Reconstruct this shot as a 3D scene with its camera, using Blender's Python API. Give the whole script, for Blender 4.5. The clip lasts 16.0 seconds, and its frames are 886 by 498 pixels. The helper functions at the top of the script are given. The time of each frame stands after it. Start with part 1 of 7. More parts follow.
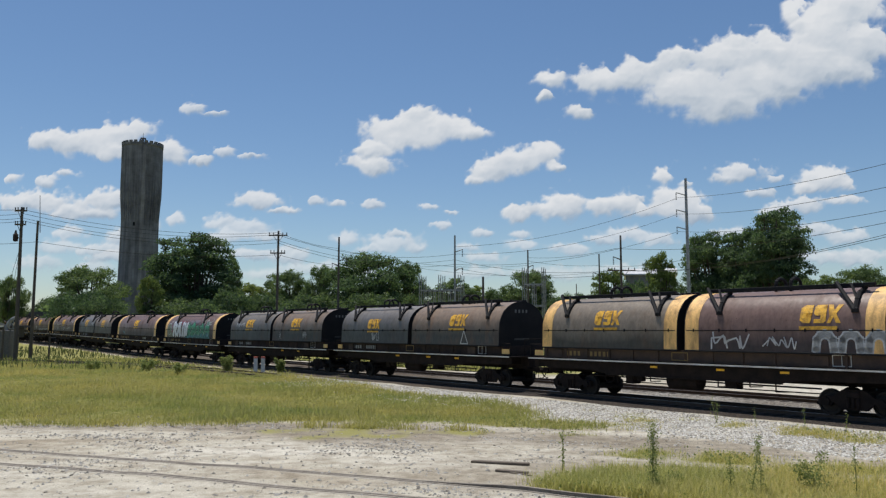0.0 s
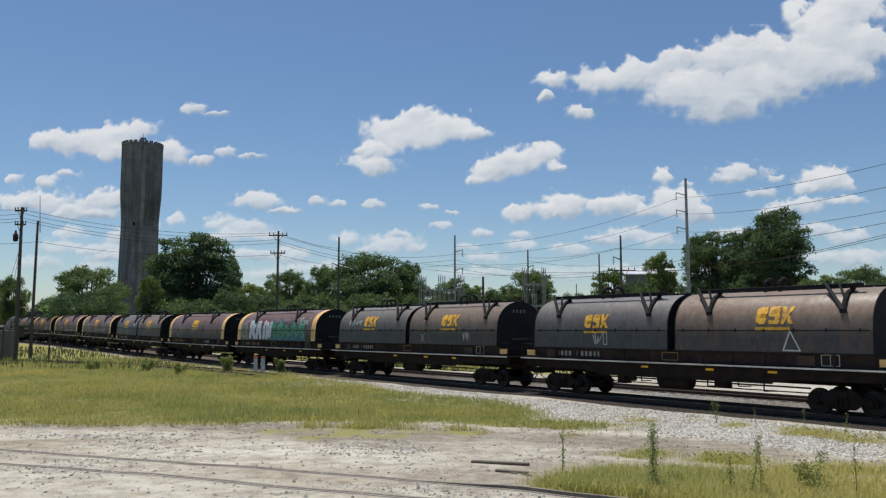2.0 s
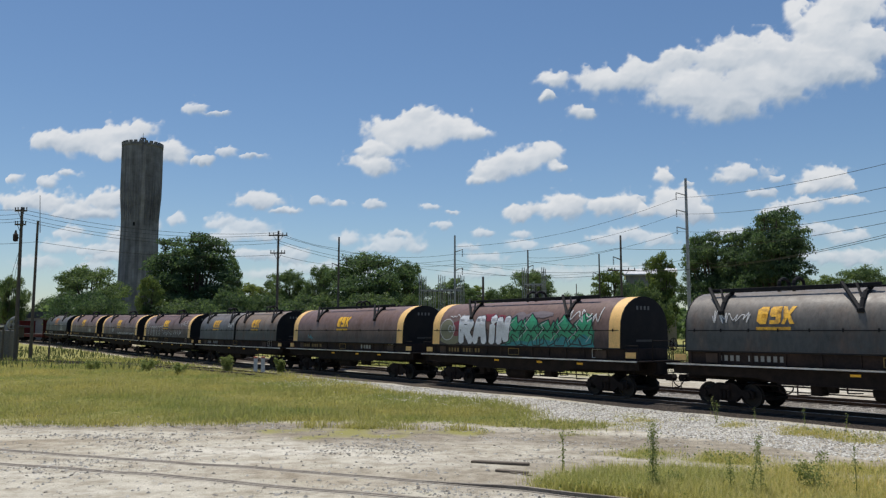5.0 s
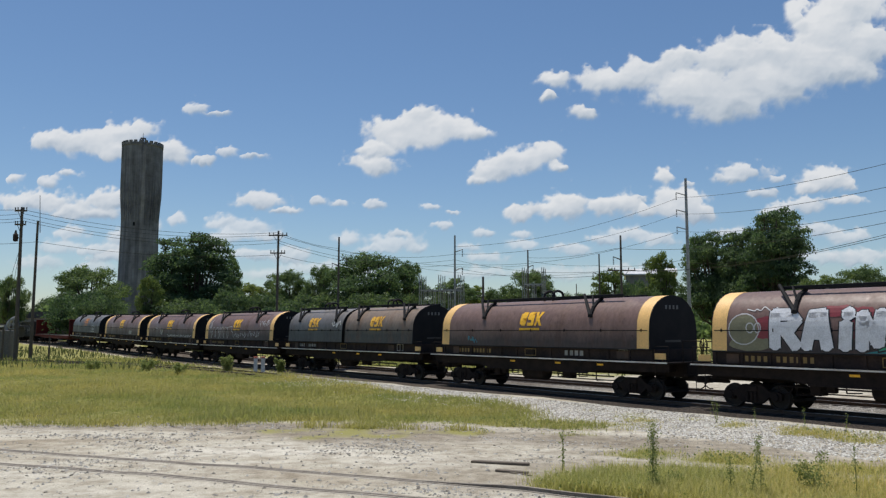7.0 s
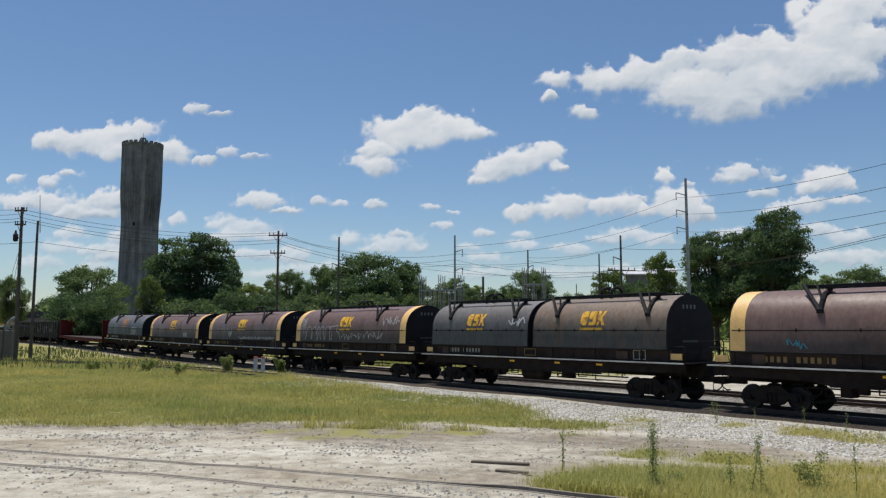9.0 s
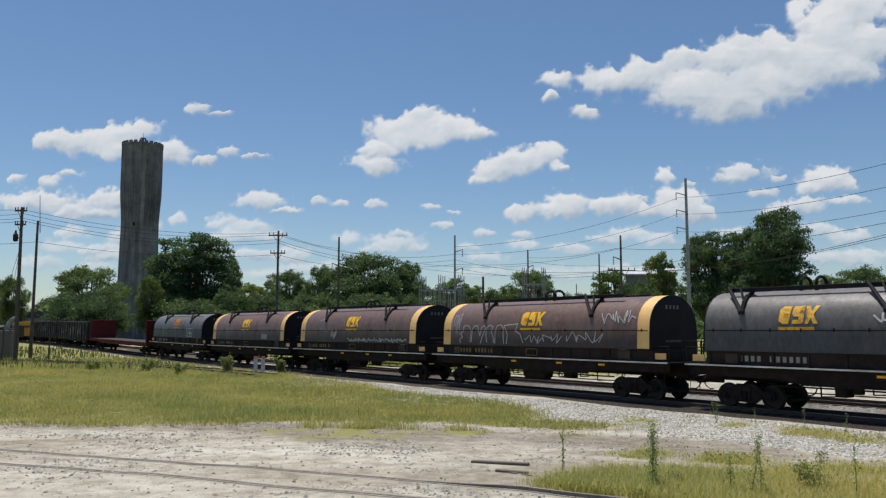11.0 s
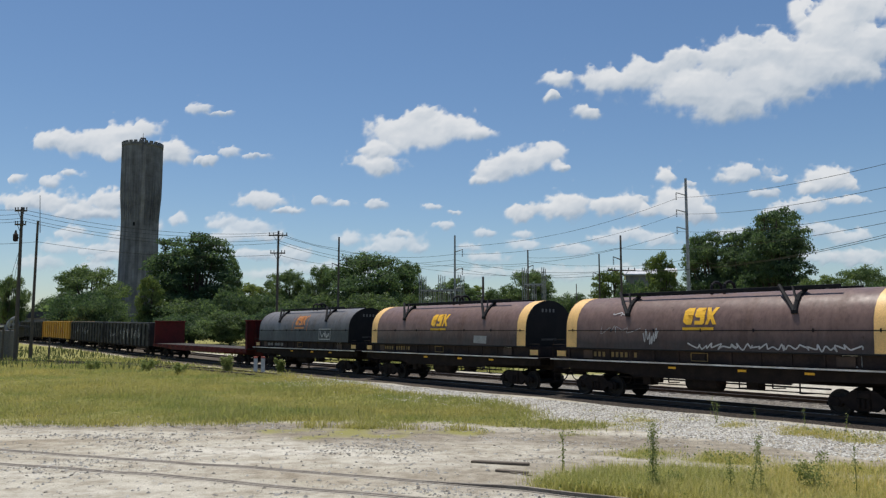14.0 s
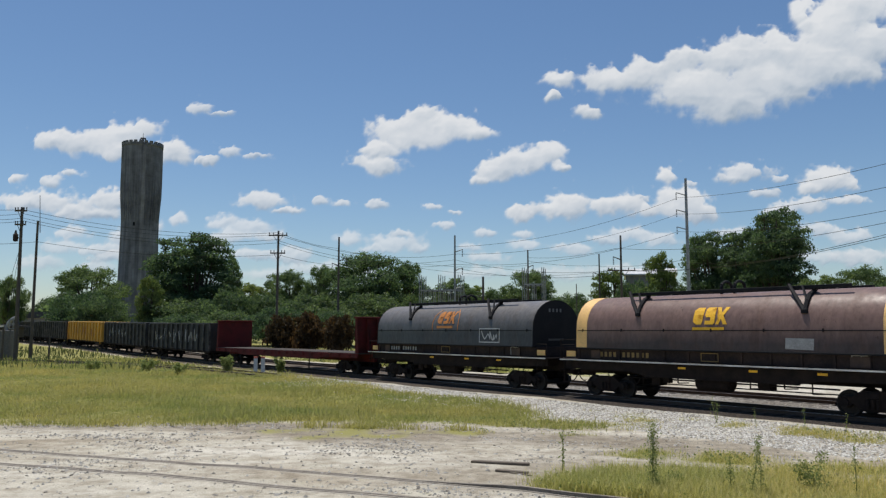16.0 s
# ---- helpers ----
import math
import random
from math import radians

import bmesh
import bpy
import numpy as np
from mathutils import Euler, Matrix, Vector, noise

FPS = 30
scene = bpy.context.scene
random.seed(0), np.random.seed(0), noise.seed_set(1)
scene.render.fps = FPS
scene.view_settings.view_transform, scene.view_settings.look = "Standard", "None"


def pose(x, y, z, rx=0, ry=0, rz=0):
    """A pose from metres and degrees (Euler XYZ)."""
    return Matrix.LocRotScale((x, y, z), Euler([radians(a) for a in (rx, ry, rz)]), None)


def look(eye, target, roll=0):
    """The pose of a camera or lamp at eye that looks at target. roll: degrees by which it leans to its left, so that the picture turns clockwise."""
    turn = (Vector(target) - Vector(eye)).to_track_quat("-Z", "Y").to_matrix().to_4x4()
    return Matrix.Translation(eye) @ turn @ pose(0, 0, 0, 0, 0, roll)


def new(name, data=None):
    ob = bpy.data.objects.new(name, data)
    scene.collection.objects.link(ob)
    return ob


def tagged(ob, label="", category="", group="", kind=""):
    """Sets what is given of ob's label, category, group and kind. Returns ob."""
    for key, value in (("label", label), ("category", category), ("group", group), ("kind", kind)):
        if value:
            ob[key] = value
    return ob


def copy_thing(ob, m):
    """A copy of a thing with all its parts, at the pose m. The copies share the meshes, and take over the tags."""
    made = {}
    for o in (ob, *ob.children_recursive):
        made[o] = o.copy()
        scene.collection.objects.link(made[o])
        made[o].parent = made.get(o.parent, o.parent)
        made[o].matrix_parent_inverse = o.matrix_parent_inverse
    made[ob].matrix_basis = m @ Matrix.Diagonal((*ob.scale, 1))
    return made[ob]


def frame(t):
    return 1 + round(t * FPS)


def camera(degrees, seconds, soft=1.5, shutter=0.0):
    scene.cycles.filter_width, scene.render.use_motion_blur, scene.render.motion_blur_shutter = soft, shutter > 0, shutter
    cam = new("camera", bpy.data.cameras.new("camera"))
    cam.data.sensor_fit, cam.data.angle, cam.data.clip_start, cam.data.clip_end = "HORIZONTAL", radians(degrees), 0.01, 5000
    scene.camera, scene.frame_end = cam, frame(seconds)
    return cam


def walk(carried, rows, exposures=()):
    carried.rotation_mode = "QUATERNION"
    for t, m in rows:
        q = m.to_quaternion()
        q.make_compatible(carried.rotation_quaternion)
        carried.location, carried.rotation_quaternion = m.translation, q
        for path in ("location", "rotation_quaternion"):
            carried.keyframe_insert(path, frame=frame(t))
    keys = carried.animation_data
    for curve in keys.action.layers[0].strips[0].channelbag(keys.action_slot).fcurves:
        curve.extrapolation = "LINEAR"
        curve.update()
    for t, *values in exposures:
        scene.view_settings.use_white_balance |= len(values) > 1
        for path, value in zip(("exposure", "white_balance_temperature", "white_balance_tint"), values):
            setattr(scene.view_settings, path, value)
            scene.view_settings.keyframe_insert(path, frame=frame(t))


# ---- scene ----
# ---------------------------------------------------------------- camera
cam = camera(57.8, 16.0, soft=1.3)
EYE = Vector((0.0, 0.0, 2.93))
STAND = pose(EYE.x, EYE.y, EYE.z, 90 + 5.79, 0, 0)
walk(cam, [(0.0, STAND), (16.0, STAND)])

# ---------------------------------------------------------------- light
SUN_WAY = Vector((-0.15, 0.235, 0.95)).normalized()      # towards the sun
world = bpy.data.worlds.new("sky")
scene.world = world
world.use_nodes = True
wn = world.node_tree
wn.nodes.clear()
w_out = wn.nodes.new("ShaderNodeOutputWorld")
w_bg = wn.nodes.new("ShaderNodeBackground")
w_sky = wn.nodes.new("ShaderNodeTexSky")
w_sky.sky_type = "NISHITA"
w_sky.sun_disc = False
w_sky.sun_elevation = math.asin(SUN_WAY.z)
w_sky.sun_rotation = math.atan2(SUN_WAY.x, SUN_WAY.y)
w_sky.air_density = 1.0
w_sky.dust_density = 0.35
w_sky.ozone_density = 4.0
w_bg.inputs["Strength"].default_value = 0.094
w_hue = wn.nodes.new("ShaderNodeHueSaturation")
w_hue.inputs["Saturation"].default_value = 1.08
wn.links.new(w_sky.outputs[0], w_hue.inputs["Color"])
wn.links.new(w_hue.outputs[0], w_bg.inputs[0])
wn.links.new(w_bg.outputs[0], w_out.inputs[0])
sun_data = bpy.data.lights.new("sun", "SUN")
sun_data.energy = 4.5
sun_data.angle = radians(0.55)
sun_data.color = (1.0, 0.95, 0.87)
sun = new("sun", sun_data)
sun.matrix_world = look((0, 0, 60), Vector((0, 0, 60)) - SUN_WAY)
scene.view_settings.exposure = 0.0

# ---------------------------------------------------------------- track line
ALPHA = radians(37.1)
AWAY = Vector((-math.sin(ALPHA), math.cos(ALPHA), 0))   # along the track, away from the camera
ACROSS = Vector((math.cos(ALPHA), math.sin(ALPHA), 0))  # square to it, to the far side
SPEED, SLOWING = 8.87, 0.0175      # the train eases off a little
D_MAIN = 27.33
RAIL_Z = 0.15


def smooth(a, b, x):
    u = min(1.0, max(0.0, (x - a) / (b - a)))
    return u * u * (3 - 2 * u)


def rise(s):
    """The line climbs a little in the distance."""
    return 0.85 * smooth(58, 150, s)


def on_line(s, off=0.0, z=0.0):
    return AWAY * s + ACROSS * (D_MAIN + off) + Vector((0, 0, z))


def plan(x, y):
    """Along and across the track for a place in the plan."""
    return x * AWAY.x + y * AWAY.y, x * ACROSS.x + y * ACROSS.y - D_MAIN


def ground_z(x, y):
    s, o = plan(x, y)
    z = rise(s) * smooth(-40, -4, o)
    z += 0.17 * (1 - smooth(-18, -9, o))                # the yard in front lies a little higher
    z += 0.05 * noise.noise(Vector((x * 0.21, y * 0.21, 0.3))) + 0.02 * noise.noise(Vector((x * 0.9, y * 0.9, 4.3)))
    if o > 9:
        z += 0.25 * smooth(9, 30, o)
    return z - 0.06


# ---------------------------------------------------------------- materials
def material(name):
    m = bpy.data.materials.new(name)
    m.use_nodes = True
    nt = m.node_tree
    return m, nt, nt.nodes["Principled BSDF"]


def node(nt, kind, **values):
    n = nt.nodes.new(kind)
    for k, v in values.items():
        n.inputs[k].default_value = v
    return n


def noise_tex(nt, scale, detail=5.0, rough=0.6, where="Object", stretch=None):
    tc = nt.nodes.new("ShaderNodeTexCoord")
    t = node(nt, "ShaderNodeTexNoise", Scale=scale, Detail=detail, Roughness=rough)
    if stretch:
        mp = nt.nodes.new("ShaderNodeMapping")
        mp.inputs["Scale"].default_value = stretch
        nt.links.new(tc.outputs[where], mp.inputs[0])
        nt.links.new(mp.outputs[0], t.inputs["Vector"])
    else:
        nt.links.new(tc.outputs[where], t.inputs["Vector"])
    return t


def ramp(nt, source, stops):
    r = nt.nodes.new("ShaderNodeValToRGB")
    while len(r.color_ramp.elements) < len(stops):
        r.color_ramp.elements.new(0.5)
    for e, (p, c) in zip(r.color_ramp.elements, stops):
        e.position = p
        e.color = (*c, 1.0) if len(c) == 3 else c
    nt.links.new(source, r.inputs[0])
    return r


def mixed(nt, fac, a, b, how="MIX"):
    m = nt.nodes.new("ShaderNodeMix")
    m.data_type = "RGBA"
    m.blend_type = how
    for sock, v in ((m.inputs[0], fac), (m.inputs[6], a), (m.inputs[7], b)):
        if hasattr(v, "is_output"):
            nt.links.new(v, sock)
        elif isinstance(v, (int, float)):
            sock.default_value = v
        else:
            sock.default_value = (*v, 1.0)
    return m.outputs[2]


def bump(nt, bsdf, height, strength, distance=0.02):
    b = node(nt, "ShaderNodeBump", Strength=strength, Distance=distance)
    nt.links.new(height, b.inputs["Height"])
    nt.links.new(b.outputs[0], bsdf.inputs["Normal"])


def worn(name, base, dirt, rough=0.6, metallic=0.0, scale=2.0, amount=0.5, streak=None, bumpy=0.2, fine=30.0):
    """Paint or stone with blotches, dirt and grain."""
    m, nt, b = material(name)
    big = noise_tex(nt, scale, 6, 0.65, stretch=streak)
    small = noise_tex(nt, fine, 4, 0.6)
    k = ramp(nt, big.outputs[0], [(0.5 - 0.25 * amount, (0, 0, 0)), (0.75, (1, 1, 1))])
    col = mixed(nt, k.outputs[0], base, dirt)
    g = ramp(nt, small.outputs[0], [(0.3, (0.78, 0.78, 0.78)), (0.7, (1.15, 1.15, 1.15))])
    col = mixed(nt, 1.0, col, g.outputs[0], "MULTIPLY")
    nt.links.new(col, b.inputs["Base Color"])
    b.inputs["Roughness"].default_value = rough
    b.inputs["Metallic"].default_value = metallic
    bump(nt, b, small.outputs[0], bumpy, 0.01)
    return m


def hood_paint(name, low, high, rust, rough=0.38, z0=2.55, z1=3.0):
    """Weathered cover paint: dust above, rust runs, flank shade put into the colour below."""
    m, nt, b = material(name)
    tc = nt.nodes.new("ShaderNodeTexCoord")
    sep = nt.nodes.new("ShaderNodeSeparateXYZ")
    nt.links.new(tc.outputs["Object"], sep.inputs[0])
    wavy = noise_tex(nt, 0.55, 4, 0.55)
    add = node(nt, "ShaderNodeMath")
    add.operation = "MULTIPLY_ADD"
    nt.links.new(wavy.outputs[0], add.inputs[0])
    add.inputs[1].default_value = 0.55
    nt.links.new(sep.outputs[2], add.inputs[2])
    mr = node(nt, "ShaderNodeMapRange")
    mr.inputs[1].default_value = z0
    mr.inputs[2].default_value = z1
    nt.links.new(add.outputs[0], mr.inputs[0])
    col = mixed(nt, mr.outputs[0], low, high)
    blot = noise_tex(nt, 0.9, 7, 0.7, stretch=(1, 1, 0.45))
    k = ramp(nt, blot.outputs[0], [(0.50, (0, 0, 0)), (0.78, (0.85, 0.85, 0.85))])
    col = mixed(nt, k.outputs[0], col, rust)
    runs = noise_tex(nt, 3.0, 5, 0.7, stretch=(1.3, 1, 0.3))
    k2 = ramp(nt, runs.outputs[0], [(0.38, (0.78, 0.78, 0.79)), (0.66, (1.1, 1.09, 1.07))])
    col = mixed(nt, 0.7, col, k2.outputs[0], "MULTIPLY")
    grit = noise_tex(nt, 7.0, 8, 0.72, stretch=(1.0, 1.0, 0.5))
    k3 = ramp(nt, grit.outputs[0], [(0.34, (0.74, 0.73, 0.72)), (0.52, (1.0, 1.0, 1.0)), (0.70, (1.22, 1.20, 1.17))])
    col = mixed(nt, 0.85, col, k3.outputs[0], "MULTIPLY")
    chip = noise_tex(nt, 2.1, 8, 0.78)
    k4 = ramp(nt, chip.outputs[0], [(0.635, (0, 0, 0)), (0.67, (1, 1, 1))])
    col = mixed(nt, k4.outputs[0], col, tuple(0.55 * c for c in rust))
    oi = nt.nodes.new("ShaderNodeObjectInfo")
    hue = ramp(nt, oi.outputs["Random"], [(0.0, (0.86, 0.88, 0.9)), (1.0, (1.1, 1.06, 1.02))])
    col = mixed(nt, 0.7, col, hue.outputs[0], "MULTIPLY")
    nt.links.new(col, b.inputs["Base Color"])
    rr = ramp(nt, blot.outputs[0], [(0.35, (rough - 0.08,) * 3), (0.7, (rough + 0.3,) * 3)])
    nt.links.new(rr.outputs[0], b.inputs["Roughness"])
    b.inputs["Specular IOR Level"].default_value = 0.30
    dents = noise_tex(nt, 1.1, 3, 0.5)
    bump(nt, b, dents.outputs[0], 0.45, 0.07)
    return m


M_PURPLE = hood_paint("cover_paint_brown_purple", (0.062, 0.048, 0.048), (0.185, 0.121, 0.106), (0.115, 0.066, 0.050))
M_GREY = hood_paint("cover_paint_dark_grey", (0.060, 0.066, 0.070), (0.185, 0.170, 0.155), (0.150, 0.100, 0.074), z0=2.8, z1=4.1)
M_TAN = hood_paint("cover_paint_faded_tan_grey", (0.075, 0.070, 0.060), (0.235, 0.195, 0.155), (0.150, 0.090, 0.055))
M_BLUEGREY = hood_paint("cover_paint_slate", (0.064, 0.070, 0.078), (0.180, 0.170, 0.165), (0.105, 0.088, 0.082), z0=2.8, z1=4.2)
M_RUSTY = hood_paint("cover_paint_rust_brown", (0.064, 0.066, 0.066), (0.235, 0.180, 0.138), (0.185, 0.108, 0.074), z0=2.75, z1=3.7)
M_BLACK = worn("black_paint_dusty", (0.009, 0.010, 0.013), (0.020, 0.019, 0.020), 0.75, scale=1.2)
M_BLACK.node_tree.nodes["Principled BSDF"].inputs["Specular IOR Level"].default_value = 0.2
M_FRAME = worn("grimy_underframe", (0.012, 0.010, 0.010), (0.030, 0.021, 0.018), 0.9, scale=2.2)
M_FRAME.node_tree.nodes["Principled BSDF"].inputs["Specular IOR Level"].default_value = 0.2
M_TROUGH = worn("grimy_trough_side", (0.026, 0.020, 0.020), (0.062, 0.040, 0.033), 0.8, scale=1.3, fine=12)
M_TROUGH.node_tree.nodes["Principled BSDF"].inputs["Specular IOR Level"].default_value = 0.2
M_YARDRAIL = worn("dust_caked_rail", (0.150, 0.128, 0.105), (0.29, 0.26, 0.215), 0.95, scale=2.2, amount=0.7)
M_BROWNFRAME = worn("rust_brown_side_sill", (0.052, 0.033, 0.026), (0.095, 0.056, 0.038), 0.75, scale=2.0)
M_YELLOW = worn("yellow_orange_band_paint", (0.86, 0.53, 0.19), (0.68, 0.43, 0.16), 0.5, scale=1.5, amount=0.3, streak=(1, 1, 0.3))
M_CHIPPED = worn("rust_chipped_yellow_paint", (0.86, 0.52, 0.18), (0.13, 0.065, 0.035), 0.6, scale=2.4, amount=0.25, streak=(1.3, 1, 0.35))
M_SCRAP = worn("sun_bleached_timber", (0.17, 0.14, 0.11), (0.09, 0.075, 0.06), 0.95, scale=3.0, streak=(0.6, 6, 6))
M_LOGO = worn("yellow_lettering_paint", (0.92, 0.50, 0.02), (0.75, 0.42, 0.04), 0.5, scale=3.0, amount=0.2)
M_LOGOWORN = worn("flaking_yellow_lettering_paint", (0.86, 0.47, 0.04), (0.20, 0.10, 0.045), 0.55, scale=4.5, amount=0.2)
M_WHITE = worn("white_lettering_paint", (0.62, 0.62, 0.60), (0.45, 0.44, 0.42), 0.55, scale=3.0)
M_EDGE = worn("sun_bright_worn_deck_edge", (0.72, 0.71, 0.68), (0.35, 0.31, 0.28), 0.5, scale=1.0)
M_STEEL = worn("polished_railhead_steel", (0.32, 0.30, 0.29), (0.20, 0.17, 0.15), 0.32, metallic=0.85, scale=4.0)
M_RAIL = worn("rusty_rail", (0.105, 0.065, 0.045), (0.055, 0.040, 0.032), 0.8, scale=5.0)
M_WHEEL = worn("wheel_steel_grime", (0.024, 0.020, 0.018), (0.013, 0.012, 0.012), 0.7, metallic=0.2, scale=5.0)
M_TIE = worn("weathered_timber", (0.060, 0.048, 0.039), (0.028, 0.023, 0.020), 0.9, scale=3.0, streak=(0.6, 6, 6))
M_RED = worn("oxide_red_paint", (0.120, 0.018, 0.018), (0.060, 0.018, 0.016), 0.75, scale=1.2)
M_RED.node_tree.nodes["Principled BSDF"].inputs["Specular IOR Level"].default_value = 0.15
M_GONDOLA = worn("black_gondola_paint", (0.016, 0.018, 0.021), (0.042, 0.037, 0.035), 0.65, scale=1.5)
M_RIB = worn("scuffed_rib_paint", (0.030, 0.032, 0.034), (0.17, 0.16, 0.15), 0.7, scale=2.6, amount=0.15, streak=(1, 1, 0.5))
M_GYELLOW = worn("yellow_gondola_paint", (0.66, 0.36, 0.04), (0.40, 0.21, 0.05), 0.6, scale=1.5, streak=(1, 1, 0.3))
M_CONCRETE = worn("stained_concrete", (0.20, 0.195, 0.185), (0.085, 0.082, 0.080), 0.9, scale=0.5, amount=0.8, streak=(1.5, 1.5, 0.16), fine=6)
M_POLE = worn("weathered_pole_wood", (0.105, 0.090, 0.078), (0.055, 0.047, 0.042), 0.9, scale=2.5, streak=(6, 6, 0.5))
M_GALV = worn("galvanised_steel", (0.30, 0.31, 0.32), (0.20, 0.205, 0.21), 0.5, metallic=0.4, scale=2.0)
M_CABLE = worn("dark_cable", (0.035, 0.036, 0.038), (0.05, 0.05, 0.05), 0.6)
M_BARK = worn("grey_brown_bark", (0.085, 0.066, 0.050), (0.045, 0.037, 0.030), 0.95, scale=3.0, streak=(5, 5, 0.6))


# ---------------------------------------------------------------- mesh helpers
def mesh_of(name, bm):
    me = bpy.data.meshes.new(name)
    bm.to_mesh(me)
    bm.free()
    return me


def part(name, bm, mat, parent=None, label="", at=None):
    """One mesh object, under a thing or a part."""
    me = mesh_of(name, bm) if isinstance(bm, bmesh.types.BMesh) else bm
    if mat and not me.materials:
        me.materials.append(mat)
    ob = new(name, me)
    if parent:
        ob.parent = parent
    if at is not None:
        ob.matrix_basis = at if isinstance(at, Matrix) else Matrix.Translation(at)
    if label:
        ob["label"] = label
    return ob


def box(bm, x0, x1, y0, y1, z0, z1, bev=0.0):
    m = Matrix.Translation(((x0 + x1) / 2, (y0 + y1) / 2, (z0 + z1) / 2)) @ Matrix.Diagonal((abs(x1 - x0), abs(y1 - y0), abs(z1 - z0), 1))
    r = bmesh.ops.create_cube(bm, size=1.0, matrix=m)
    if bev:
        es = list({e for v in r["verts"] for e in v.link_edges})
        bmesh.ops.bevel(bm, geom=es, offset=bev, segments=1, affect="EDGES", clamp_overlap=True)


def rod(bm, a, b, r0, r1=None, sides=8):
    a, b = Vector(a), Vector(b)
    r1 = r0 if r1 is None else r1
    m = Matrix.Translation((a + b) / 2) @ (b - a).to_track_quat("Z", "Y").to_matrix().to_4x4()
    bmesh.ops.create_cone(bm, cap_ends=True, segments=sides, radius1=r0, radius2=r1, depth=(b - a).length, matrix=m)


def prism(bm, outline, y0, y1):
    """An outline in x and z, drawn out from y0 to y1."""
    a = [bm.verts.new((x, y0, z)) for x, z in outline]
    b = [bm.verts.new((x, y1, z)) for x, z in outline]
    n = len(outline)
    f = [bm.faces.new(a), bm.faces.new(b[::-1])]
    for i in range(n):
        f.append(bm.faces.new((a[(i + 1) % n], a[i], b[i], b[(i + 1) % n])))
    bmesh.ops.recalc_face_normals(bm, faces=f)
    return f


def lathe(bm, profile, sides, cap=True):
    rings = []
    for r, z in profile:
        rings.append([bm.verts.new((r * math.cos(2 * math.pi * i / sides), r * math.sin(2 * math.pi * i / sides), z)) for i in range(sides)])
    for p, q in zip(rings, rings[1:]):
        for i in range(sides):
            bm.faces.new((p[i], p[(i + 1) % sides], q[(i + 1) % sides], q[i]))
    if cap:
        bm.faces.new(rings[-1])
        bm.faces.new(rings[0][::-1])
    return rings


def empty(name, m=None):
    e = new(name)
    if m is not None:
        e.matrix_basis = m
    return e


def soft_shade(ob, angle=40):
    for p in ob.data.polygons:
        p.use_smooth = True
    ob.data.set_sharp_from_angle(angle=radians(angle))
# ---------------------------------------------------------------- ground
def blob(x, y, cx, cy, rx, ry, turn=0.0):
    c, s_ = math.cos(turn), math.sin(turn)
    u, v = (x - cx) * c + (y - cy) * s_, -(x - cx) * s_ + (y - cy) * c
    return 1 - smooth(0.75, 1.15, math.hypot(u / rx, v / ry))


def grassy(x, y):
    """How thickly grass and weeds grow, 0 to 1."""
    s, o = plan(x, y)
    n = noise.noise(Vector((x * 0.16, y * 0.16, 1.7))) * 1.6 + noise.noise(Vector((x * 0.7, y * 0.7, 9.1))) * 0.8
    g = 0.0
    if o < -2.0:
        edge = 25.6 + 0.9 * n + 0.10 * max(0.0, x + 3) ** 1.5
        g = smooth(edge - 1.6, edge + 2.2, y) * (1 - smooth(-6.6, -4.4, o + 0.5 * n - 2.6 * smooth(30, 44, s))) * (1 - smooth(1.2, 4.2, x + n))
        g = max(g, 0.30 * blob(x, y, 3.2, 25.8, 3.6, 1.1, -0.25) * smooth(-0.5, 0.5, n + 0.2))
        if o < -3.3:
            g = max(g, 0.5 * smooth(0.55, 1.1, n) * (1 - smooth(30, 40, s)))
        g = max(g, blob(x, y, 4.6, 14.4, 3.1, 2.3, 0.1) * smooth(-0.8, 0.4, n + 0.35) * smooth(0.0, 0.35, y - 14.0 + 0.72 * (x - 2.5)))
        g = max(g, 0.75 * blob(x, y, 10.0, 15.5, 4.2, 3.2, 0.2) * smooth(-0.5, 0.6, n + 0.2))
        g = max(g, 0.7 * blob(x, y, 6.0, 19.2, 3.0, 0.9, -0.2) * smooth(-0.3, 0.5, n))
        g = max(g, 0.55 * blob(x, y, 5.5, 22.6, 2.6, 0.6, -0.3) * smooth(-0.3, 0.5, n))
    elif o > 8.5:
        g = smooth(8.5, 11, o + n) * smooth(-0.9, 0.2, n + 0.75) * smooth(34, 46, s + 3 * n)
    return g


def soiled(x, y):
    """Where the pale stone is worn through to grey-brown soil, 0 to 1."""
    n = noise.noise(Vector((x * 0.3, y * 0.5, 5.5))) + 0.6 * noise.noise(Vector((x * 1.1, y * 1.4, 3.1)))
    g = max(blob(x, y, 2.0, 21.5, 7.5, 2.6, -0.2), 0.8 * blob(x, y, 4.0, 16.8, 5.0, 3.2, 0.1))
    g = max(g, (1 - smooth(0.3, 1.6, abs(y - 24.2 - 0.03 * x))) * (1 - smooth(-4, 4, x)))
    return max(0.0, min(1.0, g * (0.75 + 0.9 * n)))


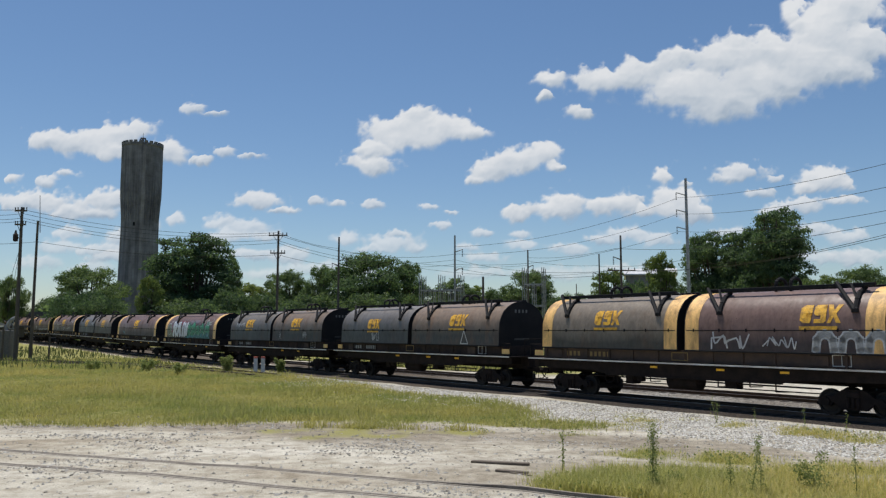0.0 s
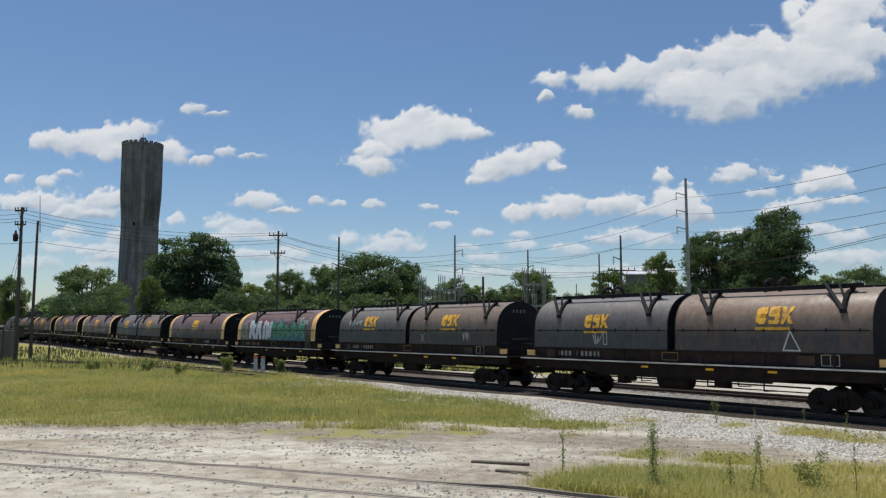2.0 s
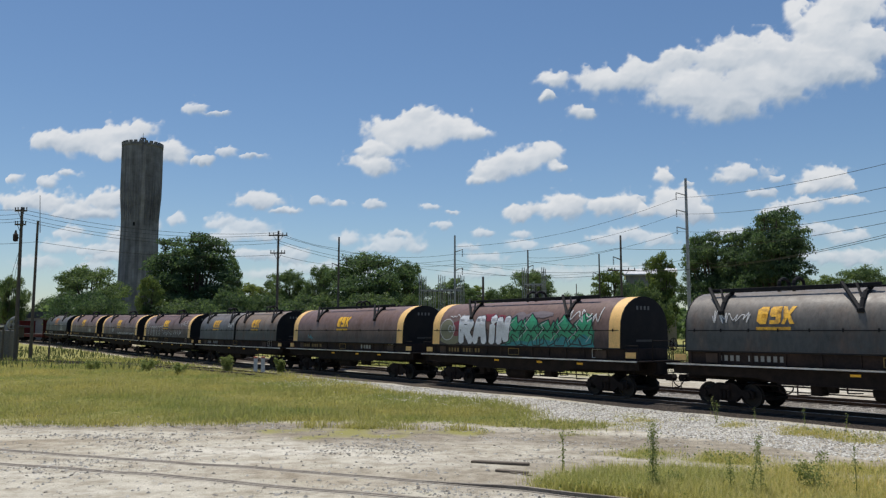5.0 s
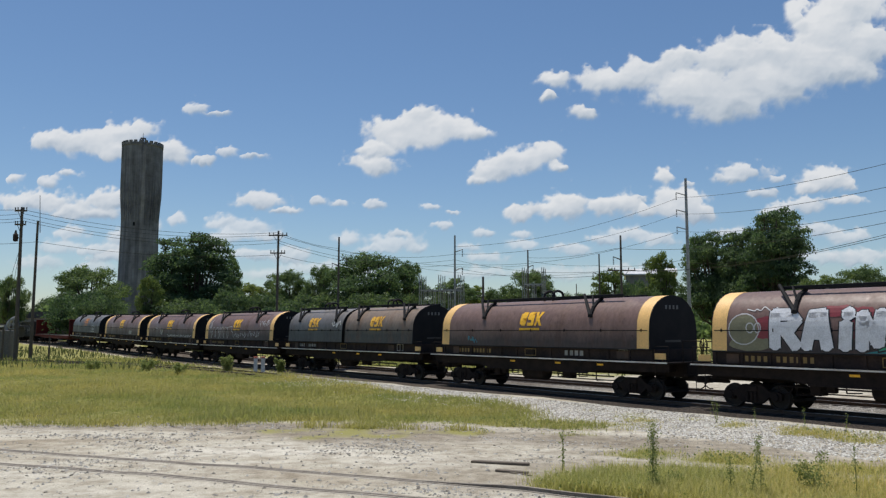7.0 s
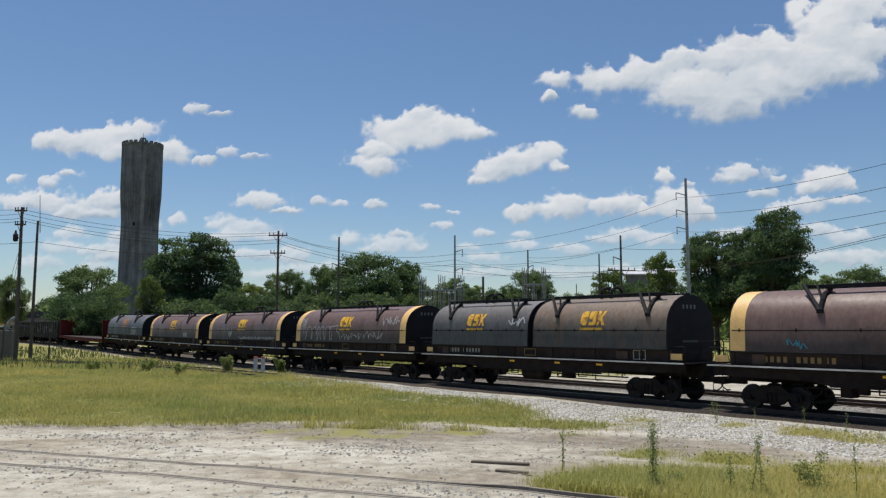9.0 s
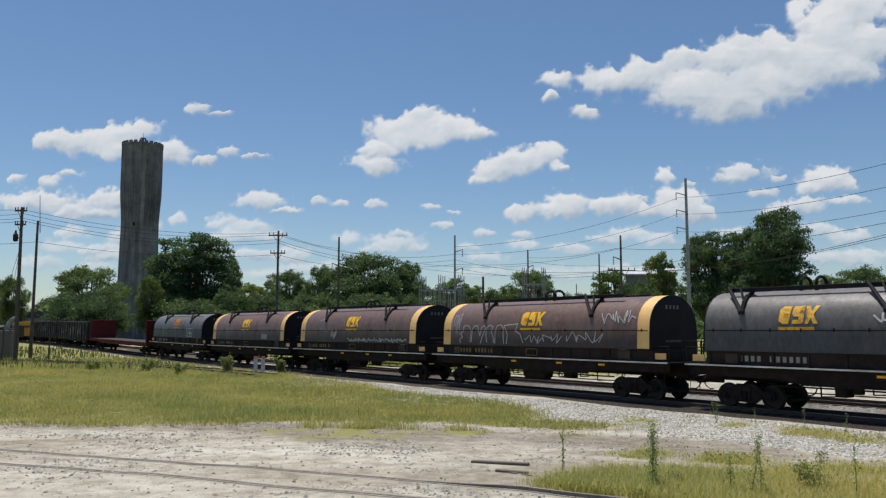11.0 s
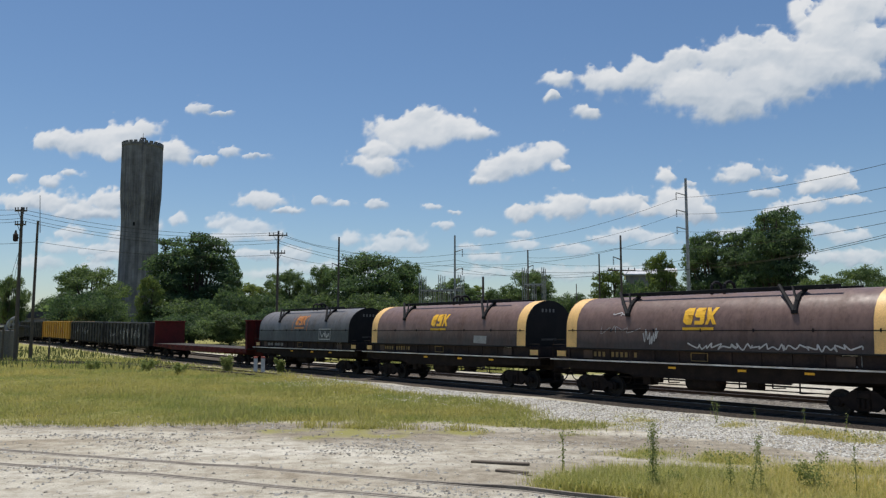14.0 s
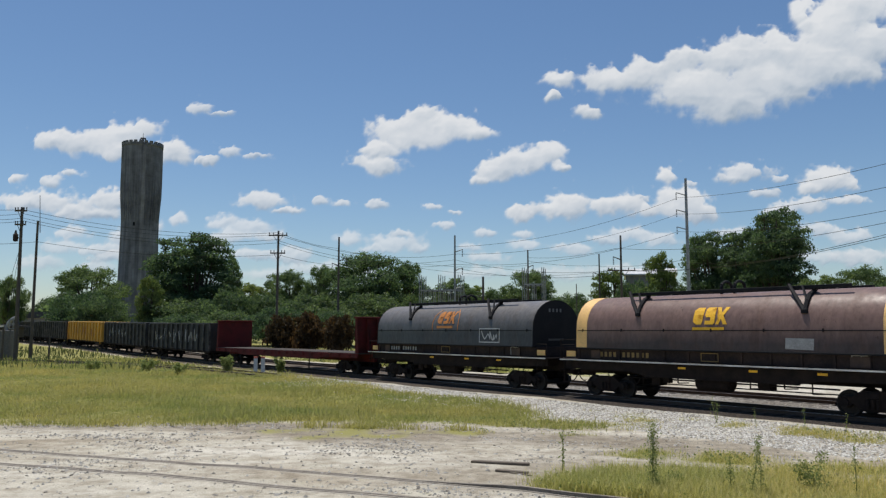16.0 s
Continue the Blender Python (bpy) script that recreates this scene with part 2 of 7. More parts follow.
def ground_sheet():
    radii = [1.5]
    while radii[-1] < 4200:
        radii.append(radii[-1] * (1.022 if radii[-1] < 130 else 1.12))
    angles = [a for a in np.arange(-42, 42.01, 0.42)] + [a for a in np.arange(48, 318, 6)]
    verts, mask, soil = [(0, 0, ground_z(0, 0))], [0.0], [0.0]
    for r in radii:
        for a in angles:
            x, y = r * math.sin(radians(a)), r * math.cos(radians(a))
            verts.append((x, y, ground_z(x, y)))
            mask.append(grassy(x, y) if r < 400 else 1.0)
            soil.append(soiled(x, y) if r < 60 else 0.0)
    n = len(angles)
    faces = [(0, 1 + (i + 1) % n, 1 + i) for i in range(n)]
    for k in range(len(radii) - 1):
        a, b = 1 + k * n, 1 + (k + 1) * n
        faces += [(a + i, a + (i + 1) % n, b + (i + 1) % n, b + i) for i in range(n)]
    me = bpy.data.meshes.new("ground")
    me.from_pydata(verts, [], faces)
    me.attributes.new("growth", "FLOAT", "POINT").data.foreach_set("value", mask)
    me.attributes.new("soil", "FLOAT", "POINT").data.foreach_set("value", soil)
    for p in me.polygons:
        p.use_smooth = True
    return me


def ground_material():
    m, nt, b = material("pale_crushed_stone_and_turf")
    at = nt.nodes.new("ShaderNodeAttribute")
    at.attribute_name = "growth"
    big = noise_tex(nt, 0.22, 6, 0.6, stretch=(0.6, 1.6, 1))
    mid = noise_tex(nt, 2.2, 6, 0.7)
    fine = noise_tex(nt, 38.0, 4, 0.75)
    dirt = ramp(nt, big.outputs[0], [(0.32, (0.345, 0.300, 0.228)), (0.50, (0.495, 0.462, 0.383)), (0.68, (0.590, 0.562, 0.488))])
    k = ramp(nt, mid.outputs[0], [(0.36, (0.66, 0.63, 0.59)), (0.60, (1.08, 1.08, 1.08))])
    so = nt.nodes.new("ShaderNodeAttribute")
    so.attribute_name = "soil"
    col = mixed(nt, so.outputs["Fac"], dirt.outputs[0], (0.29, 0.255, 0.20))
    col = mixed(nt, 1.0, col, k.outputs[0], "MULTIPLY")
    g = ramp(nt, fine.outputs[0], [(0.30, (0.62, 0.61, 0.60)), (0.55, (1.0, 1.0, 1.0)), (0.8, (1.25, 1.25, 1.25))])
    col = mixed(nt, 1.0, col, g.outputs[0], "MULTIPLY")
    turf = ramp(nt, mid.outputs[0], [(0.3, (0.220, 0.212, 0.064)), (0.7, (0.280, 0.262, 0.092))])
    edge = node(nt, "ShaderNodeMath")
    edge.operation = "MULTIPLY_ADD"
    nt.links.new(mid.outputs[0], edge.inputs[0])
    edge.inputs[1].default_value = 0.8
    nt.links.new(at.outputs["Fac"], edge.inputs[2])
    e2 = ramp(nt, edge.outputs[0], [(0.48, (0, 0, 0)), (0.85, (1, 1, 1))])
    col = mixed(nt, e2.outputs[0], col, turf.outputs[0])
    nt.links.new(col, b.inputs["Base Color"])
    b.inputs["Roughness"].default_value = 0.95
    b.inputs["Specular IOR Level"].default_value = 0.2
    bump(nt, b, fine.outputs[0], 0.5, 0.03)
    return m


ground = part("ground", ground_sheet(), ground_material())
tagged(ground, "pale crushed-stone yard with worn turf around the railway", "ground", kind="structure")


# ---------------------------------------------------------------- railway track
def rail_profile():
    return [(-0.065, -0.17), (0.065, -0.17), (0.065, -0.155), (0.012, -0.13), (0.010, -0.05), (0.036, -0.035), (0.036, -0.004), (0.028, 0.0), (-0.028, 0.0), (-0.036, -0.004), (-0.036, -0.035), (-0.010, -0.05), (-0.012, -0.13), (-0.065, -0.155)]


def sweep(points, prof, zs=0.0):
    """A profile (across, up) along points in the plan."""
    bm = bmesh.new()
    rings = []
    for i, p in enumerate(points):
        a, b = points[max(0, i - 1)], points[min(len(points) - 1, i + 1)]
        t = (b - a).normalized()
        side = Vector((t.y, -t.x, 0))
        rings.append([bm.verts.new(p + side * u + Vector((0, 0, w + zs))) for u, w in prof])
    n = len(prof)
    for p, q in zip(rings, rings[1:]):
        for i in range(n):
            bm.faces.new((p[i], p[(i + 1) % n], q[(i + 1) % n], q[i]))
    bmesh.ops.recalc_face_normals(bm, faces=bm.faces)
    return bm


def ballast_material():
    m, nt, b = material("limestone_ballast")
    v = nt.nodes.new("ShaderNodeTexVoronoi")
    tc = nt.nodes.new("ShaderNodeTexCoord")
    v.inputs["Scale"].default_value = 15.0
    nt.links.new(tc.outputs["Object"], v.inputs["Vector"])
    r = ramp(nt, v.outputs["Color"], [(0.1, (0.17, 0.158, 0.14)), (0.5, (0.35, 0.332, 0.30)), (0.9, (0.56, 0.54, 0.50))])
    big = noise_tex(nt, 0.35, 5, 0.6)
    k = ramp(nt, big.outputs[0], [(0.35, (0.66, 0.60, 0.54)), (0.62, (1.05, 1.05, 1.05))])
    col = mixed(nt, 1.0, r.outputs[0], k.outputs[0], "MULTIPLY")
    d = ramp(nt, v.outputs["Distance"], [(0.2, (1, 1, 1)), (0.75, (0.42, 0.41, 0.40))])
    col = mixed(nt, 1.0, col, d.outputs[0], "MULTIPLY")
    # oil, rust and painted train shade on the stones between and beside the rails
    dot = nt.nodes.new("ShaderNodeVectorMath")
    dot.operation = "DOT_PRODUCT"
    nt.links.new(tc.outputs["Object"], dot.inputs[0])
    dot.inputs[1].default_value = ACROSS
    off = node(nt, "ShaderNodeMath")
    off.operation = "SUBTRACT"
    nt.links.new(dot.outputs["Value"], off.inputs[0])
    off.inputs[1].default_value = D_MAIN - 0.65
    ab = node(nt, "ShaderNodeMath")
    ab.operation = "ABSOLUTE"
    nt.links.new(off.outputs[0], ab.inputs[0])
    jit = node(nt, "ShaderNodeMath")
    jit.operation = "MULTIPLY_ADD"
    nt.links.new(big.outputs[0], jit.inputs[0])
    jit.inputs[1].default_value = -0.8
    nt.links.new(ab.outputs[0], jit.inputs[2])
    oil_shade = ramp(nt, jit.outputs[0], [(0.0, (0.155, 0.120, 0.095)), (1.0, (1, 1, 1))])
    oil_shade.color_ramp.elements[0].position = 0.0
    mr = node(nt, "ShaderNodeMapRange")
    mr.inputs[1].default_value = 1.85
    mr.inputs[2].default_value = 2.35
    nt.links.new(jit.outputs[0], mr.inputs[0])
    nt.links.new(mr.outputs[0], oil_shade.inputs[0])
    col = mixed(nt, 1.0, col, oil_shade.outputs[0], "MULTIPLY")
    # the bed turns to brown earth farther up the line
    far = nt.nodes.new("ShaderNodeVectorMath")
    far.operation = "DOT_PRODUCT"
    nt.links.new(tc.outputs["Object"], far.inputs[0])
    far.inputs[1].default_value = AWAY
    mr2 = node(nt, "ShaderNodeMapRange")
    mr2.inputs[1].default_value = 26
    mr2.inputs[2].default_value = 44
    nt.links.new(far.outputs["Value"], mr2.inputs[0])
    col = mixed(nt, mr2.outputs[0], col, mixed(nt, 1.0, (0.105, 0.084, 0.062), k.outputs[0], "MULTIPLY"))
    nt.links.new(col, b.inputs["Base Color"])
    b.inputs["Roughness"].default_value = 0.95
    inv = node(nt, "ShaderNodeMath")
    inv.operation = "SUBTRACT"
    inv.inputs[0].default_value = 1.0
    nt.links.new(v.outputs["Distance"], inv.inputs[1])
    bump(nt, b, inv.outputs[0], 1.0, 0.06)
    return m


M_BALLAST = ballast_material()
MAIN = [on_line(s, 0, RAIL_Z + rise(s)) for s in range(-70, 232, 4)]
BACK = [on_line(s, 5.2, RAIL_Z + rise(s)) for s in range(-70, 232, 4)]


def siding_points():
    """The turnout that leaves the main line towards the west."""
    ctrl = [Vector((-11.5, 52.6, 0)), Vector((-17.5, 60.0, 0)), Vector((-26.0, 67.5, 0)), Vector((-36.5, 73.0, 0)), Vector((-60.0, 81.0, 0)), Vector((-100, 90, 0))]
    out = []
    for i in range(len(ctrl) - 1):
        p0, p1, p2, p3 = ctrl[max(0, i - 1)], ctrl[i], ctrl[i + 1], ctrl[min(len(ctrl) - 1, i + 2)]
        for k in range(6):
            u = k / 6
            q = 0.5 * ((2 * p1) + (p2 - p0) * u + (2 * p0 - 5 * p1 + 4 * p2 - p3) * u * u + (3 * p1 - p0 - 3 * p2 + p3) * u ** 3)
            s, o = plan(q.x, q.y)
            q.z = RAIL_Z - 0.02 + rise(s) * smooth(-40, -4, o)
            out.append(q)
    return out


SIDING = siding_points()
bed_prof = [(-3.4, -0.42), (-1.75, -0.14), (1.75, -0.14), (3.4, -0.42)]
bed_near = [(-3.0, -0.40), (-1.75, -0.14), (1.75, -0.14), (4.2, -0.25), (6.3, -0.34)]
TRACKS = []


def track(name, points, prof, label):
    t = empty(name)
    tagged(t, label, "railway track", kind="structure")
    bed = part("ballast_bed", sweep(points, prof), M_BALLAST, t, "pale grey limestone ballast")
    bed.data.polygons.foreach_set("use_smooth", [False] * len(bed.data.polygons))
    for side in (-0.755, 0.755):
        pts = []
        for i, p in enumerate(points):
            a, b = points[max(0, i - 1)], points[min(len(points) - 1, i + 1)]
            d = (b - a).normalized()
            pts.append(p + Vector((d.y, -d.x, 0)) * side)
        r = part("rail", sweep(pts, rail_profile()), M_RAIL, t, "rusty rail with polished head")
        part("rail_head", sweep(pts, [(-0.03, -0.006), (0.03, -0.006), (0.027, 0.003), (-0.027, 0.003)]), M_STEEL, r)
    TRACKS.append((t, points))
    return t


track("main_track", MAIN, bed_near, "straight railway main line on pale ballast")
track("back_track", BACK, bed_prof, "second railway track behind the main line")
track("siding_track", SIDING, [(-2.2, -0.30), (-1.5, -0.13), (1.5, -0.13), (2.2, -0.30)], "rusty siding that curves off the main line")


# rails sunk in the yard
M_RUT = worn("packed_grey_brown_soil", (0.32, 0.285, 0.235), (0.46, 0.425, 0.36), 0.95, scale=1.4, amount=0.8)


def yard_track():
    ctrl = [Vector(q) for q in ((-22.0, 22.9, 0), (-16.0, 21.1, 0), (-10.43, 19.27, 0), (-5.2, 17.40, 0), (-0.04, 15.33, 0), (2.5, 13.85, 0), (5.0, 12.1, 0), (8.0, 9.6, 0))]
    line = []
    for i in range(1, len(ctrl) - 2):
        p0, p1, p2, p3 = ctrl[i - 1:i + 3]
        for k in range(8):
            u = k / 8
            line.append(0.5 * ((2 * p1) + (p2 - p0) * u + (2 * p0 - 5 * p1 + 4 * p2 - p3) * u * u + (3 * p1 - p0 - 3 * p2 + p3) * u ** 3))
    t = empty("yard_track")
    tagged(t, "old rails sunk in the pale yard surface", "railway track", kind="structure")
    for off in (0.0, -1.45):
        rut = []
        for i, q in enumerate(line):
            d = (line[min(i + 1, len(line) - 1)] - line[max(i - 1, 0)]).normalized()
            p = q + Vector((-d.y, d.x, 0)) * (off - 0.06 + 0.03 * math.sin(i * 1.7))
            p.z = ground_z(p.x, p.y)
            rut.append(p)
        part("rut", sweep(rut, [(-0.24, -0.05), (-0.15, 0.006), (0.15, 0.008), (0.22, -0.05)]), M_RUT, t, "dark packed soil along the rail")
        for shift, wide, name in ((0.0, 0.038, "rail"), (-0.13, 0.026, "guard_rail")):
            pts = []
            for i, q in enumerate(line):
                d = (line[min(i + 1, len(line) - 1)] - line[max(i - 1, 0)]).normalized()
                p = q + Vector((-d.y, d.x, 0)) * (off + shift)
                p.z = ground_z(p.x, p.y) + 0.016 + 0.05 * smooth(-0.5, 1.5, p.x) * (1 if name == "rail" else 0)
                pts.append(p)
            part(name, sweep(pts, [(-wide, -0.12), (-wide, 0.0), (wide, 0.0), (wide, -0.12)]), M_YARDRAIL, t)
    return t


yard_track()
# ---------------------------------------------------------------- train
HALF_W = 1.52


def arch(half, z_low, z_side, z_top, n=14):
    """Half-round cover outline across the car (y, z), from one lower edge to the other."""
    pts = [(-half - 0.03, z_low)]
    for i in range(n + 1):
        a = math.pi * i / n
        pts.append((-half * math.cos(a) * 1.0, z_side + (z_top - z_side) * math.sin(a) ** 0.86))
    pts.append((half + 0.03, z_low))
    return pts


def cover_shell(x0, x1, outline):
    bm = bmesh.new()
    xs = [x0 + (x1 - x0) * i / 12 for i in range(13)]
    rows_ = [[bm.verts.new((x, y, z)) for y, z in outline] for x in xs]
    for p, q in zip(rows_, rows_[1:]):
        for i in range(len(outline) - 1):
            bm.faces.new((p[i], q[i], q[i + 1], p[i + 1]))
    bm.faces.new(rows_[0])
    bm.faces.new(rows_[-1][::-1])
    bmesh.ops.recalc_face_normals(bm, faces=bm.faces)
    return bm


OUT = arch(HALF_W, 2.0, 2.75, 4.20)


def band_shell(x0, x1, grow):
    """A thin painted strap laid over the cover."""
    outline = [(y * (1 + grow / HALF_W), z + (grow if z > 2.8 else 0.0)) for y, z in OUT]
    bm = bmesh.new()
    inner = OUT
    for a, b in ((x0, x1),):
        p = [bm.verts.new((a, y, z)) for y, z in outline]
        q = [bm.verts.new((b, y, z)) for y, z in outline]
        pi = [bm.verts.new((a, y, z)) for y, z in inner]
        qi = [bm.verts.new((b, y, z)) for y, z in inner]
        for i in range(len(outline) - 1):
            bm.faces.new((p[i], q[i], q[i + 1], p[i + 1]))
            bm.faces.new((p[i], p[i + 1], pi[i + 1], pi[i]))
            bm.faces.new((q[i], q[i + 1], qi[i + 1], qi[i]))
    bmesh.ops.recalc_face_normals(bm, faces=bm.faces)
    return bm


def end_plate(x, thick, grow=0.0):
    bm = bmesh.new()
    outline = [(y * (1 + grow / HALF_W), z + (grow if z > 2.8 else 0.0)) for y, z in OUT]
    a = [bm.verts.new((x, y, z)) for y, z in outline]
    b = [bm.verts.new((x + thick, y, z)) for y, z in outline]
    n = len(a)
    bm.faces.new(a), bm.faces.new(b[::-1])
    for i in range(n):
        bm.faces.new((a[i], b[i], b[(i + 1) % n], a[(i + 1) % n]))
    bmesh.ops.recalc_face_normals(bm, faces=bm.faces)
    return bm


def side_y(z):
    """Where the near flank of the cover stands at a height."""
    if z <= 2.75:
        return -HALF_W - 0.04 * (2.75 - z)
    k = min(1.0, (z - 2.75) / 1.45) ** (1 / 0.86)
    return -HALF_W * math.sqrt(max(0.0, 1 - k * k))


def paint_on(shapes, lift=0.006):
    """Flat outlines in (x, z) laid on the near flank, following its bend."""
    bm = bmesh.new()
    for outline in shapes:
        vs = [bm.verts.new((x, 0, z)) for x, z in outline]
        bm.faces.new(vs)
    bmesh.ops.triangulate(bm, faces=bm.faces)
    for cut in (2.9, 3.05, 3.2, 3.35, 3.5, 3.65):
        bmesh.ops.bisect_plane(bm, geom=bm.verts[:] + bm.edges[:] + bm.faces[:], plane_co=(0, 0, cut), plane_no=(0, 0, 1))
    for v in bm.verts:
        v.co.y = side_y(v.co.z) - lift
        if v.co.z > 2.75:
            v.co.z += lift * 0.8
    return bm


def stroke(points, w, closed=False):
    """A brush line of width w as quads."""
    out = []
    pts = [Vector(p) for p in points]
    for a, b in zip(pts, pts[1:]):
        d = (b - a)
        if d.length < 1e-4:
            continue
        d.normalize()
        s_ = Vector((-d.y, d.x)) * (w / 2)
        a2, b2 = a - d * w * 0.3, b + d * w * 0.3
        out.append([tuple(a2 - s_), tuple(b2 - s_), tuple(b2 + s_), tuple(a2 + s_)])
    return out


def railroad_mark(cx, cz, k=1.0):
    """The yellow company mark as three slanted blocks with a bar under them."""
    s_ = 0.03

    def slant(pts):
        return [(cx + (x + s_ * (z - 0.0)) * k, cz + z * k) for x, z in pts]
    out = [slant([(-0.78, 0.12), (-0.62, 0.0), (-0.36, 0.0), (-0.31, 0.16), (-0.5, 0.16), (-0.59, 0.24), (-0.59, 0.48), (-0.5, 0.57), (-0.33, 0.57), (-0.29, 0.72), (-0.62, 0.72), (-0.78, 0.6)]),
           slant([(-0.2, 0.0), (0.2, 0.0), (0.28, 0.08), (0.28, 0.34), (0.2, 0.42), (0.0, 0.42), (0.0, 0.56), (0.26, 0.56), (0.26, 0.72), (-0.14, 0.72), (-0.22, 0.64), (-0.22, 0.38), (-0.14, 0.30), (0.06, 0.30), (0.06, 0.16), (-0.2, 0.16)]),
           slant([(0.32, 0.0), (0.47, 0.0), (0.57, 0.24), (0.69, 0.0), (0.88, 0.0), (0.67, 0.37), (0.88, 0.72), (0.69, 0.72), (0.58, 0.50), (0.48, 0.72), (0.30, 0.72), (0.47, 0.37)])]
    out.append([(cx - 0.80 * k, cz - 0.26 * k), (cx + 0.74 * k, cz - 0.26 * k), (cx + 0.74 * k, cz - 0.12 * k), (cx - 0.80 * k, cz - 0.12 * k)])
    return out


# ---- running gear, built once
def wheelset_mesh():
    bm = bmesh.new()
    prof = [(0.10, -0.09), (0.34, -0.03), (0.36, -0.07), (0.45, -0.07), (0.45, -0.045), (0.42, -0.035), (0.415, 0.065), (0.35, 0.065), (0.33, 0.03), (0.14, 0.05), (0.10, 0.09)]
    for side in (-1, 1):
        rings = []
        for r, w in prof:
            y = side * (0.755 + w)
            rings.append([bm.verts.new((r * math.cos(2 * math.pi * i / 24), y, r * math.sin(2 * math.pi * i / 24))) for i in range(24)])
        for p, q in zip(rings, rings[1:]):
            for i in range(24):
                bm.faces.new((p[i], p[(i + 1) % 24], q[(i + 1) % 24], q[i]))
    rod(bm, (0, -1.08, 0), (0, 1.08, 0), 0.085, sides=12)
    for side in (-1, 1):       # bolts on the axle caps
        for i in range(3):
            a = 2 * math.pi * i / 3
            rod(bm, (0.05 * math.cos(a), side * 1.08, 0.05 * math.sin(a)), (0.05 * math.cos(a), side * 1.12, 0.05 * math.sin(a)), 0.018, sides=6)
    bmesh.ops.recalc_face_normals(bm, faces=bm.faces)
    return mesh_of("wheelset", bm)


def truck_mesh():
    bm = bmesh.new()
    for y in (-1.0, 1.0):
        outline = [(-1.12, 0.36), (-1.12, 0.58), (-0.98, 0.64), (-0.66, 0.64), (-0.36, 0.86), (0.36, 0.86), (0.66, 0.64), (0.98, 0.64), (1.12, 0.58), (1.12, 0.36), (0.98, 0.32), (0.74, 0.34), (0.66, 0.44), (0.40, 0.22), (-0.40, 0.22), (-0.66, 0.44), (-0.74, 0.34), (-0.98, 0.32)]
        prism(bm, outline, y - 0.07, y + 0.07)
        for x in (-0.89, 0.89):
            rod(bm, (x, y - 0.13, 0.45), (x, y + 0.13, 0.45), 0.135, sides=10)
        for x in (-0.16, 0.0, 0.16):
            rod(bm, (x, y - 0.1, 0.30), (x, y - 0.1, 0.60), 0.062, sides=8)
    box(bm, -0.22, 0.22, -1.12, 1.12, 0.60, 0.82, 0.03)
    for y in (-0.62, 0.62):                       # brake beams and hangers
        box(bm, -0.62, 0.62, y - 0.05, y + 0.05, 0.50, 0.72, 0.02)
    for x in (-1.36, 1.36):
        box(bm, x - 0.04, x + 0.04, -0.72, 0.72, 0.30, 0.40)
    rod(bm, (0, 0, 0.7), (0, 0, 0.98), 0.2, sides=12)
    for x in (-0.45, 0.45):
        box(bm, x - 0.05, x + 0.05, -0.85, 0.85, 0.36, 0.46)
    return mesh_of("truck", bm)


WHEELSET, TRUCK = wheelset_mesh(), truck_mesh()
WHEELSET.materials.append(M_WHEEL)
for p_ in WHEELSET.polygons:
    p_.use_smooth = True
WHEELSET.set_sharp_from_angle(angle=radians(35))
TRUCK.materials.append(M_FRAME)
WHEELS = []


def running_gear(car, half_centres):
    for x in (half_centres, -half_centres):
        t = part("truck", TRUCK, None, car, "grimy cast-steel truck", at=(x, 0, 0))
        for a in (0.89, -0.89):
            w = part("wheelset", WHEELSET, None, t, at=(a, 0, 0.415))
            WHEELS.append((w, a))


def coupler_mesh():
    bm = bmesh.new()
    box(bm, -0.55, 0.30, -0.09, 0.09, -0.10, 0.10, 0.02)
    prism(bm, [(0.25, -0.13), (0.52, -0.13), (0.60, 0.0), (0.52, 0.13), (0.25, 0.13)], -0.16, 0.16)
    rod(bm, (0.1, -0.75, 0.16), (0.1, 0.75, 0.16), 0.018, sides=6)
    pts = [(0.2, 0.25, 0.0), (0.38, 0.27, -0.28), (0.56, 0.25, -0.38), (0.72, 0.22, -0.36)]
    for a, b in zip(pts, pts[1:]):
        rod(bm, a, b, 0.025, sides=6)
    return mesh_of("coupler", bm)


COUPLER = coupler_mesh()
COUPLER.materials.append(M_FRAME)


def ladder(bm, x, y, z0, z1):
    for dx in (-0.2, 0.2):
        rod(bm, (x + dx, y, z0), (x + dx, y, z1), 0.014, sides=5)
    n = max(2, int((z1 - z0) / 0.3))
    for i in range(n + 1):
        z = z0 + (z1 - z0) * i / n
        rod(bm, (x - 0.2, y, z), (x + 0.2, y, z), 0.012, sides=5)


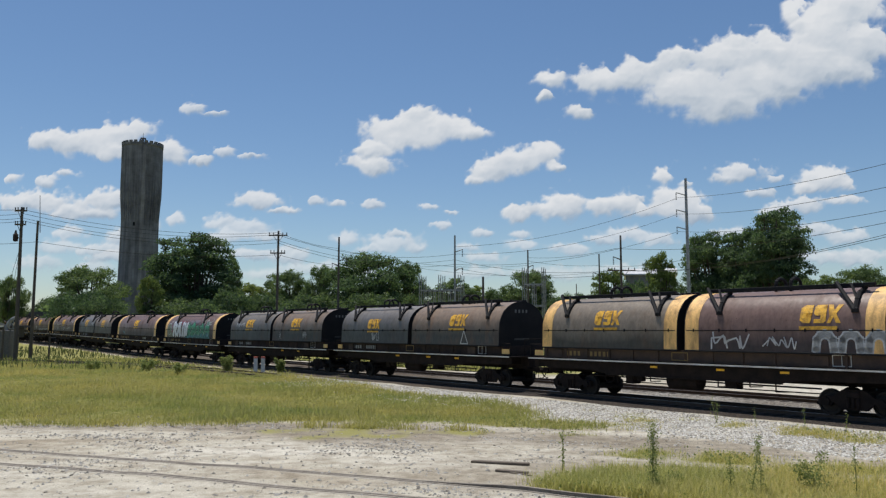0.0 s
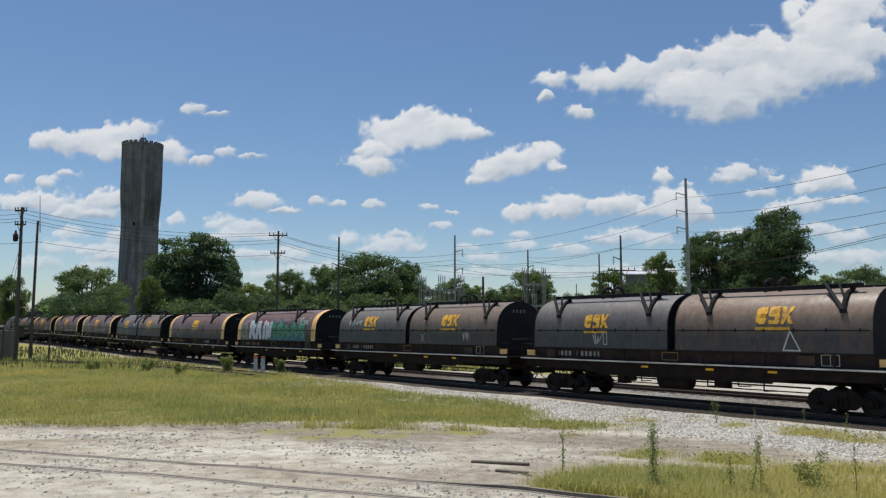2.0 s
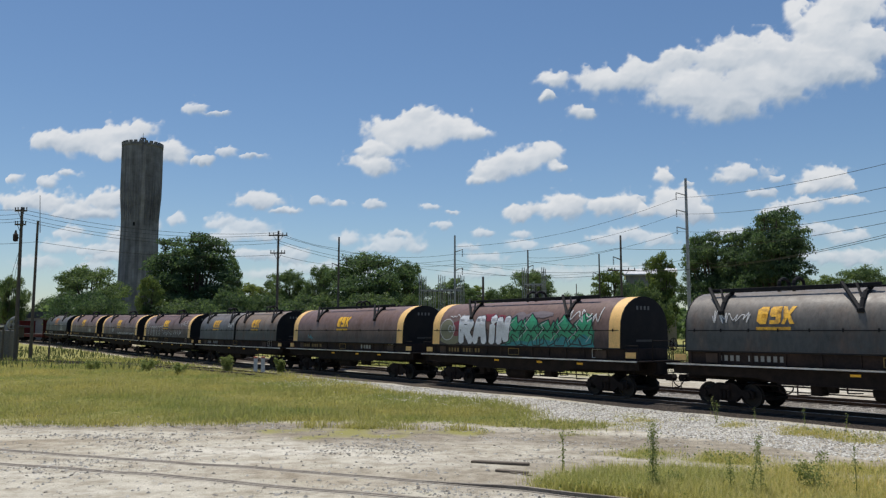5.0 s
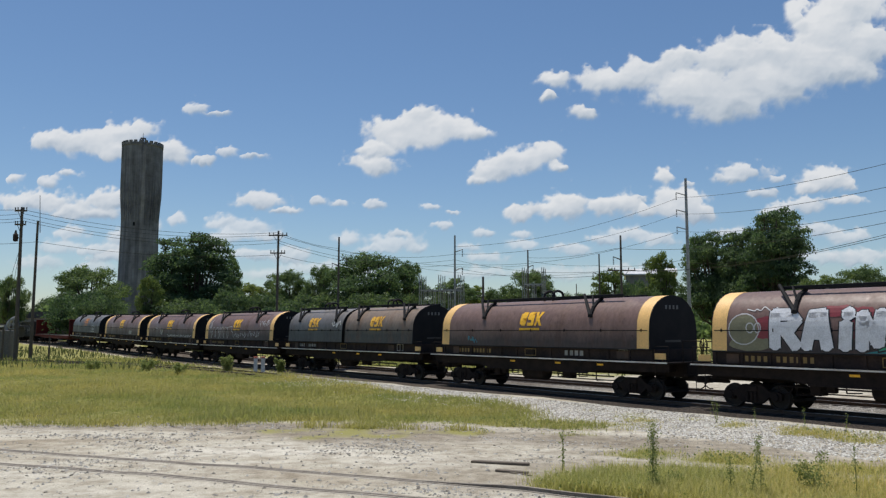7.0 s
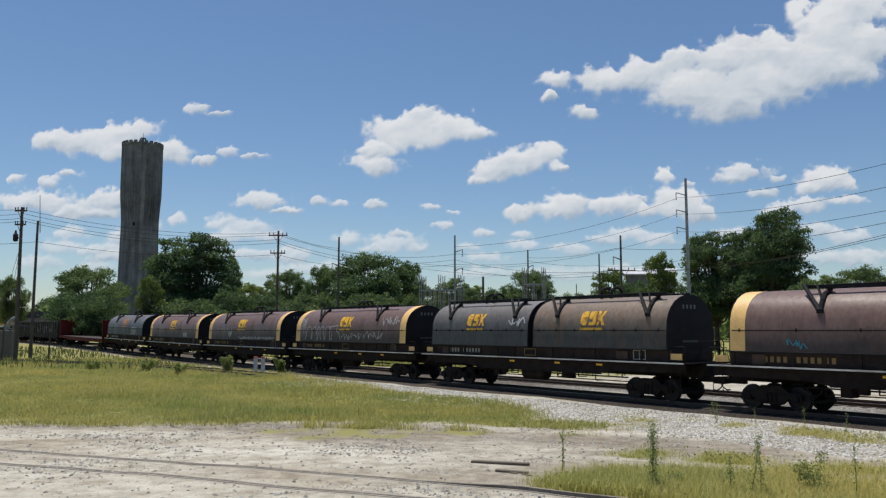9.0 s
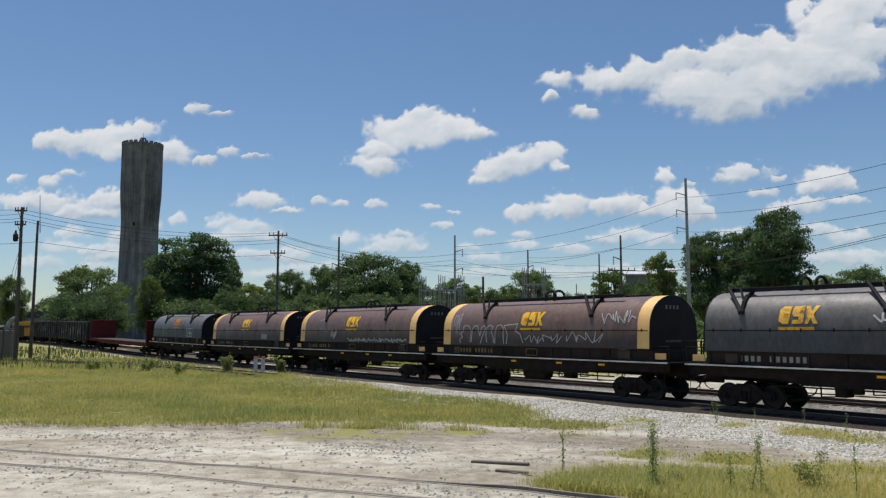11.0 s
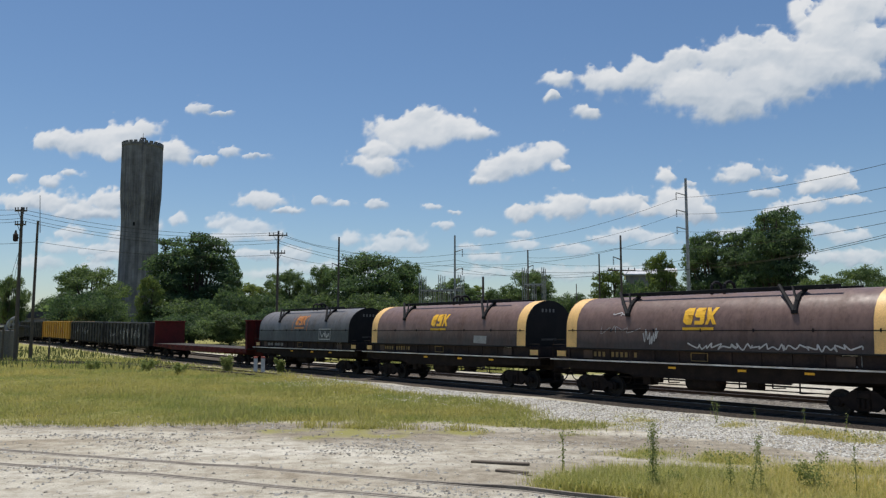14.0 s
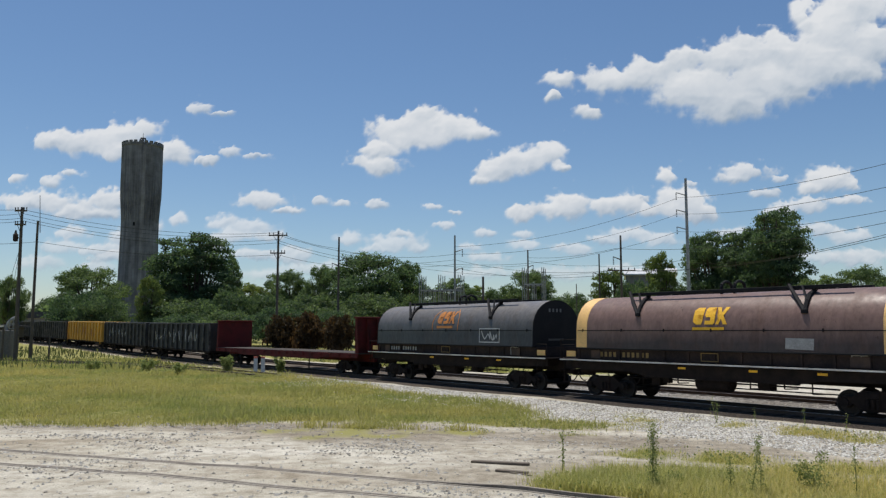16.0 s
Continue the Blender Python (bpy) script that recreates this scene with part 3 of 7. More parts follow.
def coil_car(length, hoods, paints, banded, label, sill=None, oval=False, marked=True, band=None, marks=((0, 0, 1), (0, 0, 1))):
    """A covered coil car: trough underframe, one or two half-round covers. Its travel is along +x."""
    car = empty("coil_car")
    tagged(car, label, "freight car", "cars of the passing train")
    half = length / 2 - 0.62                    # end of the deck
    sill = sill or M_TROUGH
    bm = bmesh.new()                             # fish-belly centre and side sills
    for y in (-1.38, 1.30):
        prism(bm, [(-half + 0.1, 1.47), (half - 0.1, 1.47), (half - 0.1, 1.16), (half - 1.3, 1.12), (half - 3.7, 1.10), (half - 4.5, 0.95), (-half + 4.5, 0.95), (-half + 3.7, 1.10), (-half + 1.3, 1.12), (-half + 0.1, 1.16)], y, y + 0.08)
        box(bm, -half + 4.4, half - 4.4, y - 0.03, y + 0.11, 0.93, 0.975)
    box(bm, -half, half, -0.35, 0.35, 0.92, 1.46, 0.02)
    for i in range(9):
        x = -half + 0.6 + (2 * half - 1.2) * i / 8
        box(bm, x - 0.05, x + 0.05, -1.34, 1.34, 1.14, 1.46)
    part("underframe", bm, M_FRAME, car)
    bm = bmesh.new()                             # trough sides between deck and covers
    box(bm, -half + 0.75, half - 0.75, -1.36, 1.36, 1.545, 2.03, 0.02)
    for i in range(13):
        x = -half + 0.9 + (2 * half - 1.8) * i / 12
        for y in (-1.40, 1.36):
            box(bm, x - 0.05, x + 0.05, y, y + 0.04, 1.545, 1.98)
    part("trough", bm, sill, car, "dark grimy trough side with stakes")
    bm = bmesh.new()
    box(bm, -half, half, -1.62, 1.62, 1.475, 1.535, 0.012)
    part("deck", bm, M_FRAME, car)
    # near-white strip: the sun caught by the worn deck edge, put into its colour
    bm = bmesh.new()
    box(bm, -half - 0.01, half + 0.01, -1.66, -1.62, 1.49, 1.54)
    part("deck_edge", bm, M_EDGE, car, "worn walkway edge coloured pale for the sun it catches")
    bm = bmesh.new()                             # reservoir, piping, brake rods
    rod(bm, (-half + 3.2, -1.0, 0.86), (half - 3.2, -1.0, 0.84), 0.03, sides=6)
    rod(bm, (-half + 3.2, -0.3, 0.62), (half - 3.2, -0.3, 0.62), 0.022, sides=6)
    box(bm, 1.5, 2.0, -1.05, -0.6, 0.66, 0.98, 0.03)
    box(bm, -3.1, -2.7, -1.1, -0.6, 0.60, 1.0, 0.03)
    box(bm, -2.5, -2.2, -1.15, -0.9, 0.72, 1.0, 0.03)
    for x, z in ((-3.6, 0.58), (-1.9, 0.74), (1.2, 0.70), (2.5, 0.76), (3.5, 0.64)):
        rod(bm, (x, -1.0, 1.10), (x, -1.0, z), 0.025, sides=6)
        rod(bm, (x, -1.0, z), (x + 0.5, -1.0, z + 0.03), 0.02, sides=6)
    for i in range(8):                           # hose loop
        a, b = math.pi + math.pi * i / 8, math.pi + math.pi * (i + 1) / 8
        rod(bm, (-3.95 + 0.26 * math.cos(a), -1.1, 0.86 + 0.26 * math.sin(a)), (-3.95 + 0.26 * math.cos(b), -1.1, 0.86 + 0.26 * math.sin(b)), 0.026, sides=5)
    part("brake_gear", bm, M_FRAME, car)
    bm = bmesh.new()
    rod(bm, (-1.0, -0.85, 0.84), (0.35, -0.85, 0.84), 0.33, sides=16)
    rod(bm, (-1.08, -0.85, 0.84), (-1.0, -0.85, 0.84), 0.22, 0.33, sides=16)
    rod(bm, (0.35, -0.85, 0.84), (0.43, -0.85, 0.84), 0.33, 0.22, sides=16)
    for x in (-0.75, 0.1):
        box(bm, x - 0.04, x + 0.04, -1.2, -0.5, 0.84, 1.2)
    part("air_reservoir", bm, M_FRAME, car, "grimy round air tank")
    for end in (1, -1):
        bm = bmesh.new()                         # end platform, posts, grab irons
        x = end * (half - 0.38)
        rod(bm, (end * half, -1.5, 1.53), (end * half, -1.5, 2.15), 0.02, sides=6)
        rod(bm, (end * half, -1.5, 2.15), (end * (half - 0.7), -1.45, 2.15), 0.018, sides=6)
        part("grab_iron", bm, M_FRAME, car)
        bm = bmesh.new()
        rod(bm, (end * half, -0.6, 1.53), (end * half, -0.6, 2.35), 0.02, sides=6)
        rod(bm, (end * half, 0.6, 1.53), (end * half, 0.6, 2.35), 0.02, sides=6)
        rod(bm, (end * half, -0.6, 2.35), (end * half, 0.6, 2.35), 0.02, sides=6)
        part("handrail", bm, M_FRAME, car)
        bm = bmesh.new()
        ladder(bm, x, -1.58, 0.55, 1.475)
        part("step_ladder", bm, M_FRAME, car)
        c = part("coupler", COUPLER, None, car, at=pose(end * (half + 0.02), 0, 0.88, 0, 0, 0 if end > 0 else 180))
        bm = bmesh.new()
        box(bm, min(end * (half - 0.72), end * (half - 0.2)), max(end * (half - 0.72), end * (half - 0.2)), -1.435, -1.405, 1.64, 1.88)
        part("reflective_plate", bm, M_YELLOW, car, "faded orange-yellow plate")
    bm = bmesh.new()                             # hand brake wheel on its stand
    for i in range(12):
        a, b = 2 * math.pi * i / 12, 2 * math.pi * (i + 1) / 12
        rod(bm, (half - 0.06, 0.85 + 0.26 * math.cos(a), 2.2 + 0.26 * math.sin(a)), (half - 0.06, 0.85 + 0.26 * math.cos(b), 2.2 + 0.26 * math.sin(b)), 0.02, sides=5)
    for i in range(4):
        a = math.pi * i / 4
        rod(bm, (half - 0.06, 0.85 - 0.25 * math.cos(a), 2.2 - 0.25 * math.sin(a)), (half - 0.06, 0.85 + 0.25 * math.cos(a), 2.2 + 0.25 * math.sin(a)), 0.014, sides=5)
    rod(bm, (half - 0.1, 0.85, 1.53), (half - 0.1, 0.85, 2.2), 0.03, sides=6)
    part("brake_wheel", bm, M_FRAME, car)
    running_gear(car, length / 2 - 2.75)
    # covers
    span = length - 3.0 if hoods == 1 else length - 2.85
    gap = 0.34
    each = span if hoods == 1 else (span - gap) / 2
    for h in range(hoods):
        x0 = -span / 2 + h * (each + gap)
        x1 = x0 + each
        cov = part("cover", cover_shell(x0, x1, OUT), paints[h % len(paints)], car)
        soft_shade(cov, 50)
        for x, t in ((x0 - 0.012, 0.03), (x1 - 0.018, 0.03)):
            part("end_wall", end_plate(x, t, 0.012), M_BLACK, cov, "black cover end")
        if banded:
            for a, b in ((x0 + 0.02, x0 + 0.62), (x1 - 0.62, x1 - 0.02)):
                soft_shade(part("end_band", band_shell(a, b, 0.007), band or M_YELLOW, cov, "chipped yellow-orange painted band"), 50)
        bm = bmesh.new()                        # seam strip and its brackets, lower rim
        box(bm, x0 + 0.1, x1 - 0.1, -HALF_W - 0.018, -HALF_W + 0.01, 2.755, 2.785)
        box(bm, x0, x1, -HALF_W - 0.06, -HALF_W - 0.01, 1.99, 2.05, 0.008)
        box(bm, x0, x1, HALF_W + 0.01, HALF_W + 0.06, 1.99, 2.05, 0.008)
        for i in range(7):
            x = x0 + 0.4 + (each - 0.8) * i / 6
            box(bm, x - 0.02, x + 0.02, -HALF_W - 0.03, -HALF_W + 0.005, 2.72, 2.84)
        part("seam_strip", bm, M_BLACK, cov)
        # roof rails, straps in a V, lifting loops
        fa, fb = (0.245, 0.765) if hoods == 1 else (0.20, 0.87)
        xa, xb = x0 + each * fa, x0 + each * fb
        for y in (-0.80, 0.80):
            bm = bmesh.new()
            box(bm, xa - 0.75, xb + (1.3 if hoods == 1 else 0.4), y - 0.05, y + 0.05, 4.20, 4.32, 0.01)
            part("roof_rail", bm, M_BLACK, cov)
        for x in (xa, xb):
            for sgn in (-1, 1):
                bm = bmesh.new()
                foot = Vector((x, sgn * (-side_y(3.42) + 0.05), 3.42))
                rod(bm, foot, (x - 0.84, sgn * 0.86, 4.36), 0.075, 0.065, 6)
                bend = [foot, Vector((x - 0.02, sgn * (-side_y(3.74) + 0.04), 3.76)), Vector((x - 0.06, sgn * (-side_y(3.96) + 0.04), 4.00)), Vector((x - 0.02, sgn * (-side_y(4.08) + 0.03), 4.13)), Vector((x + 0.10, sgn * 0.76, 4.24))]
                for p, q in zip(bend, bend[1:]):
                    rod(bm, p, q, 0.085, 0.075, 6)
                rod(bm, (x - 0.36, sgn * 0.84, 4.30), bend[1], 0.045, 0.045, 5)
                box(bm, x - 0.11, x + 0.11, foot.y - 0.05, foot.y + 0.05, 3.34, 3.50, 0.02)
                part("strap", bm, M_BLACK, cov, "black V-shaped lifting strap")
        xm = (x0 + x1) / 2 if hoods == 1 else (x0 + 0.46 * each)
        for dx in (-0.28, 0.28):
            bm = bmesh.new()
            pts = [(xm + dx, -0.34, 4.1)] + [(xm + dx, -0.34 * math.cos(math.pi * i / 8), 4.42 + 0.22 * math.sin(math.pi * i / 8)) for i in range(9)] + [(xm + dx, 0.34, 4.1)]
            for p, q in zip(pts, pts[1:]):
                rod(bm, p, q, 0.06, sides=6)
            part("lifting_loop", bm, M_BLACK, cov)
        # company mark
        k = (0.88 if hoods == 1 else 0.84) * marks[h][2]
        xmk = (x0 + x1) / 2 - (0.1 if hoods == 1 else 0.15) + marks[h][0]
        if not marked:
            pass
        elif not oval:
            part("painted_mark", paint_on(railroad_mark(xmk, 2.99 + marks[h][1], k)), M_LOGO if hoods == 1 else M_LOGOWORN, cov, "yellow company mark with a bar below")
        else:
            part("painted_mark", paint_on(railroad_mark(xmk, 3.12, 0.9)), M_ORANGE, cov, "orange company mark with a bar below")
            ring = []
            for sx in (-1, 1):
                ring += stroke([(xmk + sx * 0.75, 3.85), (xmk + sx * 1.05, 3.55), (xmk + sx * 1.12, 3.15), (xmk + sx * 1.08, 2.75)], 0.05)
            part("painted_brackets", paint_on(ring), M_ORANGE, cov, "thin orange brackets round the mark")
        # stencilled marks on the cover end and on the trough
        if h == hoods - 1:
            for i in range(4):
                bm = bmesh.new()
                yy = -0.5 + i * 0.24
                box(bm, x1 + 0.013, x1 + 0.018, yy, yy + 0.11, 3.64, 3.80)
                part("stencil_bar", bm, M_STENCILEND, cov)
            bm = bmesh.new()
            box(bm, x1 + 0.013, x1 + 0.018, -0.55, 0.45, 2.30, 2.39)
            part("stencil_line", bm, M_STENCILDIM, cov)
    xs = -half + 2.1
    for i in range(11):
        if i == 4:
            continue
        bm = bmesh.new()
        box(bm, xs + i * 0.24, xs + i * 0.24 + 0.13, -1.372, -1.362, 1.68, 1.88)
        part("number_bar", bm, M_NUMBER if banded else M_STENCIL, car)
    bm = bmesh.new()                             # consolidated stencil panel
    xs = half - 2.6
    for q in ((xs, xs + 0.62, 1.61, 1.635), (xs, xs + 0.62, 1.965, 1.99), (xs, xs + 0.025, 1.61, 1.99), (xs + 0.595, xs + 0.62, 1.61, 1.99), (xs + 0.30, xs + 0.32, 1.61, 1.99)):
        box(bm, q[0], q[1], -1.374, -1.364, q[2], q[3])
    part("stencil_panel", bm, M_WHITE, car, "white stencilled frame")
    for x in (-1.6, 1.4, 3.9):
        bm = bmesh.new()
        box(bm, x, x + 0.34, -1.392, -1.382, 1.30, 1.38)
        part("reflector_strip", bm, M_LOGO, car)
    return car


M_ORANGE = worn("orange_lettering_paint", (0.55, 0.20, 0.03), (0.40, 0.17, 0.05), 0.5, scale=3.0)
M_STENCILEND = worn("dull_stencil_paint", (0.16, 0.16, 0.155), (0.10, 0.10, 0.10), 0.6, scale=3.0)
M_STENCILDIM = worn("faint_stencil_paint", (0.06, 0.06, 0.06), (0.035, 0.035, 0.035), 0.6, scale=3.0)
M_STENCIL = worn("grey_stencil_paint", (0.36, 0.36, 0.35), (0.22, 0.22, 0.215), 0.6, scale=3.0)
M_NUMBER = worn("faded_yellow_stencil_paint", (0.30, 0.19, 0.06), (0.17, 0.12, 0.05), 0.6, scale=3.0)


def gondola(length, paint, label, top=3.30, ribs=13):
    car = empty("gondola_car")
    tagged(car, label, "freight car", "cars of the passing train")
    half = length / 2 - 0.55
    bm = bmesh.new()
    for y in (-1.50, 1.42):
        box(bm, -half, half, y, y + 0.08, 1.02, top)
    for x in (-half, half - 0.08):
        box(bm, x, x + 0.08, -1.42, 1.42, 1.02, top)
    box(bm, -half, half, -1.42, 1.42, 1.02, 1.12)
    part("body", bm, paint, car)
    bm = bmesh.new()
    for y in (-1.62, 1.44):
        box(bm, -half - 0.03, half + 0.03, y, y + 0.18, top - 0.04, top + 0.10, 0.02)
    for x in (-half - 0.06, half - 0.08):
        box(bm, x, x + 0.14, -1.44, 1.44, top - 0.04, top + 0.10, 0.02)
    part("top_chord", bm, paint, car)
    for i in range(ribs):
        x = -half + 0.1 + (2 * half - 0.2) * i / (ribs - 1)
        for y in (-1.66, 1.50):
            bm = bmesh.new()
            box(bm, x - 0.08, x + 0.08, y, y + 0.16, 0.98, top - 0.04, 0.02)
            part("rib", bm, M_RIB if paint is M_GONDOLA else paint, car, "scuffed side rib")
    bm = bmesh.new()
    box(bm, -half, half, -1.55, 1.55, 0.86, 1.02, 0.02)
    box(bm, -half, half, -0.3, 0.3, 0.68, 0.86)
    part("underframe", bm, M_FRAME, car)
    for end in (1, -1):
        part("coupler", COUPLER, None, car, at=pose(end * (half + 0.02), 0, 0.88, 0, 0, 0 if end > 0 else 180))
        bm = bmesh.new()
        ladder(bm, end * (half - 0.3), -1.69, 0.7, top - 0.1)
        part("ladder", bm, paint, car)
    running_gear(car, length / 2 - 2.6)
    return car


def bulkhead_flat(length, label):
    car = empty("bulkhead_flat_car")
    tagged(car, label, "freight car", "cars of the passing train")
    half = length / 2 - 0.65
    bm = bmesh.new()
    for y in (-1.56, 1.48):
        prism(bm, [(-half, 1.34), (half, 1.34), (half, 1.08), (half - 4.4, 1.04), (half - 5.6, 0.90), (-half + 5.6, 0.90), (-half + 4.4, 1.04), (-half, 1.08)], y, y + 0.08)
    box(bm, -half, half, -0.3, 0.3, 0.80, 1.30)
    part("side_sill", bm, M_RED, car)
    n = 60
    for i in range(n):
        x = -half + 2 * half * i / n
        bm = bmesh.new()
        box(bm, x + 0.01, x + 2 * half / n - 0.01, -1.48, 1.48, 1.30, 1.37)
        part("deck_plank", bm, M_TIE, car)
    for end in (1, -1):
        x = end * (half - 0.3)
        bm = bmesh.new()
        box(bm, x - 0.05, x + 0.05, -1.5, 1.5, 1.37, 3.55, 0.01)
        for y in (-1.5, -0.75, 0.0, 0.75, 1.42):
            prism(bm, [(x, 1.37), (x + end * 0.32, 1.37), (x + end * 0.16, 3.5), (x, 3.5)], y, y + 0.08)
        box(bm, x - 0.12, x + 0.2, -1.55, 1.55, 3.5, 3.62, 0.02)
        part("bulkhead", bm, M_RED, car, "oxide-red end bulkhead")
        part("coupler", COUPLER, None, car, at=pose(end * (half + 0.02), 0, 0.88, 0, 0, 0 if end > 0 else 180))
    for i in range(18):
        x = -half + 0.9 + (2 * half - 1.8) * i / 17
        bm = bmesh.new()
        box(bm, x - 0.05, x + 0.05, -1.62, -1.56, 1.12, 1.30, 0.01)
        part("stake_pocket", bm, M_RED, car)
    running_gear(car, length / 2 - 3.0)
    return car


# order of the train: each car and how far up the line its middle stands at the start
TRAIN = [
    (coil_car(17.9, 2, [M_TAN, M_PURPLE], True, "faded tan and brown coil car with two yellow-ended covers", M_BROWNFRAME, band=M_CHIPPED, marks=((0.25, 0.0, 1.0), (1.7, 0.02, 1.0))), 19.08),
    (coil_car(18.05, 2, [M_BLUEGREY, M_RUSTY], False, "dark grey and tan coil car with two rounded covers", marks=((0.15, -0.12, 0.95), (0.5, 0.0, 1.0))), 37.20),
    (coil_car(18.2, 2, [M_GREY, M_RUSTY], False, "dark grey coil car with two rust-dusted covers"), 55.10),
    (coil_car(16.0, 1, [M_PURPLE], True, "brown coil car with yellow end bands and bright graffiti", marked=False), 72.45),
    (coil_car(16.6, 1, [M_PURPLE], True, "clean brown coil car with yellow end bands"), 88.60),
    (coil_car(18.2, 2, [M_BLUEGREY, M_RUSTY], False, "slate and rust coil car with two rounded covers"), 105.82),
    (coil_car(16.5, 1, [M_PURPLE], True, "brown coil car with white outline graffiti"), 122.75),
    (coil_car(16.8, 1, [M_PURPLE], True, "brown coil car with yellow bands and faint scribbles"), 138.95),
    (coil_car(16.5, 1, [M_PURPLE], True, "dusty brown coil car with yellow bands and a grey patch"), 155.20),
    (coil_car(16.3, 1, [M_BLUEGREY], False, "slate coil car with an orange mark between brackets", oval=True), 171.32),
    (bulkhead_flat(24.2, "empty oxide-red bulkhead flat car with timber deck"), 191.74),
    (gondola(17.7, M_GONDOLA, "black ribbed gondola car with scuffed sides"), 212.85),
    (gondola(16.9, M_GONDOLA, "black ribbed gondola car"), 230.19),
    (gondola(18.5, M_GYELLOW, "faded yellow ribbed gondola car with graffiti"), 247.96),
    (gondola(18.1, M_GONDOLA, "dark gondola car at the tail of the train"), 266.39),
    (gondola(17.7, M_GONDOLA, "dark gondola car at the tail of the train"), 284.38),
    (gondola(18.1, M_GONDOLA, "dark gondola car at the tail of the train"), 302.37),
]
CAR = {i: c for i, (c, _) in enumerate(TRAIN)}


def run(t):
    """How far the train has gone."""
    return SPEED * t - SLOWING * t * t
# ---------------------------------------------------------------- water tower
def water_tower(x, y, top_z):
    t = empty("water_tower", pose(x, y, ground_z(x, y)))
    tagged(t, "tall stained grey concrete water tower with crenellated top", "water tower")
    h = top_z - ground_z(x, y)
    prof = [(4.28, 0), (4.18, h * 0.16), (4.02, h * 0.35), (3.86, h * 0.55), (3.86, h * 0.60), (4.00, h * 0.655), (4.22, h * 0.72), (4.27, h * 0.78), (4.27, h - 0.9)]
    bm = bmesh.new()
    sides = 32
    lathe(bm, prof, sides)
    soft_shade(part("shaft", bm, M_TOWER, t), 60)
    # pilasters run the full height
    for k in range(4):
        a = 2 * math.pi * k / 4 + radians(-64)
        bm = bmesh.new()
        prev = None
        for r, z in prof:
            c = Vector((math.cos(a), math.sin(a), 0))
            sd = Vector((-c.y, c.x, 0)) * 0.42
            ring = [bm.verts.new(c * (r - 0.2) - sd + Vector((0, 0, z))), bm.verts.new(c * (r + 0.16) - sd * 0.85 + Vector((0, 0, z))), bm.verts.new(c * (r + 0.16) + sd * 0.85 + Vector((0, 0, z))), bm.verts.new(c * (r - 0.2) + sd + Vector((0, 0, z)))]
            if prev:
                for i in range(3):
                    bm.faces.new((prev[i], prev[i + 1], ring[i + 1], ring[i]))
            prev = ring
        bm.faces.new(prev)
        bmesh.ops.recalc_face_normals(bm, faces=bm.faces)
        part("pilaster", bm, M_PALECON, t, "paler concrete pilaster")
    # flutes on the flare below the tank
    for k in range(44):
        a = 2 * math.pi * (k + 0.5) / 44 + radians(-64)
        c = Vector((math.cos(a), math.sin(a), 0))
        sd = Vector((-c.y, c.x, 0)) * 0.13
        bm = bmesh.new()
        prev = None
        for r, z in ((3.86, h * 0.585), (4.06, h * 0.62), (4.18, h * 0.67), (4.30, h * 0.72), (4.34, h * 0.76), (4.27, h * (0.80 + 0.03 * math.sin(k * 2.3)))):
            o = Vector((0, 0, z))
            ring = [bm.verts.new(c * (r - 0.25) - sd + o), bm.verts.new(c * r - sd * 0.6 + o), bm.verts.new(c * r + sd * 0.6 + o), bm.verts.new(c * (r - 0.25) + sd + o)]
            if prev:
                for i in range(3):
                    bm.faces.new((prev[i], prev[i + 1], ring[i + 1], ring[i]))
            prev = ring
        bmesh.ops.recalc_face_normals(bm, faces=bm.faces)
        part("flute", bm, M_TOWER, t)
    bm = bmesh.new()
    lathe(bm, [(4.27, h - 0.95), (4.48, h - 0.85), (4.48, h - 0.35), (4.17, h - 0.35), (4.17, h - 0.9)], sides, cap=False)
    part("parapet", bm, M_TOWER, t)
    for k in range(24):
        a = 2 * math.pi * k / 24
        bm = bmesh.new()
        box(bm, -0.18, 0.18, -0.36, 0.36, h - 0.36, h + 0.1, 0.02)
        part("merlon", bm, M_TOWER, t, at=pose(4.32 * math.cos(a), 4.32 * math.sin(a), 0, 0, 0, math.degrees(a)))
    bm = bmesh.new()
    for k in range(6):
        a = 2 * math.pi * k / 6
        rod(bm, (1.35 * math.cos(a), 1.35 * math.sin(a), h - 0.6), (0.45 * math.cos(a), 0.45 * math.sin(a), h + 1.5), 0.12, sides=6)
    for k in range(12):
        a, b = 2 * math.pi * k / 12, 2 * math.pi * (k + 1) / 12
        rod(bm, (0.5 * math.cos(a), 0.5 * math.sin(a), h + 1.4), (0.5 * math.cos(b), 0.5 * math.sin(b), h + 1.4), 0.11, sides=5)
    rod(bm, (0, 0, h + 1.3), (0, 0, h + 2.6), 0.05, sides=6)
    part("lattice_mast", bm, M_CABLE, t)
    bm = bmesh.new()
    a = -math.pi / 2 + 0.05
    box(bm, -0.2, 0.2, -0.1, 0.1, 0, 0.8)
    part("window", bm, M_BLACK, t, "small dark window", at=pose(3.95 * math.cos(a), 3.95 * math.sin(a) - 0.05, h * 0.565))
    return t


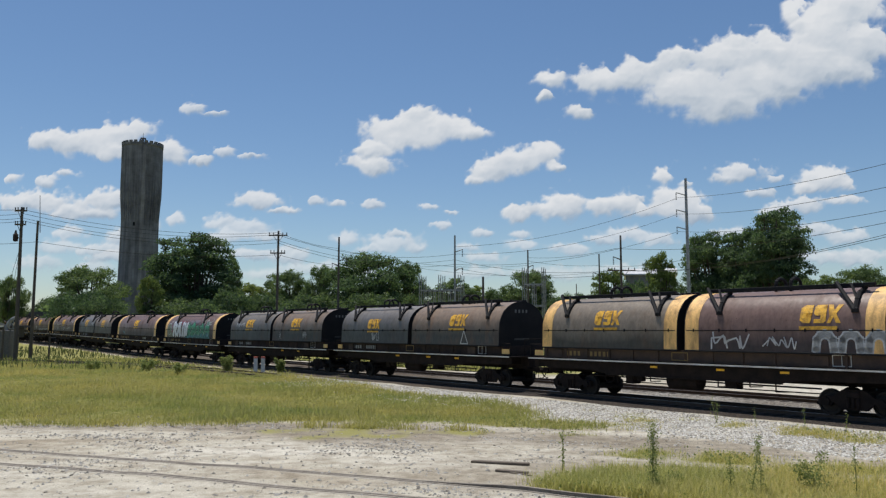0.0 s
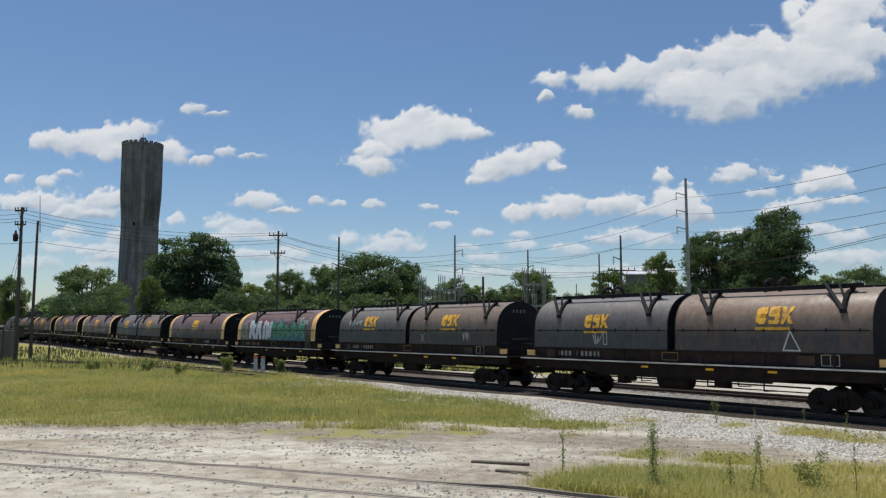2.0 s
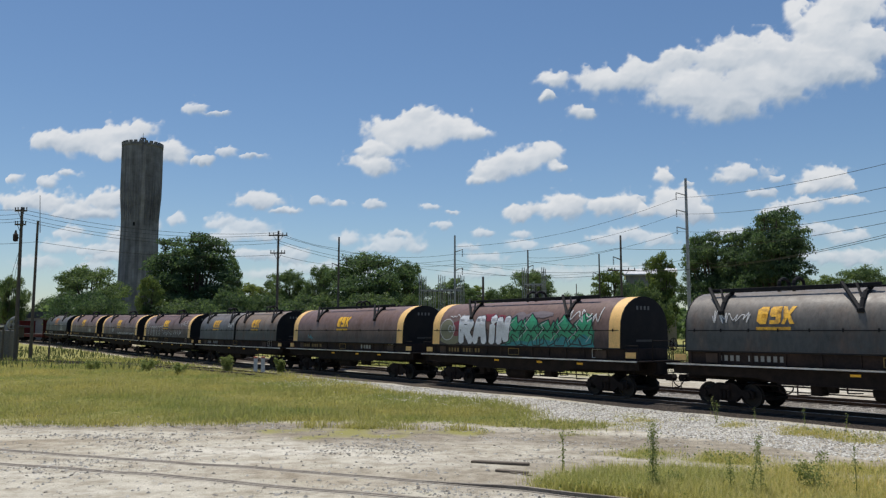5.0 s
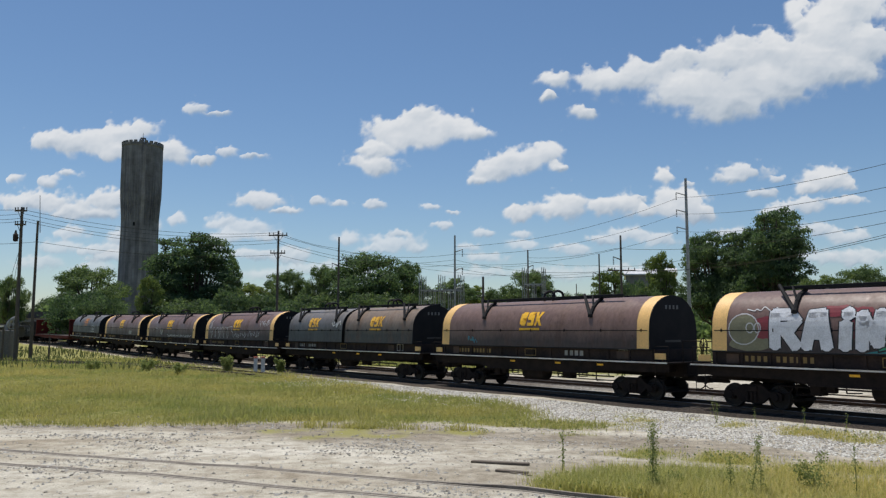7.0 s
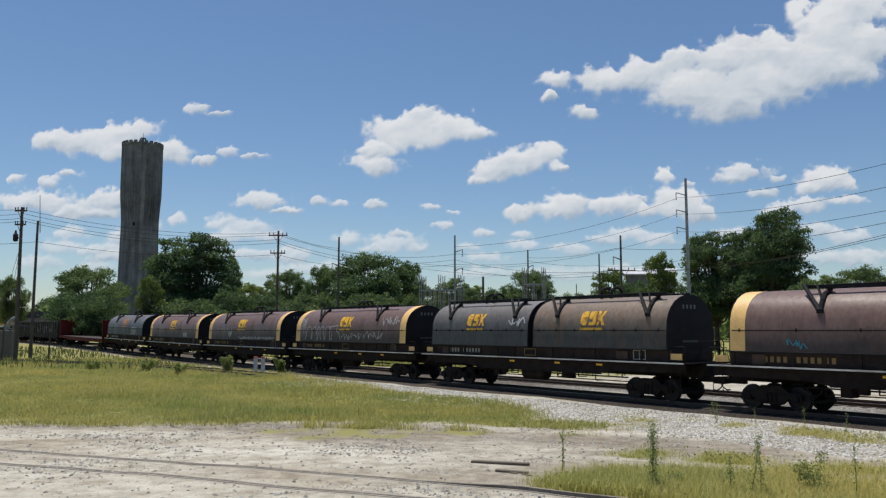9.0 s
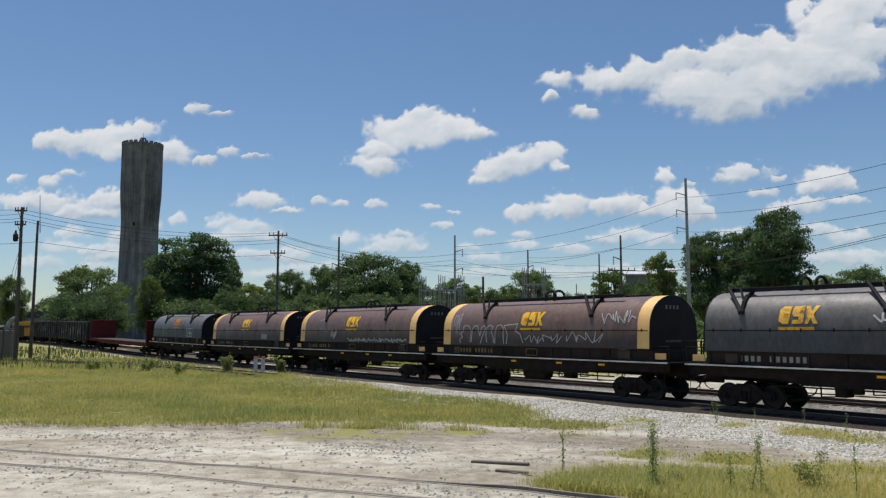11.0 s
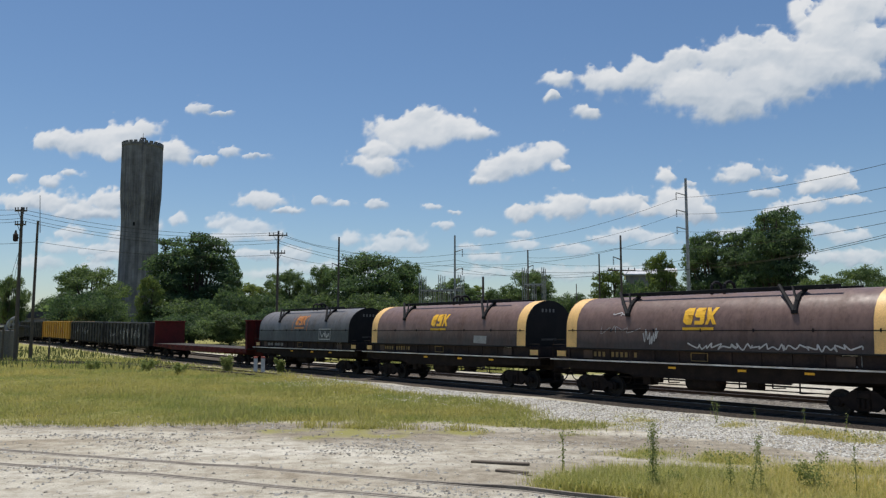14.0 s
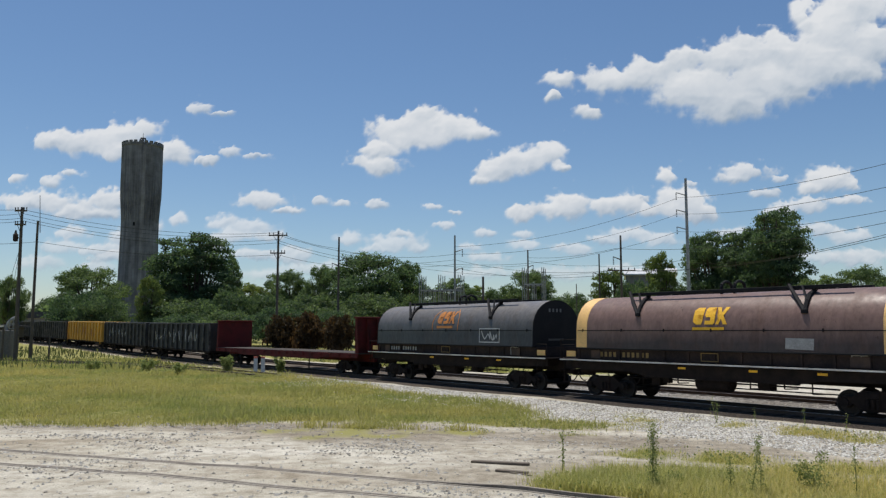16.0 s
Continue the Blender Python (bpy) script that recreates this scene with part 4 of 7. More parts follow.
def tower_concrete(name, light, dark):
    m, nt, b = material(name)
    runs = noise_tex(nt, 0.55, 7, 0.7, stretch=(2.2, 2.2, 0.10))
    blot = noise_tex(nt, 0.25, 6, 0.65)
    col = ramp(nt, runs.outputs[0], [(0.36, dark), (0.60, light)])
    k = ramp(nt, blot.outputs[0], [(0.35, (0.55, 0.54, 0.53)), (0.62, (1.1, 1.1, 1.1))])
    tc = nt.nodes.new("ShaderNodeTexCoord")
    wv = nt.nodes.new("ShaderNodeTexWave")
    wv.bands_direction = "Z"
    wv.inputs["Scale"].default_value = 0.26
    wv.inputs["Distortion"].default_value = 0.6
    nt.links.new(tc.outputs["Object"], wv.inputs["Vector"])
    lift = ramp(nt, wv.outputs[0], [(0.0, (0.93, 0.93, 0.93)), (0.12, (1, 1, 1))])
    c = mixed(nt, 1.0, col.outputs[0], k.outputs[0], "MULTIPLY")
    c = mixed(nt, 1.0, c, lift.outputs[0], "MULTIPLY")
    nt.links.new(c, b.inputs["Base Color"])
    b.inputs["Roughness"].default_value = 0.92
    bump(nt, b, runs.outputs[0], 0.4, 0.1)
    return m


M_TOWER = tower_concrete("streaked_tower_concrete", (0.205, 0.214, 0.235), (0.105, 0.110, 0.123))
M_PALECON = tower_concrete("pale_tower_concrete", (0.25, 0.257, 0.275), (0.16, 0.165, 0.178))


# ---------------------------------------------------------------- trees
def leaf_material(name, low, high, glow):
    m, nt, b = material(name)
    geo = nt.nodes.new("ShaderNodeNewGeometry")
    col = ramp(nt, geo.outputs["Random Per Island"], [(0.0, low), (1.0, high)])
    oi = nt.nodes.new("ShaderNodeObjectInfo")
    tint = ramp(nt, oi.outputs["Random"], [(0.0, (0.80, 0.86, 0.85)), (1.0, (1.16, 1.10, 0.95))])
    c = mixed(nt, 1.0, col.outputs[0], tint.outputs[0], "MULTIPLY")
    lumps = noise_tex(nt, 0.42, 3, 0.5)
    lk = ramp(nt, lumps.outputs[0], [(0.38, (0.62, 0.68, 0.66)), (0.62, (1.32, 1.26, 1.16))])
    c = mixed(nt, 1.0, c, lk.outputs[0], "MULTIPLY")
    nt.links.new(c, b.inputs["Base Color"])
    b.inputs["Roughness"].default_value = 0.6
    b.inputs["Specular IOR Level"].default_value = 0.2
    tr = nt.nodes.new("ShaderNodeBsdfTranslucent")
    c2 = mixed(nt, 1.0, c, glow, "MULTIPLY")
    nt.links.new(c2, tr.inputs["Color"])
    mx = nt.nodes.new("ShaderNodeMixShader")
    mx.inputs[0].default_value = 0.45
    out = nt.nodes["Material Output"]
    nt.links.new(b.outputs[0], mx.inputs[1])
    nt.links.new(tr.outputs[0], mx.inputs[2])
    nt.links.new(mx.outputs[0], out.inputs["Surface"])
    return m


M_LEAF = leaf_material("green_leaves", (0.075, 0.118, 0.062), (0.165, 0.220, 0.118), (1.4, 1.5, 1.0))
M_LEAFDARK = leaf_material("dark_green_leaves", (0.062, 0.100, 0.060), (0.140, 0.190, 0.108), (1.5, 1.6, 1.0))
M_LEAFPALE = leaf_material("light_green_leaves", (0.085, 0.128, 0.052), (0.180, 0.228, 0.098), (1.5, 1.5, 0.85))
M_LEAFBROWN = leaf_material("bronze_brown_leaves", (0.060, 0.040, 0.022), (0.115, 0.080, 0.045), (1.3, 1.1, 0.8))


def quads_mesh(name, centres, sizes, rng, flat=0.0, stretch=1.6, facing=None):
    """Many small bent leaves, each two triangles with its own turn."""
    n = len(centres)
    a = rng.normal(size=(n, 3))
    a[:, 2] *= 1 - flat
    a /= np.linalg.norm(a, axis=1)[:, None]
    b = rng.normal(size=(n, 3))
    b -= (b * a).sum(1)[:, None] * a
    b /= np.linalg.norm(b, axis=1)[:, None]
    if facing is not None:                      # leaf faces turned outwards from their clump
        c = facing / np.maximum(np.linalg.norm(facing, axis=1), 1e-6)[:, None] + rng.normal(size=(n, 3)) * 0.6
        c /= np.linalg.norm(c, axis=1)[:, None]
        a -= (a * c).sum(1)[:, None] * c
        a /= np.linalg.norm(a, axis=1)[:, None]
        b = np.cross(c, a)
    c = np.cross(a, b)
    s = sizes[:, None]
    bend = c * s * rng.uniform(-0.3, 0.3, (n, 1))
    v = np.stack([centres - a * s * stretch * 0.5, centres + b * s * 0.5 + bend, centres + a * s * stretch * 0.5, centres - b * s * 0.5 + bend], 1).reshape(-1, 3)
    me = bpy.data.meshes.new(name)
    i = np.arange(n) * 4
    me.from_pydata(v.tolist(), [], np.stack([i, i + 1, i + 2, i + 3], 1).tolist())
    return me


def crown_points(rng, clumps, n):
    """Leaf places on the skins of many ragged clumps, and which way each faces."""
    rad = np.array([c[3] for c in clumps])
    pick = rng.choice(len(clumps), n, p=rad ** 2 / (rad ** 2).sum())
    d = rng.normal(size=(n, 3))
    d[:, 2] = np.where(d[:, 2] < -0.3, -0.5 * d[:, 2], d[:, 2])
    d /= np.linalg.norm(d, axis=1)[:, None]
    out = d * np.minimum(1.35, np.abs(rng.normal(0.85, 0.30, n)))[:, None] * np.array([1.0, 1.0, 0.76])
    return np.array([c[:3] for c in clumps])[pick] + out * rad[pick][:, None], d


def make_tree(seed, height, width, leaf, leaves, mat, low=0.2, label="", name="tree", clump=1.0):
    rng = np.random.default_rng(seed)
    t = empty(name)
    tagged(t, label, "tree" if name == "tree" else "bush", "trees behind the railway" if name == "tree" else "bushes behind the railway")
    clumps = []
    lobes = []
    zc, hz = height * (1 + low) / 2, height * (1 - low) / 2
    n_lobes = int(21 / clump)
    for i in range(n_lobes):                    # boughs, spiralling up the crown
        az = 2.4 * i + rng.uniform(-0.5, 0.5)
        up = -0.80 + 1.70 * (i + rng.uniform(0.1, 0.9)) / n_lobes
        reach = math.sqrt(max(0.06, 1 - up * up)) * rng.uniform(0.55, 1.0)
        rad = width * rng.uniform(0.13, 0.22) * (1.1 - 0.35 * up)
        lobes.append((reach * (width / 2 - rad * 0.7) * math.cos(az), reach * (width / 2 - rad * 0.7) * math.sin(az), zc + up * (hz - rad * 0.55), rad))
    for lx, ly, lz, lr in lobes:
        for j in range(13):                     # leaf clumps over each bough
            d = Vector(rng.normal(size=3))
            d.z = abs(d.z) * 0.9 - 0.3
            d.normalize()
            r = lr * rng.uniform(0.55, 1.12)
            clumps.append((lx + d.x * r, ly + d.y * r, max(0.3, lz + d.z * r * 0.8), lr * rng.uniform(0.22, 0.50)))
        clumps.append((lx, ly, lz, lr * 0.80))
    bm = bmesh.new()
    rod(bm, (0, 0, -0.3), (rng.uniform(-.2, .2), rng.uniform(-.2, .2), height * 0.42), height * 0.026, height * 0.016, 9)
    for c in lobes + clumps[::6]:
        a = Vector((0, 0, height * rng.uniform(0.16, 0.42)))
        b = Vector(c[:3])
        mid = (a + b) / 2 + Vector((0, 0, -0.06 * height))
        rod(bm, a, mid, height * 0.010, height * 0.007, 6)
        rod(bm, mid, b, height * 0.007, height * 0.003, 5)
    part("trunk", bm, M_BARK, t)
    p, face = crown_points(rng, clumps, leaves)
    p[:, 2] = np.maximum(p[:, 2], 0.05)
    part("crown", quads_mesh("crown", p, rng.uniform(0.6, 1.3, leaves) * leaf, rng, facing=face), mat, t)
    return t


TREES = {
    "round": make_tree(3, 14, 13, 0.19, 36000, M_LEAF, 0.12, "broad green shade tree behind the railway"),
    "tall": make_tree(5, 18, 13, 0.21, 42000, M_LEAFDARK, 0.10, "tall dark-green tree behind the railway"),
    "light": make_tree(8, 12, 9, 0.18, 22000, M_LEAFPALE, 0.10, "light-green young tree behind the railway"),
    "small": make_tree(11, 9, 6, 0.15, 12000, M_LEAF, 0.30, "small open-crowned green tree behind the railway"),
    "low": make_tree(14, 7, 11, 0.19, 24000, M_LEAFDARK, 0.0, "low dense dark-green thicket behind the railway", "thicket"),
    "bronze": make_tree(17, 3.6, 4.4, 0.17, 5200, M_LEAFBROWN, 0.16, "bronze-brown ornamental bush beside the track", "bush", 0.9),
}
TREE_SIZE = {"round": (14, 13), "tall": (18, 13), "light": (12, 9), "small": (9, 6), "low": (7, 11), "bronze": (3.6, 4.4)}
USED = set()


def plant(kind, x, y, top_z, width, turn):
    """One tree of a kind, grown to a height and width."""
    h, w = TREE_SIZE[kind]
    z0 = ground_z(x, y)
    m = pose(x, y, z0, 0, 0, turn) @ Matrix.Diagonal((width / w, width / w, (top_z - z0) / h, 1))
    if kind in USED:
        s = TREES[kind].scale
        copy_thing(TREES[kind], m @ Matrix.Diagonal((1 / s.x, 1 / s.y, 1 / s.z, 1)))
    else:
        TREES[kind].matrix_basis = m
        USED.add(kind)


# ---------------------------------------------------------------- poles and lines
def utility_pole(x, y, top_z, radius, mat, label, arms=(), davits=(), gear=False, lean=0.0):
    """arms: (below the top, half length); davits: below the top, on one side."""
    z0 = ground_z(x, y)
    t = empty("utility_pole", pose(x, y, z0, 0, lean, 0))
    tagged(t, label, "utility pole", "poles and lines")
    h = top_z - z0
    bm = bmesh.new()
    rod(bm, (0, 0, -0.5), (0, 0, h), radius, radius * 0.62, 12)
    soft_shade(part("shaft", bm, mat, t), 40)
    for drop, half in arms:
        bm = bmesh.new()
        box(bm, -half, half, -0.24, -0.13, h - drop - 0.07, h - drop + 0.07, 0.01)
        for sx in (-1, 1):
            rod(bm, (sx * half * 0.55, -0.18, h - drop), (0, -0.12, h - drop - 0.75), 0.025, sides=5)
        a = part("crossarm", bm, M_POLE, t)
        for k in (-0.92, -0.5, 0.5, 0.92):
            bm = bmesh.new()
            rod(bm, (k * half, -0.18, h - drop + 0.07), (k * half, -0.18, h - drop + 0.30), 0.035, 0.06, 7)
            part("insulator", bm, M_CABLE, a)
    for drop, reach in davits:
        bm = bmesh.new()
        rod(bm, (0, 0, h - drop), (reach, 0, h - drop + 0.32), 0.07, 0.045, 7)
        part("davit_arm", bm, M_GALV if mat is M_GALV else M_POLE, t)
        bm = bmesh.new()
        for i in range(5):
            q0, q1 = i / 5, (i + 0.6) / 5
            rod(bm, (reach, 0, h - drop + 0.32 - 0.9 * q0), (reach, 0, h - drop + 0.32 - 0.9 * q1), 0.07, sides=7)
        part("insulator", bm, M_CABLE, t)
    if gear:
        bm = bmesh.new()
        lathe(bm, [(0.02, h - 3.15), (0.2, h - 3.1), (0.22, h - 2.5), (0.13, h - 2.42), (0.05, h - 2.1)], 12)
        bmesh.ops.translate(bm, verts=bm.verts, vec=(-0.42, -0.1, 0))
        rod(bm, (-0.4, -0.1, h - 2.8), (0, 0, h - 2.8), 0.05, sides=6)
        part("transformer", bm, M_TROUGH, t, "dark can transformer")
        for dx in (-2.9, -1.6):
            bm = bmesh.new()
            rod(bm, (0, 0, h - 3.6), (dx, 0.4, 0.1), 0.018, sides=5)
            part("guy_wire", bm, M_CABLE, t)
    return t


def power_line(a, b, sag, r=0.022):
    a, b = Vector(a), Vector(b)
    bm = bmesh.new()
    prev = None
    d = (b - a).normalized()
    side = Vector((-d.y, d.x, 0)).normalized()
    up = Vector((0, 0, 1))
    for i in range(19):
        u = i / 18
        p = a.lerp(b, u) - Vector((0, 0, sag * 4 * u * (1 - u)))
        ring = [bm.verts.new(p + side * r * math.cos(q) + up * r * math.sin(q)) for q in (0.5, 2.6, 4.7)]
        if prev:
            for k in range(3):
                bm.faces.new((prev[k], prev[(k + 1) % 3], ring[(k + 1) % 3], ring[k]))
        prev = ring
    bmesh.ops.recalc_face_normals(bm, faces=bm.faces)
    ob = part("power_line", bm, M_CABLE)
    tagged(ob, "thin dark overhead power line between poles", "power line", "poles and lines")


def substation(x, y, width, height, bays, label):
    z0 = ground_z(x, y)
    t = empty("substation_frame", pose(x, y, z0, 0, 0, -12))
    tagged(t, label, "steel frame", "substation steelwork")
    for i in range(bays + 1):
        for yy in (-1.2, 1.2):
            px = -width / 2 + width * i / bays
            hh = height * (1.0 if i % 2 == 0 else 0.82)
            bm = bmesh.new()
            for dx in (-0.13, 0.13):
                rod(bm, (px + dx, yy, 0), (px + dx, yy, hh), 0.05, sides=5)
            for k in range(int(hh / 0.6)):
                rod(bm, (px - 0.13, yy, k * 0.6), (px + 0.13, yy, k * 0.6 + 0.6), 0.022, sides=4)
            part("column", bm, M_GALV, t)
    for z in (height * 0.55, height * 0.8):
        for yy in (-1.2, 1.2):
            bm = bmesh.new()
            box(bm, -width / 2, width / 2, yy - 0.09, yy + 0.09, z - 0.09, z + 0.09)
            part("beam", bm, M_GALV, t)
    for i in range(bays * 2):
        px = -width / 2 + width * (i + 0.5) / (bays * 2)
        bm = bmesh.new()
        for k in range(5):
            rod(bm, (px, -1.2, height * 0.8 - 0.1 - 0.22 * k), (px, -1.2, height * 0.8 - 0.24 - 0.22 * k), 0.11, 0.08, 7)
        part("insulator", bm, M_CABLE, t)
    return t


def warehouse(x, y, w, d, top_z, label):
    z0 = ground_z(x, y)
    t = empty("warehouse", pose(x, y, z0, 0, 0, -14))
    tagged(t, label, "building")
    h = top_z - z0
    bm = bmesh.new()
    box(bm, -w / 2, w / 2, -d / 2, d / 2, 0, h - 1.3)
    part("wall", bm, M_WALL, t)
    bm = bmesh.new()
    prism(bm, [(-d / 2 - 0.4, h - 1.3), (d / 2 + 0.4, h - 1.3), (d / 2 + 0.4, h - 1.1), (-d / 4, h), (-d / 2 - 0.4, h - 1.1)], -w / 2 - 0.4, w / 2 + 0.4)
    for v in bm.verts:
        v.co = Vector((v.co.y, v.co.x, v.co.z))
    bmesh.ops.recalc_face_normals(bm, faces=bm.faces)
    part("roof", bm, M_ROOF, t, "bright pale metal roof")
    for i in range(4):
        bm = bmesh.new()
        xx = -w / 2 + w * (i + 0.5) / 4
        box(bm, xx - 0.8, xx + 0.8, -d / 2 - 0.03, -d / 2 + 0.05, h * 0.42, h * 0.68)
        part("window", bm, M_BLACK, t, "dark window")
    return t


M_WALL = worn("beige_metal_wall", (0.34, 0.31, 0.27), (0.24, 0.22, 0.2), 0.7, scale=0.6)
M_ROOF = worn("pale_metal_roof", (0.66, 0.66, 0.66), (0.5, 0.5, 0.5), 0.4, scale=0.6)
M_DARKROOF = worn("dark_roof", (0.06, 0.06, 0.065), (0.03, 0.03, 0.032), 0.7, scale=1.0)


def long_roof(x, y, w, top_z, label):
    z0 = ground_z(x, y)
    t = empty("low_building", pose(x, y, z0, 0, 0, 8))
    tagged(t, label, "building")
    h = top_z - z0
    bm = bmesh.new()
    box(bm, -w / 2, w / 2, -4, 4, 0, h - 1.3)
    part("wall", bm, M_WALL, t)
    bm = bmesh.new()
    prism(bm, [(-w / 2 - 0.3, h - 1.3), (w / 2 + 0.3, h - 1.3), (w / 2 - 1.5, h), (-w / 2 + 1.5, h)], -4.4, 4.4)
    part("roof", bm, M_DARKROOF, t, "dark grey hipped roof")


def far_woods():
    rng = np.random.default_rng(21)
    pts, sizes = [], []
    for i in range(260):
        a = radians(-36 + 72 * i / 259 + rng.uniform(-0.2, 0.2))
        r = rng.uniform(190, 270)
        cx, cy = r * math.sin(a), r * math.cos(a)
        hgt = rng.uniform(5.0, 9.5)
        n = 170
        d = rng.normal(size=(n, 3))
        d /= np.linalg.norm(d, axis=1)[:, None]
        w = rng.uniform(4, 7)
        pts.append(np.array([cx, cy, hgt * 0.5]) + d * np.array([w, w, hgt * 0.5]) * rng.uniform(0.8, 1.0, (n, 1)))
        sizes.append(rng.uniform(0.8, 1.5, n))
    ob = part("far_woods", quads_mesh("far_woods", np.concatenate(pts), np.concatenate(sizes), rng), M_LEAF)
    tagged(ob, "low green woods along the horizon", "woods", kind="stuff")


far_woods()


# never in view: added so the cover flanks mirror a dark tree line
def woods_behind():
    rng = np.random.default_rng(22)
    pts, sizes = [], []
    for i in range(110):
        a = radians(95 + 170 * i / 109 + rng.uniform(-0.6, 0.6))
        r = rng.uniform(85, 120)
        hgt = rng.uniform(8.0, 13.0)
        w = rng.uniform(3.5, 6)
        d = rng.normal(size=(150, 3))
        d /= np.linalg.norm(d, axis=1)[:, None]
        pts.append(np.array([r * math.sin(a), r * math.cos(a), hgt * 0.5]) + d * np.array([w, w, hgt * 0.5]))
        sizes.append(rng.uniform(1.0, 1.9, 150))
    ob = part("woods_behind", quads_mesh("woods_behind", np.concatenate(pts), np.concatenate(sizes), rng), M_LEAF)
    tagged(ob, "unseen green woods behind the camera, added for reflections in the covers", "woods", kind="stuff")


woods_behind()
# ---------------------------------------------------------------- the far side, placed
water_tower(-68.56, 180, 45.19)
plant('round', -60.84, 138, 14.28, 13.0, 20)
plant('tall', -38.93, 125, 18.46, 15.0, 70)
plant('light', -40.78, 112, 10.79, 4.5, 5)
plant('small', -39.38, 150, 17.61, 4.1, 10)
plant('light', -32.74, 135, 11.17, 7.5, 200)
plant('low', -26.1, 120, 8.56, 9.1, 0)
plant('round', -27.28, 140, 13.75, 8.9, 110)
plant('round', -19.77, 132, 13.97, 7.0, 220)
plant('round', -11.14, 122, 15.04, 13.2, 300)
plant('round', -5.52, 126, 14.01, 7.0, 40)
plant('low', -18.6, 118, 8.3, 11.9, 80)
plant('low', -10.75, 114, 8.28, 12.5, 160)
plant('low', -3.86, 112, 8.03, 6.6, 30)
plant('small', 1.86, 165, 13.93, 10.5, 200)
plant('light', 6.47, 170, 12.7, 6.8, 90)
plant('round', 17.4, 160, 15.29, 11.8, 180)
plant('low', 11.83, 175, 12.13, 11.8, 10)
plant('light', 27.41, 132, 13.41, 7.0, 130)
plant('low', 23.86, 150, 9.97, 10.1, 230)
plant('light', 32.61, 120, 15.01, 5.8, 20)
plant('low', 29.59, 118, 9.3, 7.9, 100)
plant('tall', 38.0, 112, 17.4, 10.7, 200)
plant('tall', 43.61, 106, 19.67, 11.9, 120)
plant('tall', 40.99, 110, 15.1, 9.7, 300)
plant('light', 44.65, 95, 9.67, 6.1, 60)
plant('low', 41.23, 92, 8.22, 8.5, 120)
plant('round', 58.4, 112, 12.22, 8.1, 90)
plant('low', 55.41, 100, 9.03, 10.1, 10)
plant('round', 67.11, 115, 12.39, 8.3, 250)
plant('round', -80.44, 150, 13.46, 6.2, 30)
plant('low', -92.1, 190, 10.78, 11.2, 140)
plant('low', -57.15, 128, 9.39, 12.9, 210)
plant('low', -36.41, 114, 7.48, 12.5, 260)
plant('low', -49.29, 116, 7.72, 7.8, 280)
plant('low', -29.5, 112, 8.58, 8.5, 20)
plant('round', -80.51, 140, 14.44, 6.7, 300)
plant('low', -27.5, 104, 5.6, 9.0, 15)
plant('low', -20.5, 101, 5.9, 8.5, 75)
plant('low', -14.0, 99, 5.4, 8.0, 190)
plant('low', -34.5, 106, 5.2, 8.0, 250)
plant('low', 29.9, 125, 10.9, 7.5, 300)
plant('bronze', -13.16, 66, 4.27, 2.9, 0)
plant('bronze', -10.61, 64, 4.41, 3.1, 100)
plant('bronze', -8.01, 62, 4.19, 2.6, 200)
utility_pole(-38.07, 72, 14.04, 0.19, M_POLE, 'weathered wooden utility pole with crossarm and transformer', arms=((0.35, 0.55), (1.6, 0.5)), gear=True, lean=-0.3)
utility_pole(-40.8, 80, 13.9, 0.17, M_POLE, 'bare wooden pole with a thin mast', lean=0.3)
utility_pole(-17.55, 85, 13.49, 0.17, M_POLE, 'weathered wooden utility pole with two crossarms', arms=((0.5, 1.0), (2.4, 0.8)))
utility_pole(-13.04, 100, 14.57, 0.17, M_POLE, 'weathered wooden utility pole', davits=((3.0, 1.0), (3.6, -0.8)))
utility_pole(1.41, 95, 14.19, 0.16, M_GALV, 'slim grey pole with side insulators', davits=((2.0, 0.9), (4.2, 0.9), (6.4, 0.9)))
utility_pole(11.68, 110, 13.93, 0.15, M_POLE, 'weathered wooden utility pole', davits=((2.4, 0.7),))
utility_pole(22.45, 115, 13.86, 0.15, M_POLE, 'weathered wooden utility pole', davits=((3.0, -0.9),))
utility_pole(18.92, 85, 13.0, 0.16, M_POLE, 'weathered wooden utility pole with a low crossarm', arms=((3.75, 1.5),), davits=((2.6, -0.8),))
utility_pole(28.19, 92, 20.51, 0.24, M_GALV, 'tall grey steel transmission pole with three arms', davits=((2.0, -1.15), (4.0, -1.15), (6.0, -1.15)))
utility_pole(3.0, 60, 6.93, 0.13, M_POLE, 'short dark wooden post behind the railway')
utility_pole(11.64, 70, 6.95, 0.06, M_POLE, 'thin dark post behind the railway')
utility_pole(-130.78, 300, 13.42, 0.14, M_POLE, 'weathered wooden utility pole')
utility_pole(-148.08, 300, 13.42, 0.14, M_POLE, 'weathered wooden utility pole')
mast = bmesh.new()
rod(mast, (-40.46, 80, 12.7), (-40.65, 80, 16.49), 0.05, 0.03, 6)
rod(mast, (-40.51, 80, 13.67), (-40.79, 80, 13.67), 0.03, 0.03, 5)
tagged(part('mast', mast, M_GALV), 'thin grey mast clamped to a wooden pole', 'mast', 'poles and lines')
power_line((-37.33, 60, 12.41), (-38.11, 72, 13.83), 0.2)
power_line((-38.11, 72, 13.83), (-17.6, 85, 13.31), 0.9)
power_line((-38.09, 72, 13.47), (-17.6, 85, 13.12), 1.0)
power_line((-38.07, 72, 13.06), (-17.59, 85, 12.58), 1.0)
power_line((-37.31, 60, 12.06), (-38.09, 72, 13.47), 0.3)
